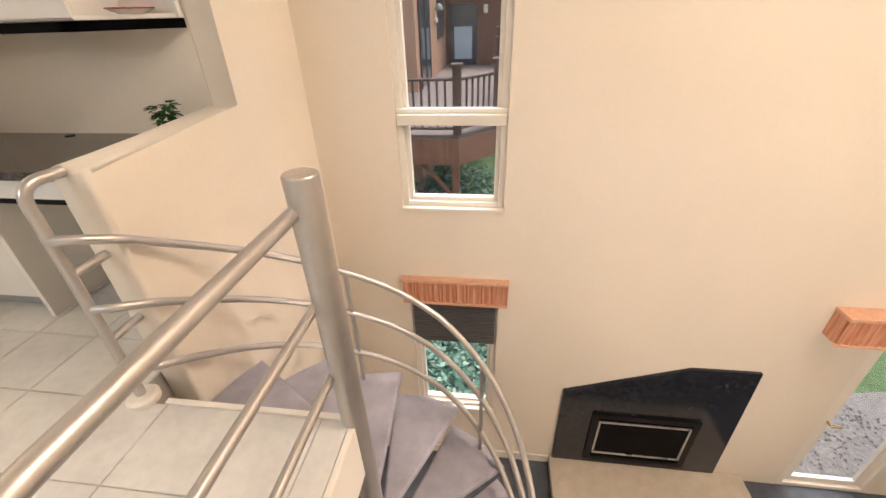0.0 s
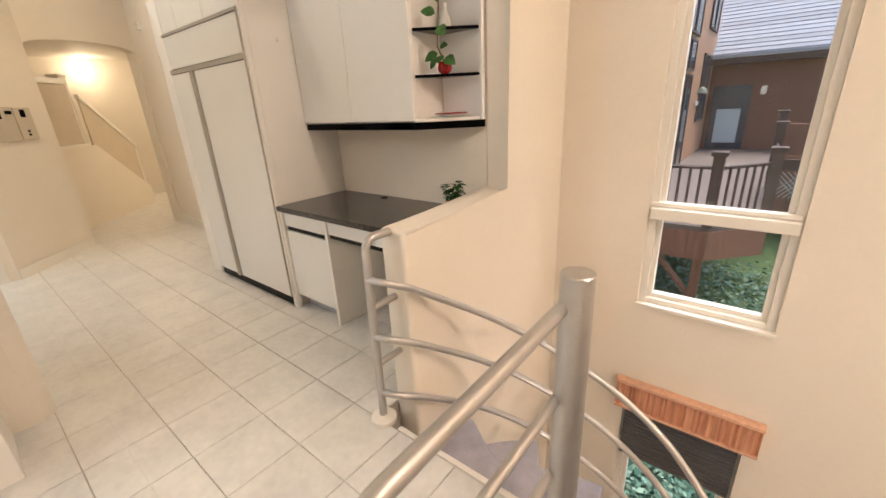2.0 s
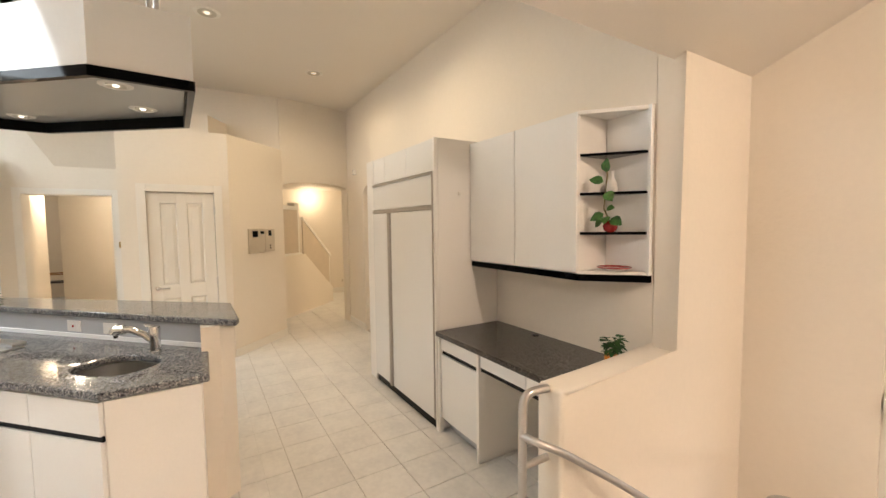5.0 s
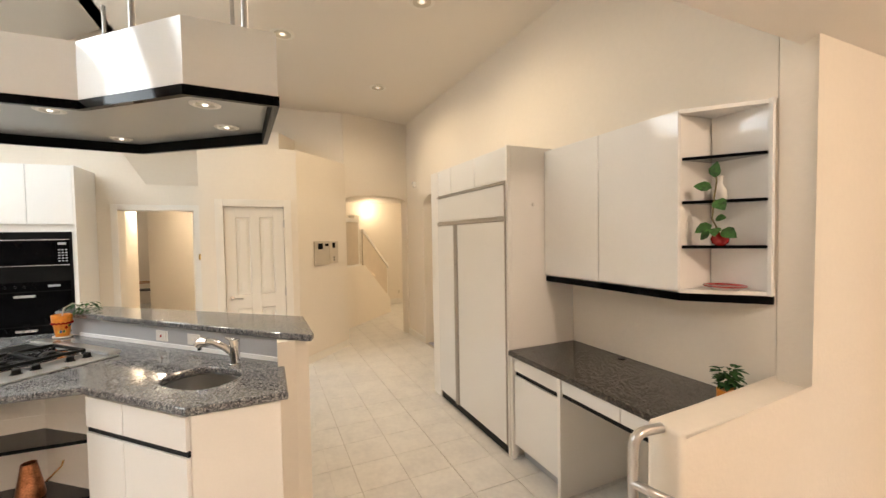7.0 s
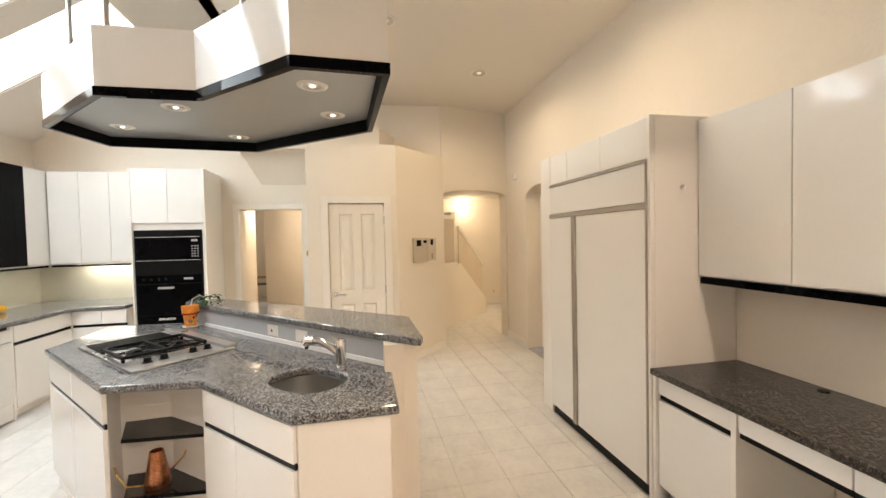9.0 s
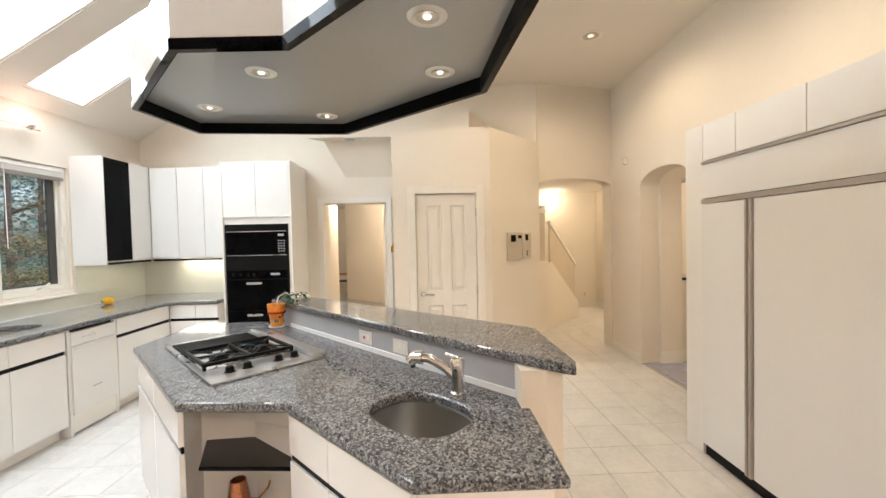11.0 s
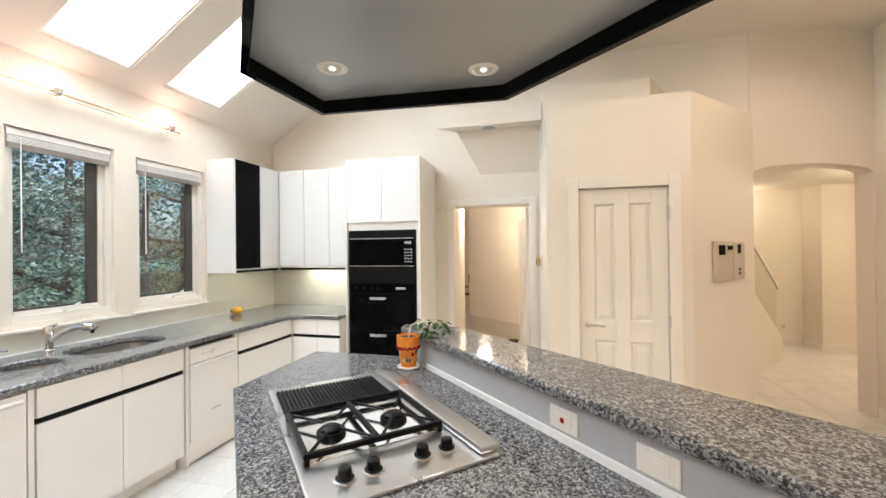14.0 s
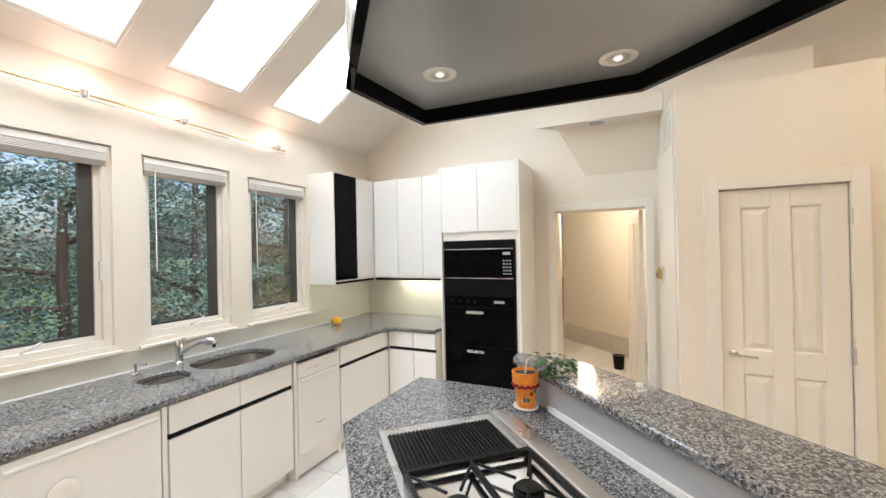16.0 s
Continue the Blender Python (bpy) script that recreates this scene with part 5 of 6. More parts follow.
# hall behind the main arch
bm = bmesh.new()
box(bm, -9.12, -9.0, 0.95, 5.0, 0, 2.6)
box(bm, -9.0, -8.55, 3.62, 4.75, 0, 2.6)
box(bm, -9.0, -6.9, 0.95, 1.07, 0, 2.6)
box(bm, -5.72, -5.60, 2.80, 3.02, 0, 2.6)
box(bm, -5.72, -5.60, 3.02, 4.75, 0, 0.98)
box(bm, -5.72, -5.60, 3.02, 4.75, 2.20, 2.6)
setting("wall_hall", bm, WALL, "cream hall walls", "wall")
setting("wall_hall_north", profile_wall(bmesh.new(), arch_outline(0.46, 1.92, 0.10, 2.6, -1.05, 1.92), (-7.50, 4.75), (1, 0), 0.12), WALL, "cream hall wall with a small arched passage", "wall")
bm = bmesh.new()
box(bm, -8.2, -8.08, 4.87, 6.4, 0, 2.6)
box(bm, -8.2, -5.6, 6.4, 6.52, 0, 2.6)
setting("wall_passage", bm, WALL, "cream walls of the passage behind the hall", "wall")
setting("ceiling_passage", B(-8.2, -5.6, 4.87, 6.52, 2.461, 2.60, 0), CEIL, "cream ceiling of the passage", "ceiling")
pd = tagged(new("door_4"), "brown wooden door at the end of the passage", "door", "", "structure")
pd.location = (-8.2, 6.39, 0.0)
BASE[pd.name] = Vector(pd.location)
part("leaf", B(-8.06, -7.5, 6.36, 6.398, 0.0, 2.0, 0.004), streaked("brown door wood", (0.20, 0.11, 0.05), (0.36, 0.22, 0.11), "z", 0.4), pd)
part("door_handle", lathe((-7.58, 6.33, 0.95), [(0.001, -0.02), (0.022, 0.0), (0.001, 0.02)], 12), BRASS, pd, smooth=True)
setting("ceiling_hall", P([(-9.12, 0.95), (-6.9, 0.95), (-5.86, 1.50), (-6.10, 2.56), (-5.98, 2.80), (-5.61, 2.80), (-5.61, 4.86), (-9.12, 4.86)], 2.46, 2.60), CEIL, "cream hall ceiling", "ceiling")
setting("wall_hall_close", P([(-5.80, 1.49), (-6.85, 1.07), (-6.85, 0.95), (-5.80, 1.30)], 0, 2.46), WALL, "cream hall wall", "wall")
s0, s1 = Vector((-6.60, 1.345)), Vector((-8.10, 2.78))
sd = (s1 - s0).normalized()
sw = thing("stair_wall", (-7.3, 2.0, 0), "cream knee wall with posts and sloping handrail of the hall stair", "stair railing")
e0 = 0.485                      # where the measured flank begins
def flank(pts, side, thick):
    o = s0 + Vector((-sd.y, sd.x)) * -side
    return profile_wall(bmesh.new(), pts, o, sd, thick)
part("knee_wall", flank([(0, 0), (e0 + 1.54, 0), (e0 + 1.54, 0.30), (e0 + 0.50, 1.10), (0, 1.10)], 0, -0.12), WALL, sw)
part("cap", flank([(0, 1.101), (e0 + 0.36, 1.101), (e0 + 0.36, 1.135), (0, 1.135)], -0.015, -0.15), TRIM, sw, "cream ledge cap")
part("stair_panel", flank([(e0 + 0.52, 1.085), (e0 + 1.50, 0.33), (e0 + 1.50, 1.00), (e0 + 0.52, 1.74)], 0.05, -0.02), mat("tan infill", (0.60, 0.51, 0.40), 0.6, vary=0.04), sw, "tan infill panel")
part("upper_panel", flank([(0.02, 1.136), (e0 + 0.36, 1.136), (e0 + 0.36, 1.92), (0.02, 1.92)], 0.05, -0.02), mat("tan upper infill", (0.60, 0.51, 0.40), 0.6, vary=0.04), sw, "tan infill panel")
part("upper_rail", flank([(0, 1.921), (e0 + 0.36, 1.921), (e0 + 0.36, 1.99), (0, 1.99)], 0.02, -0.08), TRIM, sw, "cream top rail")
for s, z, w in ((e0 + 1.60, 1.03, 0.055), (e0 + 0.44, 2.03, 0.07)):
    p = s0 + sd * s + Vector((sd.y, -sd.x)) * -0.06
    rot = Matrix.Translation((p.x, p.y, 0)) @ Matrix.Rotation(math.atan2(sd.y, sd.x), 4, "Z")
    part("newel_post", B(-w, w, -0.062, 0.062, 0, z, 0.006, rot), TRIM, sw)
    part("post_cap", B(-w - 0.015, w + 0.015, -0.077, 0.077, z + 0.001, z + 0.03, 0.008, rot), TRIM, sw)
part("handrail", flank([(e0 + 0.52, 1.741), (e0 + 1.54, 0.965), (e0 + 1.54, 1.025), (e0 + 0.52, 1.80)], 0.03, -0.06), TRIM, sw, "cream sloping handrail")
bm = bmesh.new()
box(bm, -8.998, -8.98, 1.08, 3.61, 0, 0.12, 0.004)
box(bm, -8.98, -8.533, 3.602, 3.619, 0, 0.12, 0.004)
box(bm, -8.549, -8.532, 3.62, 4.74, 0, 0.12, 0.004)
setting("baseboard_hall", bm, TRIM, "cream hall baseboard", "baseboard")
setting("baseboard_stair_wall", profile_wall(bmesh.new(), [(0, 0), (e0 + 1.53, 0), (e0 + 1.53, 0.11), (0, 0.11)], s0 + Vector((-sd.y, sd.x)) * 0.001, sd, 0.014), TRIM, "cream baseboard on the stair wall", "baseboard")
for y in (2.95, 3.35):
    o = thing("wall_outlet", (-8.98, y, 0.28), "small wall outlet low on the hall wall", "outlet", "hall outlets")
    part("plate", B(-8.999, -8.992, y - 0.035, y + 0.035, 0.23, 0.34, 0.002), OUTLET, o)
    part("socket", B(-8.992, -8.989, y - 0.018, y + 0.018, 0.255, 0.315, 0.001), PANELB, o)
# room behind the second arch
bm = bmesh.new()
box(bm, -5.45, -5.20, NY + 0.22, 3.03, 0, 2.6)
box(bm, -5.59, -5.45, NY + 0.22, 3.03, 0, 2.6)
for z0, z1 in ((0, 0.98), (2.20, 2.6)):
    box(bm, -5.59, -5.25, 3.03, 4.75, z0, z1)
box(bm, -5.59, -5.25, 4.75, 6.4, 0, 2.6)
box(bm, -5.45, -2.9, 6.4, 6.52, 0, 2.6)
box(bm, -3.0, -2.9, NY + 0.22, 6.4, 0, 2.6)
setting("wall_side_room", bm, WALL, "cream walls of the room behind the second arch", "wall")
setting("ceiling_side_room", B(-5.59, -2.9, NY + 0.22, 6.42, 2.47, 2.60, 0), CEIL, "cream ceiling of the room behind the second arch", "ceiling")
setting("carpet_side_room", B(-5.25, -3.0, NY + 0.05, 6.3, -0.004, 0.008, 0), CARPET, "lavender grey carpet of the side room", "floor")
bm = bmesh.new()
box(bm, -5.199, -5.182, NY + 0.223, 3.03, 0.009, 0.15, 0.004)
box(bm, -5.249, -5.232, 3.032, 6.28, 0.009, 0.15, 0.004)
setting("baseboard_side_room", bm, TRIM, "white baseboard of the side room", "baseboard")
ct = thing("glass_ledge", (-5.40, 3.6, 0.98), "black framed ledge with a reflective glass top on the half wall", "ledge")
part("ledge_frame", B(-5.74, -5.24, 3.035, 4.74, 0.981, 1.005, 0.004), BLACK, ct)
part("glass_panel", B(-5.70, -5.27, 3.075, 4.70, 1.006, 1.012, 0.002), mat("tinted mirror glass", (0.42, 0.40, 0.38), 0.06, 1.0, vary=0.05), ct, "reflective glass panel")
part("end_upright", B(-5.74, -5.26, 3.034, 3.05, 1.013, 1.22, 0.003), BLACK, ct, "black end upright")
# baseboards in the kitchen
bm = bmesh.new()
profile_wall(bm, [(0.0, 0), (1.04, 0), (1.04, 0.10), (0.0, 0.10)], (PX + 0.012, 0.748), (AL[0] - PX, AL[1] - 0.745), -0.012)
box(bm, -5.96, A2L - 0.001, NY - 0.016, NY - 0.001, 0, 0.10, 0.004)
box(bm, A2R + 0.001, -3.495, NY - 0.016, NY - 0.001, 0, 0.10, 0.004)
setting("baseboard", bm, TRIM, "cream painted baseboard", "baseboard")
# keypad panel on the slanting wall
kd = Vector((AL[0] - PX, AL[1] - 0.745)).normalized()
kn = Vector((kd.y, -kd.x))
km = Matrix.Translation((PX, 0.745, 0)) @ Matrix.Rotation(math.atan2(kd.y, kd.x), 4, "Z")
kp = thing("intercom_panel", (PX + kd.x * 0.35 + kn.x * 0.01, 0.745 + kd.y * 0.35, 1.4), "beige wall intercom and alarm panel with dark displays", "intercom")
part("left_plate", B(0.291, 0.600, -0.022, -0.001, 1.270, 1.595, 0.005, km), PANELB, kp)
part("right_plate", B(0.605, 0.800, -0.026, -0.001, 1.280, 1.588, 0.005, km), PANELB, kp)
for a0, a1, z0, z1 in ((0.355, 0.450, 1.485, 1.565), (0.505, 0.575, 1.525, 1.560), (0.665, 0.725, 1.495, 1.570)):
    part("display", B(a0, a1, -0.030, -0.0225 if a0 < 0.6 else -0.0265, z0, z1, 0.002, km), BLACK, kp, "dark display")
for z in (1.315, 1.350):
    part("button", B(0.685, 0.712, -0.031, -0.027, z, z + 0.022, 0.002, km), BLACKM, kp)
for k in range(8):
    part("speaker_slot", B(0.320, 0.570, -0.0245, -0.0225, 1.300 + k * 0.020, 1.309 + k * 0.020, 0, km), PANELB, kp)
sn = thing("alarm_sensor", (-5.55, NY - 0.03, 2.45), "small white alarm sensor high on the wall", "sensor")
part("housing", B(-5.585, -5.520, NY - 0.05, NY - 0.001, 2.42, 2.50, 0.010), CERAMIC, sn)
part("lens", B(-5.575, -5.530, NY - 0.054, NY - 0.051, 2.432, 2.462, 0.001), OUTLET, sn)
pm = Matrix.Translation((PX, -0.315, 0)) @ Matrix.Rotation(math.atan2(-0.07, -0.88), 4, "Z")
th = thing("thermostat", (PX - 0.66, -0.36, 1.36), "brass and ivory thermostat on the pantry side wall", "thermostat")
part("plate", B(0.60, 0.74, 0.0005, 0.014, 1.36, 1.49, 0.004, pm), OUTLET, th)
part("dial", B(0.63, 0.70, 0.0145, 0.050, 1.385, 1.46, 0.006, pm), BRASS, th, "brass dial housing")
part("window", B(0.645, 0.685, 0.0505, 0.053, 1.40, 1.43, 0.001, pm), BLACK, th, "dark window")
part("lever", B(0.655, 0.675, 0.020, 0.032, 1.461, 1.485, 0.002, pm), BRASS, th)
vt = thing("wall_vent", (PX - 0.35, -0.34, 2.46), "white louvred air vent on the pantry side wall", "vent")
part("backing", B(0.205, 0.495, 0.0005, 0.003, 2.445, 2.695, 0, pm), BARGREY, vt, "grey backing")
for a0, a1, z0, z1 in ((0.19, 0.215, 2.43, 2.71), (0.485, 0.51, 2.43, 2.71), (0.216, 0.484, 2.43, 2.455), (0.216, 0.484, 2.685, 2.71)):
    part("vent_frame", B(a0, a1, 0.0035, 0.012, z0, z1, 0.002, pm), TRIM, vt)
for k in range(11):
    part("slat", B(0.217, 0.483, 0.0035, 0.010, 2.462 + k * 0.020, 2.470 + k * 0.020, 0, pm), TRIM, vt)
sp = thing("ceiling_speaker", (-5.535, -0.87, 2.77), "round white speaker in the soffit", "speaker")
part("trim_ring", lathe((-5.535, -0.87, 2.779), [(0.072, 0.0), (0.072, -0.008), (0.082, -0.008), (0.084, 0.0)], 28), TRIM, sp, smooth=True)
part("grille", lathe((-5.535, -0.87, 2.779), [(0.071, 0.0), (0.071, -0.005), (0.001, -0.009)], 24), BARGREY, sp, "grey grille", True)

# ---- on the island ----
ck_u = Vector((-2.44 + 3.185, -0.942 + 1.645)).normalized()       # along the cooktop
ck_v = Vector((-ck_u.y, ck_u.x))                                   # across, towards the bar
CKO = Vector((-3.172, -1.603)) + 0.07 * ck_u - 0.02 * ck_v
cm = Matrix.Translation((CKO.x, CKO.y, 0.912)) @ Matrix.Rotation(math.atan2(ck_u.y, ck_u.x), 4, "Z")
CL, CW2 = 0.975, 0.55
def C(x0, x1, y0, y1, z0, z1, bevel=0.002):
    return B(x0, x1, y0, y1, z0, z1, bevel, cm)
ck = thing("gas_cooktop", (-2.9, -1.08, 0.912), "stainless gas cooktop with grill, black grates and knobs", "cooktop")
part("plate", C(0, CL, 0, CW2, 0.001, 0.012, 0.004), STEEL, ck)
part("vent_strip", C(0.02, CL - 0.02, CW2 - 0.055, CW2 + 0.02, 0.0125, 0.034, 0.008), STEEL, ck, "raised steel vent strip")
part("grill_tray", C(0.070, 0.385, 0.025, CW2 - 0.085, 0.0125, 0.016, 0.001), BLACKM, ck, "black grill tray")
for k in range(27):
    y = 0.030 + k * 0.0160
    part("grill_bar", C(0.075, 0.380, y, y + 0.008, 0.0165, 0.024, 0.002), BLACKM, ck)
part("burner_tray", C(0.400, 0.745, 0.025, CW2 - 0.085, 0.0125, 0.015, 0.001), CHROME, ck, "bright steel burner tray")
for bx, by in ((0.585, 0.14), (0.585, 0.365)):
    p = cm @ Vector((bx, by, 0.015))
    part("burner", lathe(p, [(0.048, 0.0), (0.048, 0.012), (0.036, 0.014), (0.036, 0.022), (0.030, 0.026), (0.001, 0.027)], 22), BLACKM, ck, "black burner cap", True)
for a, b, c_, d_ in ((0.390, 0.408, 0.02, 0.475), (0.738, 0.756, 0.02, 0.475), (0.409, 0.737, 0.02, 0.037), (0.409, 0.737, 0.458, 0.475), (0.409, 0.737, 0.240, 0.256)):
    part("grate_bar", C(a, b, c_, d_, 0.030, 0.048, 0.004), BLACKM, ck)
for bx, by in ((0.585, 0.14), (0.585, 0.365)):
    for dx, dy in ((1, 1), (-1, 1), (1, -1), (-1, -1)):
        a = cm @ Vector((bx + dx * 0.040, by + dy * 0.022, 0.043))
        e2 = cm @ Vector((bx + dx * 0.155, by + dy * 0.100, 0.043))
        part("grate_finger", tube([a, e2], 0.0055, 6), BLACKM, ck, smooth=True)
for fx, fy in ((0.399, 0.03), (0.399, 0.465), (0.747, 0.03), (0.747, 0.465)):
    part("grate_foot", C(fx - 0.010, fx + 0.010, fy - 0.008, fy + 0.008, 0.0125, 0.031, 0.002), BLACKM, ck)
for kx, ky in ((0.868, 0.108), (0.866, 0.190), (0.864, 0.345), (0.862, 0.430)):
    p = cm @ Vector((kx, ky, 0.012))
    part("knob", lathe(p, [(0.026, 0.0), (0.026, 0.006), (0.020, 0.008), (0.018, 0.030), (0.014, 0.033), (0.001, 0.033)], 18), BLACKM, ck, "black control knob", True)
    part("knob_skirt", lathe(p, [(0.033, 0.0005), (0.033, 0.003), (0.027, 0.004)], 20), STEEL, ck, "steel knob ring", True)
def faucet(name, base, to, height, label, reach=0.19):
    f = thing(name, base, label, "faucet")
    d = Vector((to[0] - base[0], to[1] - base[1], 0)).normalized()
    b0_ = Vector(base)
    part("body", lathe(base, [(0.032, 0), (0.032, 0.008), (0.026, 0.014), (0.027, height * 0.7), (0.030, height), (0.027, height + 0.012), (0.001, height + 0.014)], 20), CHROME, f, smooth=True)
    part("spout", tube([b0_ + Vector((0, 0, height * 0.42)), b0_ + d * reach * 0.35 + Vector((0, 0, height * 0.78)), b0_ + d * reach * 0.75 + Vector((0, 0, height * 1.02)), b0_ + d * reach + Vector((0, 0, height * 1.02))], 0.019, 12), CHROME, f, smooth=True)
    h = b0_ + d * reach + Vector((0, 0, height * 1.02))
    part("spray_head", tube([h - d * 0.01, h + d * 0.03, h + d * 0.045 - Vector((0, 0, 0.02))], lambda t: 0.029 - 0.004 * t, 14), CHROME, f, smooth=True)
    part("nozzle", lathe(h + d * 0.035 + Vector((0, 0, -0.045)), [(0.010, 0), (0.013, 0.03)], 12), BLACKM, f, smooth=True)
    t_ = b0_ + Vector((0, 0, height + 0.005))
    part("lever", tube([t_, t_ + d * 0.05 + Vector((0, 0, 0.020))], lambda t: 0.014 - 0.008 * t, 10), CHROME, f, "chrome lever", True)
    return f
faucet("island_faucet", (-2.228, 0.180, 0.912), (-2.35, -0.16), 0.135, "chrome single-lever faucet beside the island sink", 0.16)
faucet("kitchen_faucet", (-3.46, -3.50, 0.912), (-3.65, -3.05), 0.15, "chrome single-lever faucet between the sinks", 0.22)
soap = thing("soap_dispenser", (-3.17, -3.47, 0.912), "small chrome soap dispenser by the prep sink", "soap dispenser")
part("base", lathe((-3.17, -3.47, 0.912), [(0.020, 0), (0.020, 0.010), (0.011, 0.016), (0.011, 0.06), (0.014, 0.062), (0.014, 0.075)], 16), CHROME, soap, smooth=True)
part("spout", tube([(-3.17, -3.47, 0.98), (-3.20, -3.40, 0.985)], 0.007, 8), CHROME, soap, smooth=True)

def leaf_mesh(bm, at, ahead, up, size, width=0.55, fold=0.12):
    """One pointed leaf with a folded midrib."""
    a = Vector(ahead).normalized()
    s = a.cross(Vector(up)).normalized()
    n = s.cross(a)
    at = Vector(at)
    prof = ((0.0, 0.0), (0.22, 0.42), (0.50, 0.5), (0.80, 0.28), (1.0, 0.0))
    mid, lft, rgt = [], [], []
    for t, w in prof:
        c = at + a * size * t - n * size * 0.25 * t * t
        mid.append(bm.verts.new(c))
        if w:
            lft.append(bm.verts.new(c + s * size * width * w + n * size * fold * w))
            rgt.append(bm.verts.new(c - s * size * width * w + n * size * fold * w))
    for side in (lft, rgt):
        bm.faces.new((mid[0], mid[1], side[0]))
        bm.faces.new((mid[1], mid[2], side[1], side[0]))
        bm.faces.new((mid[2], mid[3], side[2], side[1]))
        bm.faces.new((mid[3], mid[4], side[2]))
def foliage(at, spread, height, count, size, seed, lean=(0, 0), hang=0.0):
    random.seed(seed)
    bm = bmesh.new()
    for _ in range(count):
        a = random.uniform(0, 2 * math.pi)
        r = spread * math.sqrt(random.random())
        h = height * random.random()
        p = Vector(at) + Vector((r * math.cos(a) + lean[0] * h, r * math.sin(a) + lean[1] * h, h - hang * r))
        d = Vector((math.cos(a), math.sin(a), random.uniform(-0.5, 0.5)))
        leaf_mesh(bm, p, d, (0, 0, 1), size * random.uniform(0.6, 1.2), 0.62)
    return bm
# painted flower pot by the cooktop
fpx, fpy = -3.605, -1.075
pot = thing("flower_pot", (fpx, fpy, 0.912), "orange painted clay pot with red ruffle and a trailing green plant", "potted plant")
part("saucer", lathe((fpx, fpy, 0.912), [(0.052, 0), (0.060, 0.006), (0.060, 0.014), (0.050, 0.014), (0.046, 0.008), (0.001, 0.008)], 24), CERAMIC, pot, "pale saucer", True)
part("pot", lathe((fpx, fpy, 0.922), [(0.040, 0), (0.045, 0.03), (0.053, 0.10), (0.056, 0.125)], 26), ORANGE, pot, smooth=True)
part("rim", lathe((fpx, fpy, 0.922), [(0.056, 0.110), (0.060, 0.112), (0.063, 0.165), (0.058, 0.166), (0.055, 0.150), (0.001, 0.150)], 26), ORANGE, pot, "orange rim", True)
part("soil", lathe((fpx, fpy, 1.0725), [(0.054, 0), (0.050, 0.003), (0.001, 0.004)], 18), SOIL, pot)
bm = bmesh.new()
for k in range(14):
    a0 = 2 * math.pi * k / 14
    tube([(fpx + 0.060 * math.cos(a0 + j * 0.15), fpy + 0.060 * math.sin(a0 + j * 0.15), 1.032 - 0.012 * math.sin(math.pi * j / 3)) for j in range(4)], 0.0055, 6, bm)
part("ruffle", bm, RED, pot, "red ruffled band", True)
random.seed(8)
for k in range(12):
    a0, z = random.uniform(0, 6.28), random.uniform(0.945, 1.015)
    bm = bmesh.new()
    bmesh.ops.create_icosphere(bm, subdivisions=1, radius=0.010)
    bmesh.ops.transform(bm, matrix=Matrix.Translation((fpx + 0.048 * math.cos(a0), fpy + 0.048 * math.sin(a0), z)) @ Matrix.Diagonal((1, 1, 1.3, 1)), verts=bm.verts)
    part("painted_flower", bm, (BLUE, RED, LEAF, YELLOW)[k % 4], pot, "painted flower", True)
part("stem", tube([(fpx, fpy, 1.072), (fpx - 0.04, fpy + 0.00, 1.13), (fpx - 0.03, fpy + 0.06, 1.165), (fpx + 0.00, fpy + 0.13, 1.135)], 0.005, 8), mat("pale stem", (0.45, 0.42, 0.34), 0.6), pot, "pale bent stem", True)
part("leaves", foliage((fpx + 0.00, fpy + 0.14, 1.095), 0.085, 0.075, 95, 0.036, 3), LEAFDK, pot, "small green leaves")
# copper pitcher and bowl in the shelf corner
cp = thing("copper_pitcher", (-2.40, -0.80, 0.306), "aged copper jug with long thin handle on the corner shelf", "pitcher")
part("body", lathe((-2.40, -0.80, 0.306), [(0.058, 0), (0.062, 0.012), (0.050, 0.08), (0.036, 0.16), (0.032, 0.185), (0.029, 0.185), (0.033, 0.15), (0.001, 0.10)], 24), COPPER, cp, smooth=True)
part("handle", tube([(-2.36, -0.84, 0.33), (-2.31, -0.90, 0.36), (-2.29, -0.93, 0.44), (-2.31, -0.95, 0.47)], 0.005, 8), BRASS, cp, "thin brass handle", True)
part("spout", tube([(-2.43, -0.75, 0.36), (-2.45, -0.69, 0.42), (-2.45, -0.68, 0.45)], 0.005, 8), BRASS, cp, "thin brass spout", True)
bw = thing("wooden_bowl", (-2.40, -0.78, 0.036), "brown wooden bowl on the lowest corner shelf", "bowl")
part("bowl", lathe((-2.40, -0.78, 0.036), [(0.05, 0), (0.09, 0.03), (0.115, 0.085), (0.108, 0.086), (0.083, 0.036), (0.001, 0.012)], 26), streaked("bowl wood", (0.16, 0.05, 0.02), (0.34, 0.14, 0.06), "x", 0.3), bw, smooth=True)
# squash on the counter
sq = thing("squash", (-5.02, -3.42, 0.912), "small yellow and green squash on the counter", "squash")
bm = lathe((-5.02, -3.42, 0.912), [(0.012, 0.0), (0.036, 0.012), (0.046, 0.035), (0.040, 0.062), (0.024, 0.076), (0.001, 0.080)], 18, None, 1.25)
part("flesh", bm, FRUITY, sq, smooth=True)
part("green_cap", lathe((-5.02, -3.455, 0.925), [(0.016, -0.002), (0.034, 0.010), (0.036, 0.028), (0.020, 0.045), (0.002, 0.050)], 14), FRUITG, sq, "green end", True)
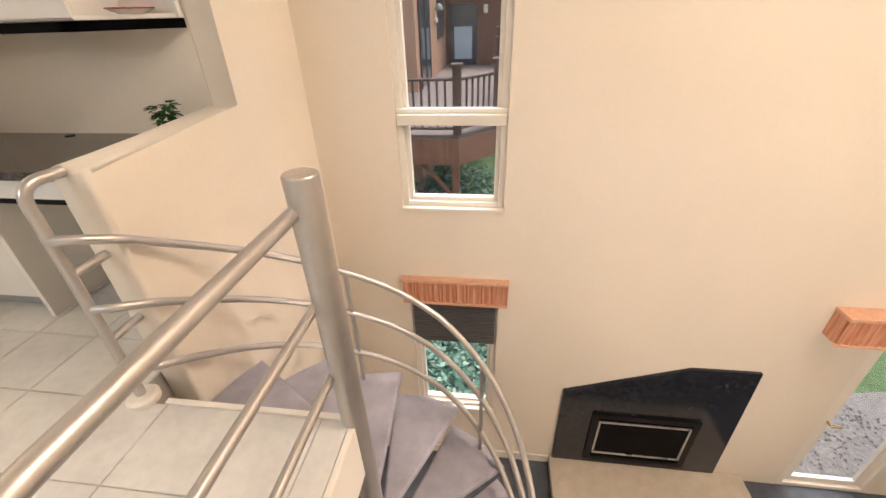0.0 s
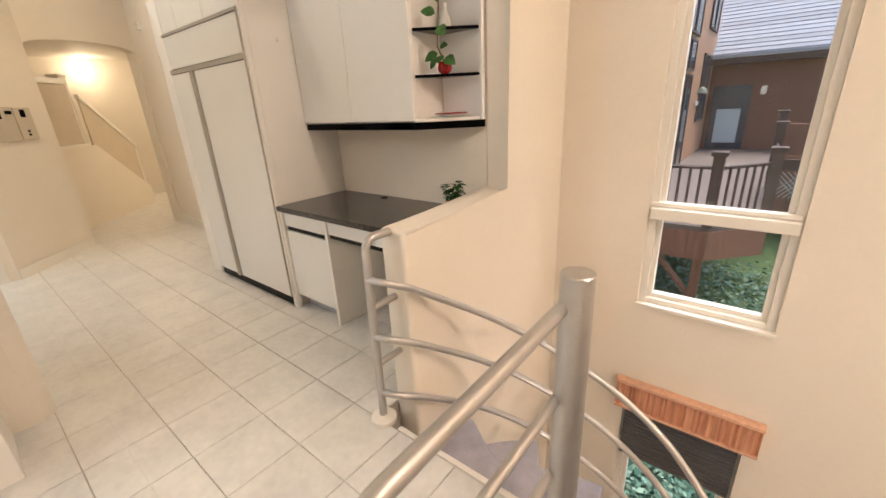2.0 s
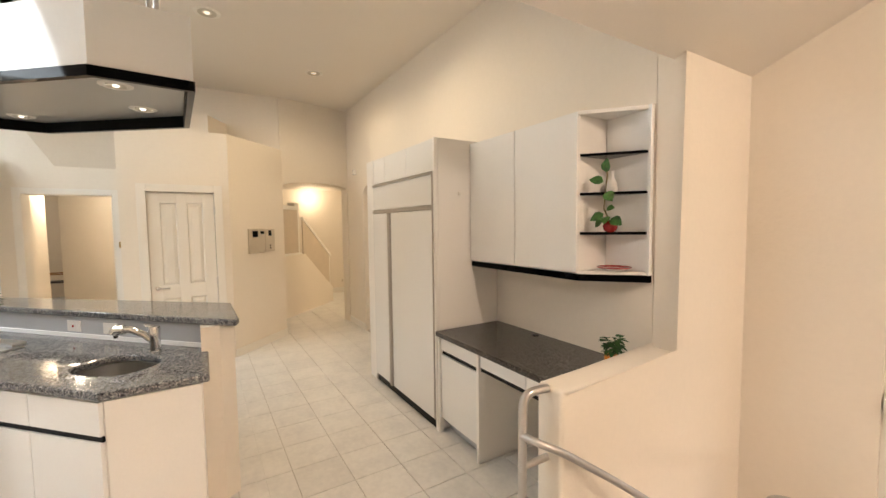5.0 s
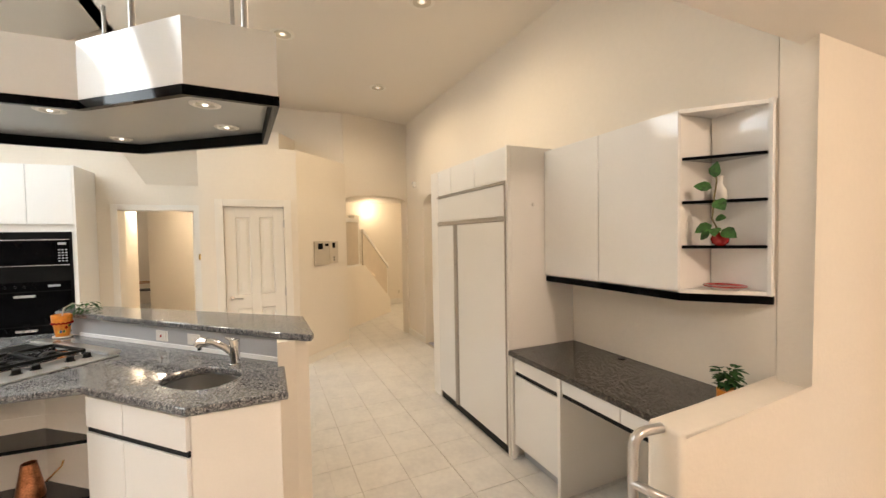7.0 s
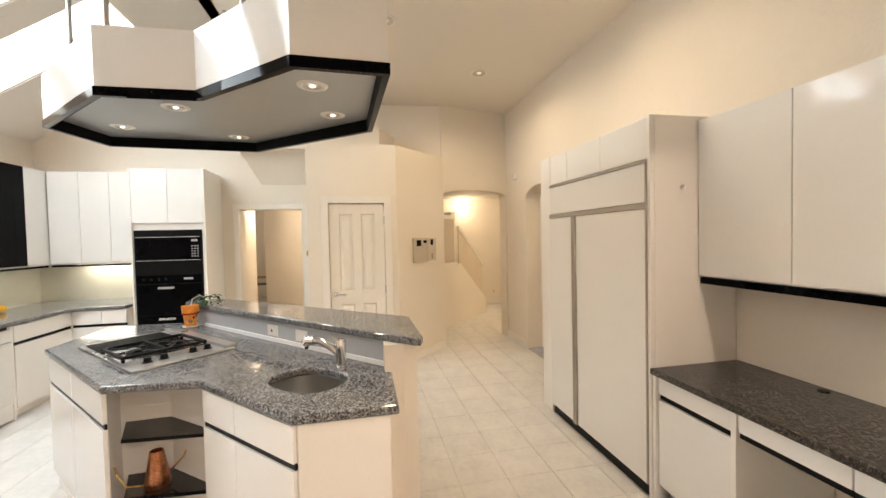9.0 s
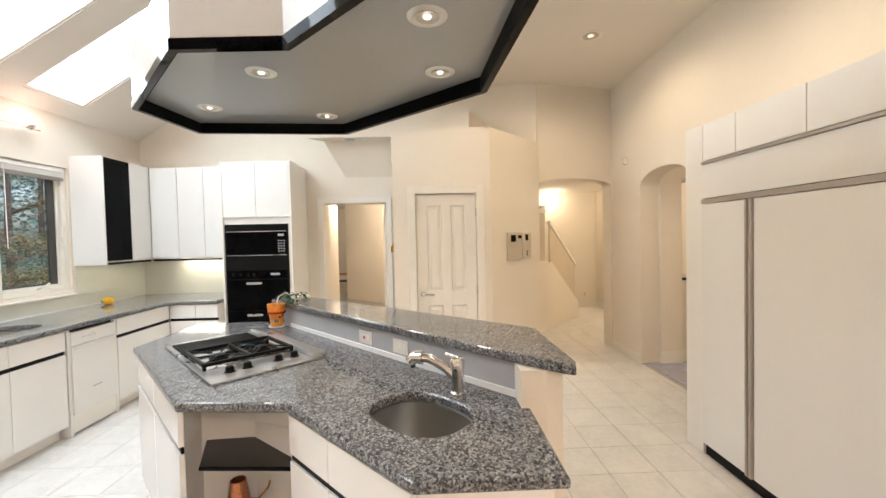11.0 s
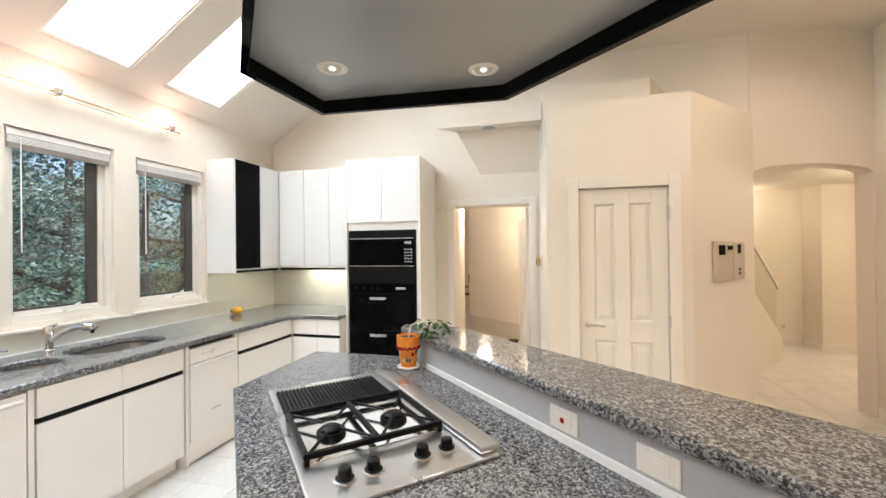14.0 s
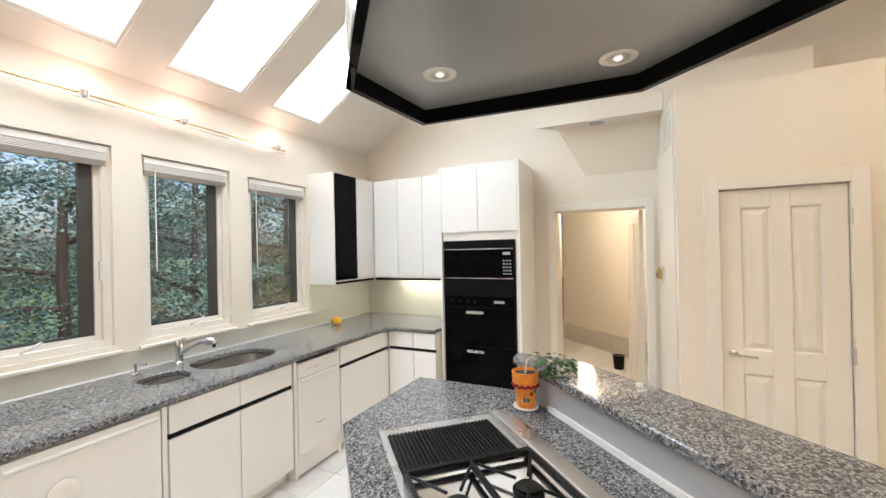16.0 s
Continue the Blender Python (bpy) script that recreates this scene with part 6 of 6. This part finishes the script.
# on the corner shelves and the desk
pl = thing("plate", (-0.86, 2.46, 1.344), "white plate with a red painted rim lying on the shelf", "plate")
part("dish", lathe((-0.875, 2.45, 1.344), [(0.05, 0), (0.055, 0.004), (0.085, 0.016), (0.082, 0.019), (0.052, 0.008), (0.001, 0.007)], 28), CERAMIC, pl, smooth=True)
part("rim", lathe((-0.875, 2.45, 1.344), [(0.0852, 0.0165), (0.094, 0.020), (0.093, 0.0235), (0.070, 0.0155)], 28), RED, pl, "red painted rim", True)
vx, vy = -0.875, 2.41
vp = thing("vine_plant", (vx, vy, 1.566), "heart-leaved vine in a round red glazed pot on the shelf", "potted plant")
part("pot", lathe((vx, vy, 1.566), [(0.018, 0), (0.034, 0.012), (0.040, 0.032), (0.034, 0.054), (0.024, 0.062), (0.021, 0.058), (0.001, 0.05)], 22), RED, vp, smooth=True)
part("stem", tube([(vx, vy, 1.62), (vx - 0.02, vy - 0.03, 1.70), (vx - 0.005, vy - 0.04, 1.80), (vx + 0.01, vy - 0.045, 1.88), (vx + 0.0, vy - 0.04, 1.95)], 0.004, 8), STEM, vp, smooth=True)
for p, d, sz in (((vx, vy - 0.045, 1.90), (0.25, -0.4, 0.8), 0.085), ((vx - 0.01, vy - 0.05, 1.85), (-0.6, -0.5, 0.25), 0.085), ((vx + 0.01, vy - 0.05, 1.79), (0.7, -0.5, -0.5), 0.09), ((vx - 0.02, vy - 0.03, 1.67), (-0.6, -0.6, -0.3), 0.09), ((vx, vy - 0.03, 1.655), (0.3, -0.8, -0.4), 0.075), ((vx + 0.02, vy - 0.02, 1.645), (0.9, -0.3, -0.35), 0.09), ((vx - 0.03, vy - 0.03, 1.64), (-0.8, -0.3, -0.7), 0.07), ((vx - 0.01, vy - 0.02, 1.70), (0.7, -0.2, 0.1), 0.06)):
    bm = bmesh.new()
    leaf_mesh(bm, p, d, (0.2, -0.9, 0.6), sz * 0.9, 0.80)
    part("leaf", bm, LEAF, vp, "green heart-shaped leaf", True)
ws = thing("white_vase", (-0.93, 2.50, 1.791), "small white bottle vase on the middle shelf", "vase")
part("body", lathe((-0.93, 2.50, 1.791), [(0.026, 0), (0.034, 0.02), (0.028, 0.06), (0.011, 0.09), (0.011, 0.125), (0.014, 0.13)], 20), CERAMIC, ws, smooth=True)
dx_, dy_ = -0.785, 2.325
dp = thing("desk_plant", (dx_, dy_, 0.80), "bushy green plant in a blue and orange painted pot", "potted plant")
part("pot", lathe((dx_, dy_, 0.80), [(0.042, 0), (0.045, 0.004), (0.045, 0.048)], 22), BLUE, dp, smooth=True)
part("pot_band", lathe((dx_, dy_, 0.849), [(0.045, 0), (0.0455, 0.02), (0.045, 0.044), (0.040, 0.044), (0.001, 0.036)], 22), ORANGE, dp, "orange painted band", True)
part("leaves", foliage((dx_, dy_, 0.90), 0.040, 0.090, 90, 0.044, 11), LEAFDK, dp, "dark green leaves")


# ---- outside ----
GRASS = mat("ivy ground", (0.085, 0.135, 0.06), 0.9, vary=0.22, scale=5, fine=40, bump=0.03, bump_scale=14, spec=0.1)
SIDING = streaked("red cedar siding", (0.16, 0.075, 0.05), (0.27, 0.125, 0.085), "z", 0.6, 5)
TANSIDE = streaked("tan cedar siding", (0.36, 0.20, 0.12), (0.52, 0.31, 0.20), "z", 0.6, 5)
ROOFM = mat("slate blue shingles", (0.25, 0.275, 0.325), 0.8, vary=0.2, scale=12, fine=60, per_object=0.25)
DECKM = mat("dark deck paint", (0.075, 0.045, 0.038), 0.5, vary=0.25, scale=10)
DECKB = mat("weathered deck boards", (0.135, 0.105, 0.095), 0.7, vary=0.2, scale=8)
DARKWIN = mat("dark window glass", (0.06, 0.075, 0.095), 0.06, vary=0.2)
GZ = LOW - 0.05
random.seed(21)
bm = bmesh.new()
for (x0, x1, y0, y1) in ((-400, 400, TY + 0.17, 500), (-400, 400, -500, SY - 0.17), (EX + 0.16, 400, SY - 0.17, TY + 0.17), (-400, -12, SY - 0.17, TY + 0.17)):
    vs = [bm.verts.new(p) for p in ((x0, y0, GZ), (x1, y0, GZ), (x1, y1, GZ), (x0, y1, GZ))]
    bm.faces.new(vs)
setting("ground", bm, GRASS, "ivy and grass covered ground round the house", "ground")
PEBBLE = mat("grey gravel", (0.17, 0.155, 0.145), 0.9, vary=0.3, scale=18, fine=70, bump=0.01, bump_scale=45)
setting("pavement", P([(2.6, 3.48), (9.5, 3.48), (9.5, 4.45), (6.0, 4.75), (3.4, 4.30), (2.6, 4.2)], GZ - 0.02, GZ + 0.012), PEBBLE, "gravel path along the house", "path")
v_, f_ = [], []
random.seed(44)
for _ in range(900):
    px_, py_, r_ = random.uniform(2.7, 7.5), random.uniform(3.55, 4.4), random.uniform(0.012, 0.03)
    n0 = len(v_)
    v_ += [(px_ + r_, py_, GZ + 0.012), (px_, py_ + r_, GZ + 0.012), (px_ - r_, py_, GZ + 0.012), (px_, py_ - r_, GZ + 0.012), (px_, py_, GZ + 0.012 + r_ * 0.8)]
    f_ += [(n0 + i, n0 + (i + 1) % 4, n0 + 4) for i in range(4)]
mesh = bpy.data.meshes.new("gravel")
mesh.from_pydata(v_, [], f_)
mesh.materials.append(PEBBLE)
tagged(new("gravel", mesh), "loose grey gravel on the path", "gravel", "", "stuff")
# deck next door
dk = thing("deck", (0.0, 8.2, GZ), "dark stained timber deck with rails on posts", "deck")
part("deck_floor", P([(-1.24, 11.0), (-2.6, 11.0), (-2.6, 7.0), (0.12, 7.0), (0.75, 7.7), (0.75, 16.9), (-1.24, 16.9)], -0.45, -0.39), DECKB, dk, "weathered boards")
part("fascia", P([(-2.6, 6.98), (0.13, 6.98), (0.78, 7.69), (0.78, 12.0), (0.72, 12.0), (0.72, 7.74), (0.10, 7.04), (-2.6, 7.04)], -0.88, -0.455), SIDING, dk, "red brown fascia boards")
for x, y in ((0.10, 7.03), (0.71, 7.72), (-1.9, 7.03)):
    part("post", B(x - 0.065, x + 0.065, y - 0.065, y + 0.065, -0.385, 0.60, 0.006), DECKM, dk)
    part("post_cap", B(x - 0.095, x + 0.095, y - 0.095, y + 0.095, 0.601, 0.66, 0.012), DECKM, dk)
def rail_run(a, b):
    a, b = Vector(a), Vector(b)
    n = max(2, int((b - a).length / 0.125))
    for z in (-0.29, 0.44):
        part("rail", tube([(a.x, a.y, z), (b.x, b.y, z)], 0.028, 6), DECKM, dk)
    for k in range(1, n):
        p = a + (b - a) * k / n
        part("baluster", B(p.x - 0.017, p.x + 0.017, p.y - 0.017, p.y + 0.017, -0.27, 0.42, 0), DECKM, dk)
rail_run((-1.84, 7.03), (0.04, 7.03))
rail_run((0.15, 7.08), (0.66, 7.67))
rail_run((0.71, 7.80), (0.71, 10.2))
for x, y in ((0.05, 7.2), (-1.9, 7.2)):
    part("support_post", B(x - 0.06, x + 0.06, y - 0.06, y + 0.06, GZ, -0.46, 0.004), SIDING, dk)
part("brace", tube([(0.05, 7.2, -1.6), (-0.9, 7.2, -0.5)], 0.05, 6), SIDING, dk)
for x, y, z in ((0.72, 10.3, 0.78), (0.72, 11.6, 0.92)):
    part("post", B(x - 0.065, x + 0.065, y - 0.065, y + 0.065, -0.385, z, 0.006), DECKM, dk)
    part("post_cap", B(x - 0.095, x + 0.095, y - 0.095, y + 0.095, z + 0.001, z + 0.06, 0.012), DECKM, dk)
# further red railing and lattice
rr = thing("porch_railing", (1.6, 12.5, GZ), "red brown porch railing over white lattice", "railing")
part("rail", B(0.8, 3.2, 12.48, 12.54, 0.60, 0.66, 0.004), SIDING, rr)
part("rail", B(0.8, 3.2, 12.48, 12.54, -0.10, -0.04, 0.004), SIDING, rr)
for k in range(18):
    part("baluster", B(0.85 + k * 0.13, 0.89 + k * 0.13, 12.49, 12.53, -0.04, 0.60, 0), SIDING, rr)
part("beam", B(0.8, 3.2, 12.46, 12.60, -0.35, -0.12, 0.004), DECKM, rr)
LATT = mat("grey lattice", (0.45, 0.46, 0.46), 0.7)
for k in range(26):
    x = 0.75 + k * 0.10
    part("lattice_strip", tube([(x, 12.5, -0.40), (x + 0.55, 12.5, -1.0)], 0.012, 4), LATT, rr)
    part("lattice_strip", tube([(x + 0.55, 12.52, -0.40), (x, 12.52, -1.0)], 0.012, 4), LATT, rr)
# neighbouring house
hs = thing("neighbour_house", (1.0, 17, GZ), "red cedar house with slate blue shingle roof", "house")
part("wall", B(-2.4, 8.0, 17.0, 17.3, GZ, 2.35, 0), SIDING, hs)
part("eave", B(-2.6, 8.2, 16.45, 17.0, 2.16, 2.34, 0.01), DECKM, hs, "dark eave board")
roof = part("roof", P([(-2.6, 16.4), (8.2, 16.4), (8.2, 22.0), (-2.6, 22.0)], lambda x, y: 2.34 + (y - 16.4) * 0.75, lambda x, y: 2.42 + (y - 16.4) * 0.75), ROOFM, hs, "slate blue shingle roof")
random.seed(31)
for k in range(26):
    y = 16.42 + k * 0.17
    zr = 2.425 + (y - 16.4) * 0.75
    course = part("shingle_course", P([(-2.6, y), (8.2, y), (8.2, y + 0.19), (-2.6, y + 0.19)], lambda x, yy: zr + (yy - y) * 0.75 - 0.005 + 0.02 * (1 - (yy - y) / 0.19) - 0.018, lambda x, yy: zr + (yy - y) * 0.75 + 0.022 * (1 - (yy - y) / 0.19) + 0.002), ROOFM, roof)
dw = part("door", B(-1.12, -0.10, 16.93, 16.995, -0.39, 1.55, 0.004), DARKWIN, hs, "dark framed glass door")
part("door_pane", B(-0.93, -0.29, 16.91, 16.928, -0.20, 0.85, 0.002), mat("frosted pane", (0.55, 0.66, 0.70), 0.4, vary=0.04), dw, "frosted lower pane")
part("porch_lamp", B(0.12, 0.26, 16.85, 16.995, 1.25, 1.50, 0.02), STEEL, hs, "grey wall lamp")
wing = thing("house_wing", (-2.5, 12, GZ), "tall tan cedar house wing with dark windows", "house")
part("wall", B(-3.0, -1.25, 11.0, 16.99, GZ, 6.5, 0), TANSIDE, wing)
for y0, y1, z0, z1 in ((11.5, 13.0, -0.38, 1.78), (11.45, 13.0, 1.95, 2.55), (14.75, 16.05, 0.63, 2.37), (11.6, 13.2, 2.75, 4.3), (14.85, 16.35, 3.1, 4.7)):
    w = part("window", B(-1.25, -1.215, y0, y1, z0, z1, 0.004), DARKWIN, wing, "dark window")
    for a0, a1, b0, b1 in ((y0 - 0.05, y0, z0, z1), (y1, y1 + 0.05, z0, z1), (y0 - 0.05, y1 + 0.05, z0 - 0.05, z0), (y0 - 0.05, y1 + 0.05, z1, z1 + 0.05)):
        part("window_frame", B(-1.249, -1.20, a0, a1, b0, b1, 0.002), DECKM, w)
    part("mullion", B(-1.214, -1.19, (y0 + y1) / 2 - 0.03, (y0 + y1) / 2 + 0.03, z0, z1, 0.002), DECKM, w)
part("wall_lamp", lathe((-1.10, 14.2, 1.36), [(0.02, 0.18), (0.10, 0.12), (0.13, 0.02), (0.11, 0.0), (0.02, 0.03)], 14), mat("green lamp shade", (0.16, 0.19, 0.15), 0.5), wing, "green wall lamp", True)
part("number_plate", B(-1.25, -1.20, 14.30, 14.66, 1.05, 1.17, 0.01), CERAMIC, wing, "white number plate")
# ivy and shrubs below the deck
def leaf_cloud(count, place, size, seed):
    """Many small two-triangle leaves joined in one mesh."""
    random.seed(seed)
    verts, faces = [], []
    for _ in range(count):
        p = place()
        a, b = random.uniform(0, 6.283), random.uniform(-0.9, 0.9)
        s = size * random.uniform(0.6, 1.3)
        u = Vector((math.cos(a), math.sin(a), b * 0.6)).normalized() * s
        v = Vector((-math.sin(a) * 0.5, math.cos(a) * 0.5, random.uniform(-0.8, 0.8))).normalized() * s * 0.6
        i = len(verts)
        verts += [p - u, p + v, p + u, p - v]
        faces.append((i, i + 1, i + 2, i + 3))
    return verts, faces
def cloud_ob(name, verts, faces, material, parent=None):
    mesh = bpy.data.meshes.new(name)
    base = BASE[parent.name] if parent else Vector((0, 0, 0))
    mesh.from_pydata([tuple(v - base) for v in verts], [], faces)
    mesh.materials.append(material)
    ob = new(name, mesh)
    if parent:
        ob.parent = parent
    BASE[ob.name] = base
    return ob
def island_leaf(name, cols):
    m = bpy.data.materials.new(name)
    m.use_nodes = True
    nt = m.node_tree
    b = nt.nodes["Principled BSDF"]
    b.inputs["Roughness"].default_value = 0.6
    geo, ramp = nt.nodes.new("ShaderNodeNewGeometry"), nt.nodes.new("ShaderNodeValToRGB")
    nt.links.new(geo.outputs["Random Per Island"], ramp.inputs[0])
    cr = ramp.color_ramp
    cr.elements[0].color, cr.elements[1].color = (*cols[0], 1), (*cols[-1], 1)
    for k, c in enumerate(cols[1:-1]):
        e = cr.elements.new((k + 1) / (len(cols) - 1))
        e.color = (*c, 1)
    nt.links.new(ramp.outputs[0], b.inputs["Base Color"])
    return m
IVY = island_leaf("ivy leaves", [(0.04, 0.10, 0.075), (0.08, 0.18, 0.135), (0.13, 0.25, 0.19), (0.22, 0.31, 0.24)])
PINE = island_leaf("blue green leaves", [(0.050, 0.105, 0.098), (0.085, 0.165, 0.152), (0.12, 0.215, 0.196), (0.16, 0.265, 0.24), (0.22, 0.205, 0.10)])
AUTUMN = island_leaf("autumn leaves", [(0.05, 0.08, 0.05), (0.10, 0.12, 0.06), (0.25, 0.19, 0.06), (0.33, 0.20, 0.07)])
v, f = leaf_cloud(9000, lambda: Vector((random.uniform(-2.5, 3.5), random.uniform(3.7, 12.5), GZ + 0.02 + 0.30 * random.random() ** 2 + max(0, 0.05 * (random.uniform(3.7, 12) - 6)))), 0.06, 5)
tagged(cloud_ob("ivy", v, f, IVY), "dense green ivy covering the slope", "ivy", "", "stuff")
v, f = leaf_cloud(11000, lambda: Vector((random.uniform(-0.6, 1.4), random.uniform(3.75, 6.4), GZ + 0.4 * random.random())), 0.045, 6)
tagged(cloud_ob("hedge", v, f, IVY), "green leafy hedge below the stair window", "hedge", "", "stuff")
BARK = streaked("bark", (0.05, 0.035, 0.028), (0.14, 0.10, 0.08), "z", 0.9, 8)
def tree(x, y, height, spread, seed, leaves, count=2600, low=0.12, label="tall tree with blue green foliage in the woods"):
    random.seed(seed)
    t = thing("tree", (x, y, GZ), label, "tree", "woods beyond the kitchen windows")
    part("trunk", tube([(x, y, GZ), (x + 0.1, y, GZ + height * 0.5), (x + 0.05, y + 0.1, GZ + height)], lambda s: 0.11 * (1 - 0.85 * s) + 0.015, 9), BARK, t, smooth=True)
    limbs = []
    for k in range(13):
        z = GZ + height * (low + 0.80 * k / 13)
        a = random.uniform(0, 6.28)
        r = spread * (1.05 - 0.6 * k / 13) * random.uniform(0.7, 1.1)
        e = Vector((x + r * math.cos(a), y + r * math.sin(a), z + random.uniform(-0.1, 0.6)))
        limbs.append((Vector((x, y, z)), e))
        part("limb", tube([(x, y, z), ((x + e.x) / 2, (y + e.y) / 2, (z + e.z) / 2 + 0.15), e], lambda s: 0.05 * (1 - 0.8 * s) + 0.008, 6), BARK, t, smooth=True)
    def place():
        a, b = random.choice(limbs)
        p = a + (b - a) * (0.25 + 0.8 * random.random() ** 0.7)
        return p + Vector((random.gauss(0, 0.40), random.gauss(0, 0.40), random.gauss(0, 0.13)))
    vv, ff = leaf_cloud(count, place, 0.030, seed + 50)
    cloud_ob("crown", vv, ff, leaves, t)
for k, (x, y, h, s) in enumerate(((-3.2, -8.2, 8, 2.3), (-5.0, -9.0, 9, 2.4), (-6.9, -8.6, 8, 2.3), (-9.0, -9.4, 9, 2.6), (-1.2, -8.6, 8, 2.2), (-4.1, -11.5, 10, 2.8), (-7.8, -12, 10, 2.8), (-11.5, -11, 10, 3.0), (-2.0, -12.0, 10, 2.7), (-14.5, -13, 11, 3.2))):
    tree(x, y, h, s, 30 + k, PINE if k % 4 != 3 else AUTUMN, 30000)
for k, (x, y, h, s) in enumerate(((-2.5, -7.0, 3.4, 1.1), (-5.9, -7.4, 3.6, 1.2), (-4.3, -6.9, 3.0, 1.0), (-8.2, -7.6, 3.4, 1.2))):
    tree(x, y, h, s, 60 + k, AUTUMN, 2600, 0.25, "young tree with yellowing autumn leaves")
for k, (x, y, h, s) in enumerate(((-3.0, 24, 11, 2.8), (1.5, 25, 12, 3.0), (5.0, 24, 11, 2.8))):
    tree(x, y, h, s, 80 + k, PINE, 1500, 0.3, "tall tree behind the neighbouring house")
# dark woods further off
v, f = leaf_cloud(110000, lambda: Vector((random.uniform(-34, 14), random.uniform(-22, -15), GZ + 16 * random.random())), 0.11, 9)
tagged(cloud_ob("far_woods", v, f, PINE), "dense blue green woods in the distance", "woods", "", "stuff")

# ---- floor tiles ----
TP = 0.322
def tile_mesh(x0, x1, y0, y1):
    """A tile with eased edges, in its own coordinates round its middle."""
    w, d, e, h = (x1 - x0) / 2, (y1 - y0) / 2, 0.0018, 0.006
    vs = [(-w, -d, -h), (w, -d, -h), (w, d, -h), (-w, d, -h), (-w, -d, -e), (w, -d, -e), (w, d, -e), (-w, d, -e), (-w + e, -d + e, 0), (w - e, -d + e, 0), (w - e, d - e, 0), (-w + e, d - e, 0)]
    fs = [(8, 9, 10, 11)] + [(a, (a + 1) % 4, (a + 1) % 4 + 4, a + 4) for a in range(4)] + [(a + 4, (a + 1) % 4 + 4, (a + 1) % 4 + 8, a + 8) for a in range(4)]
    return vs, fs
zones = [(-12.28, EX, SY, 0.718), (-11.4, 0.211, 0.718, 1.523), (-11.4, -0.707, 1.523, NY - 0.001), (-9.58, -5.62, NY, 4.74)]
near, rest, shared = [], [], {}
for zx0, zx1, zy0, zy1 in zones:
    i0, i1 = math.floor((zx0 + 0.221) / TP), math.ceil((zx1 + 0.221) / TP)
    j0, j1 = math.floor((zy0 - 1.205) / TP), math.ceil((zy1 - 1.205) / TP)
    for i in range(i0, i1):
        for j in range(j0, j1):
            x0, x1 = max(zx0, -0.221 + i * TP + 0.002), min(zx1, -0.221 + (i + 1) * TP - 0.002)
            y0, y1 = max(zy0, 1.205 + j * TP + 0.002), min(zy1, 1.205 + (j + 1) * TP - 0.002)
            if x1 - x0 < 0.006 or y1 - y0 < 0.006:
                continue
            (near if -4.6 < x0 < 0.4 and -0.2 < y0 else rest).append((x0, x1, y0, y1))
near.sort(key=lambda q: (q[0] + 1.5) ** 2 + (q[2] - 1.2) ** 2)
rest += near[300:]
for x0, x1, y0, y1 in near[:300]:
    key = (round(x1 - x0, 3), round(y1 - y0, 3))
    if key not in shared:
        vs, fs = tile_mesh(x0, x1, y0, y1)
        mesh = bpy.data.meshes.new("tile")
        mesh.from_pydata(vs, [], fs)
        mesh.materials.append(TILE)
        shared[key] = mesh
    ob = new("tile", shared[key])
    ob.location = ((x0 + x1) / 2, (y0 + y1) / 2, 0)
    ob.parent = FLOOR
verts, faces = [], []
for x0, x1, y0, y1 in rest:
    vs, fs = tile_mesh(x0, x1, y0, y1)
    n0 = len(verts)
    verts += [(a + (x0 + x1) / 2, b + (y0 + y1) / 2, c) for a, b, c in vs]
    faces += [tuple(n0 + k for k in f_) for f_ in fs]
mesh = bpy.data.meshes.new("far_tiles")
mesh.from_pydata(verts, [], faces)
mesh.materials.append(TILE)
far = new("far_tiles", mesh)
far.parent = FLOOR
tagged(far, "white marble tiles further off", "", "", "stuff")
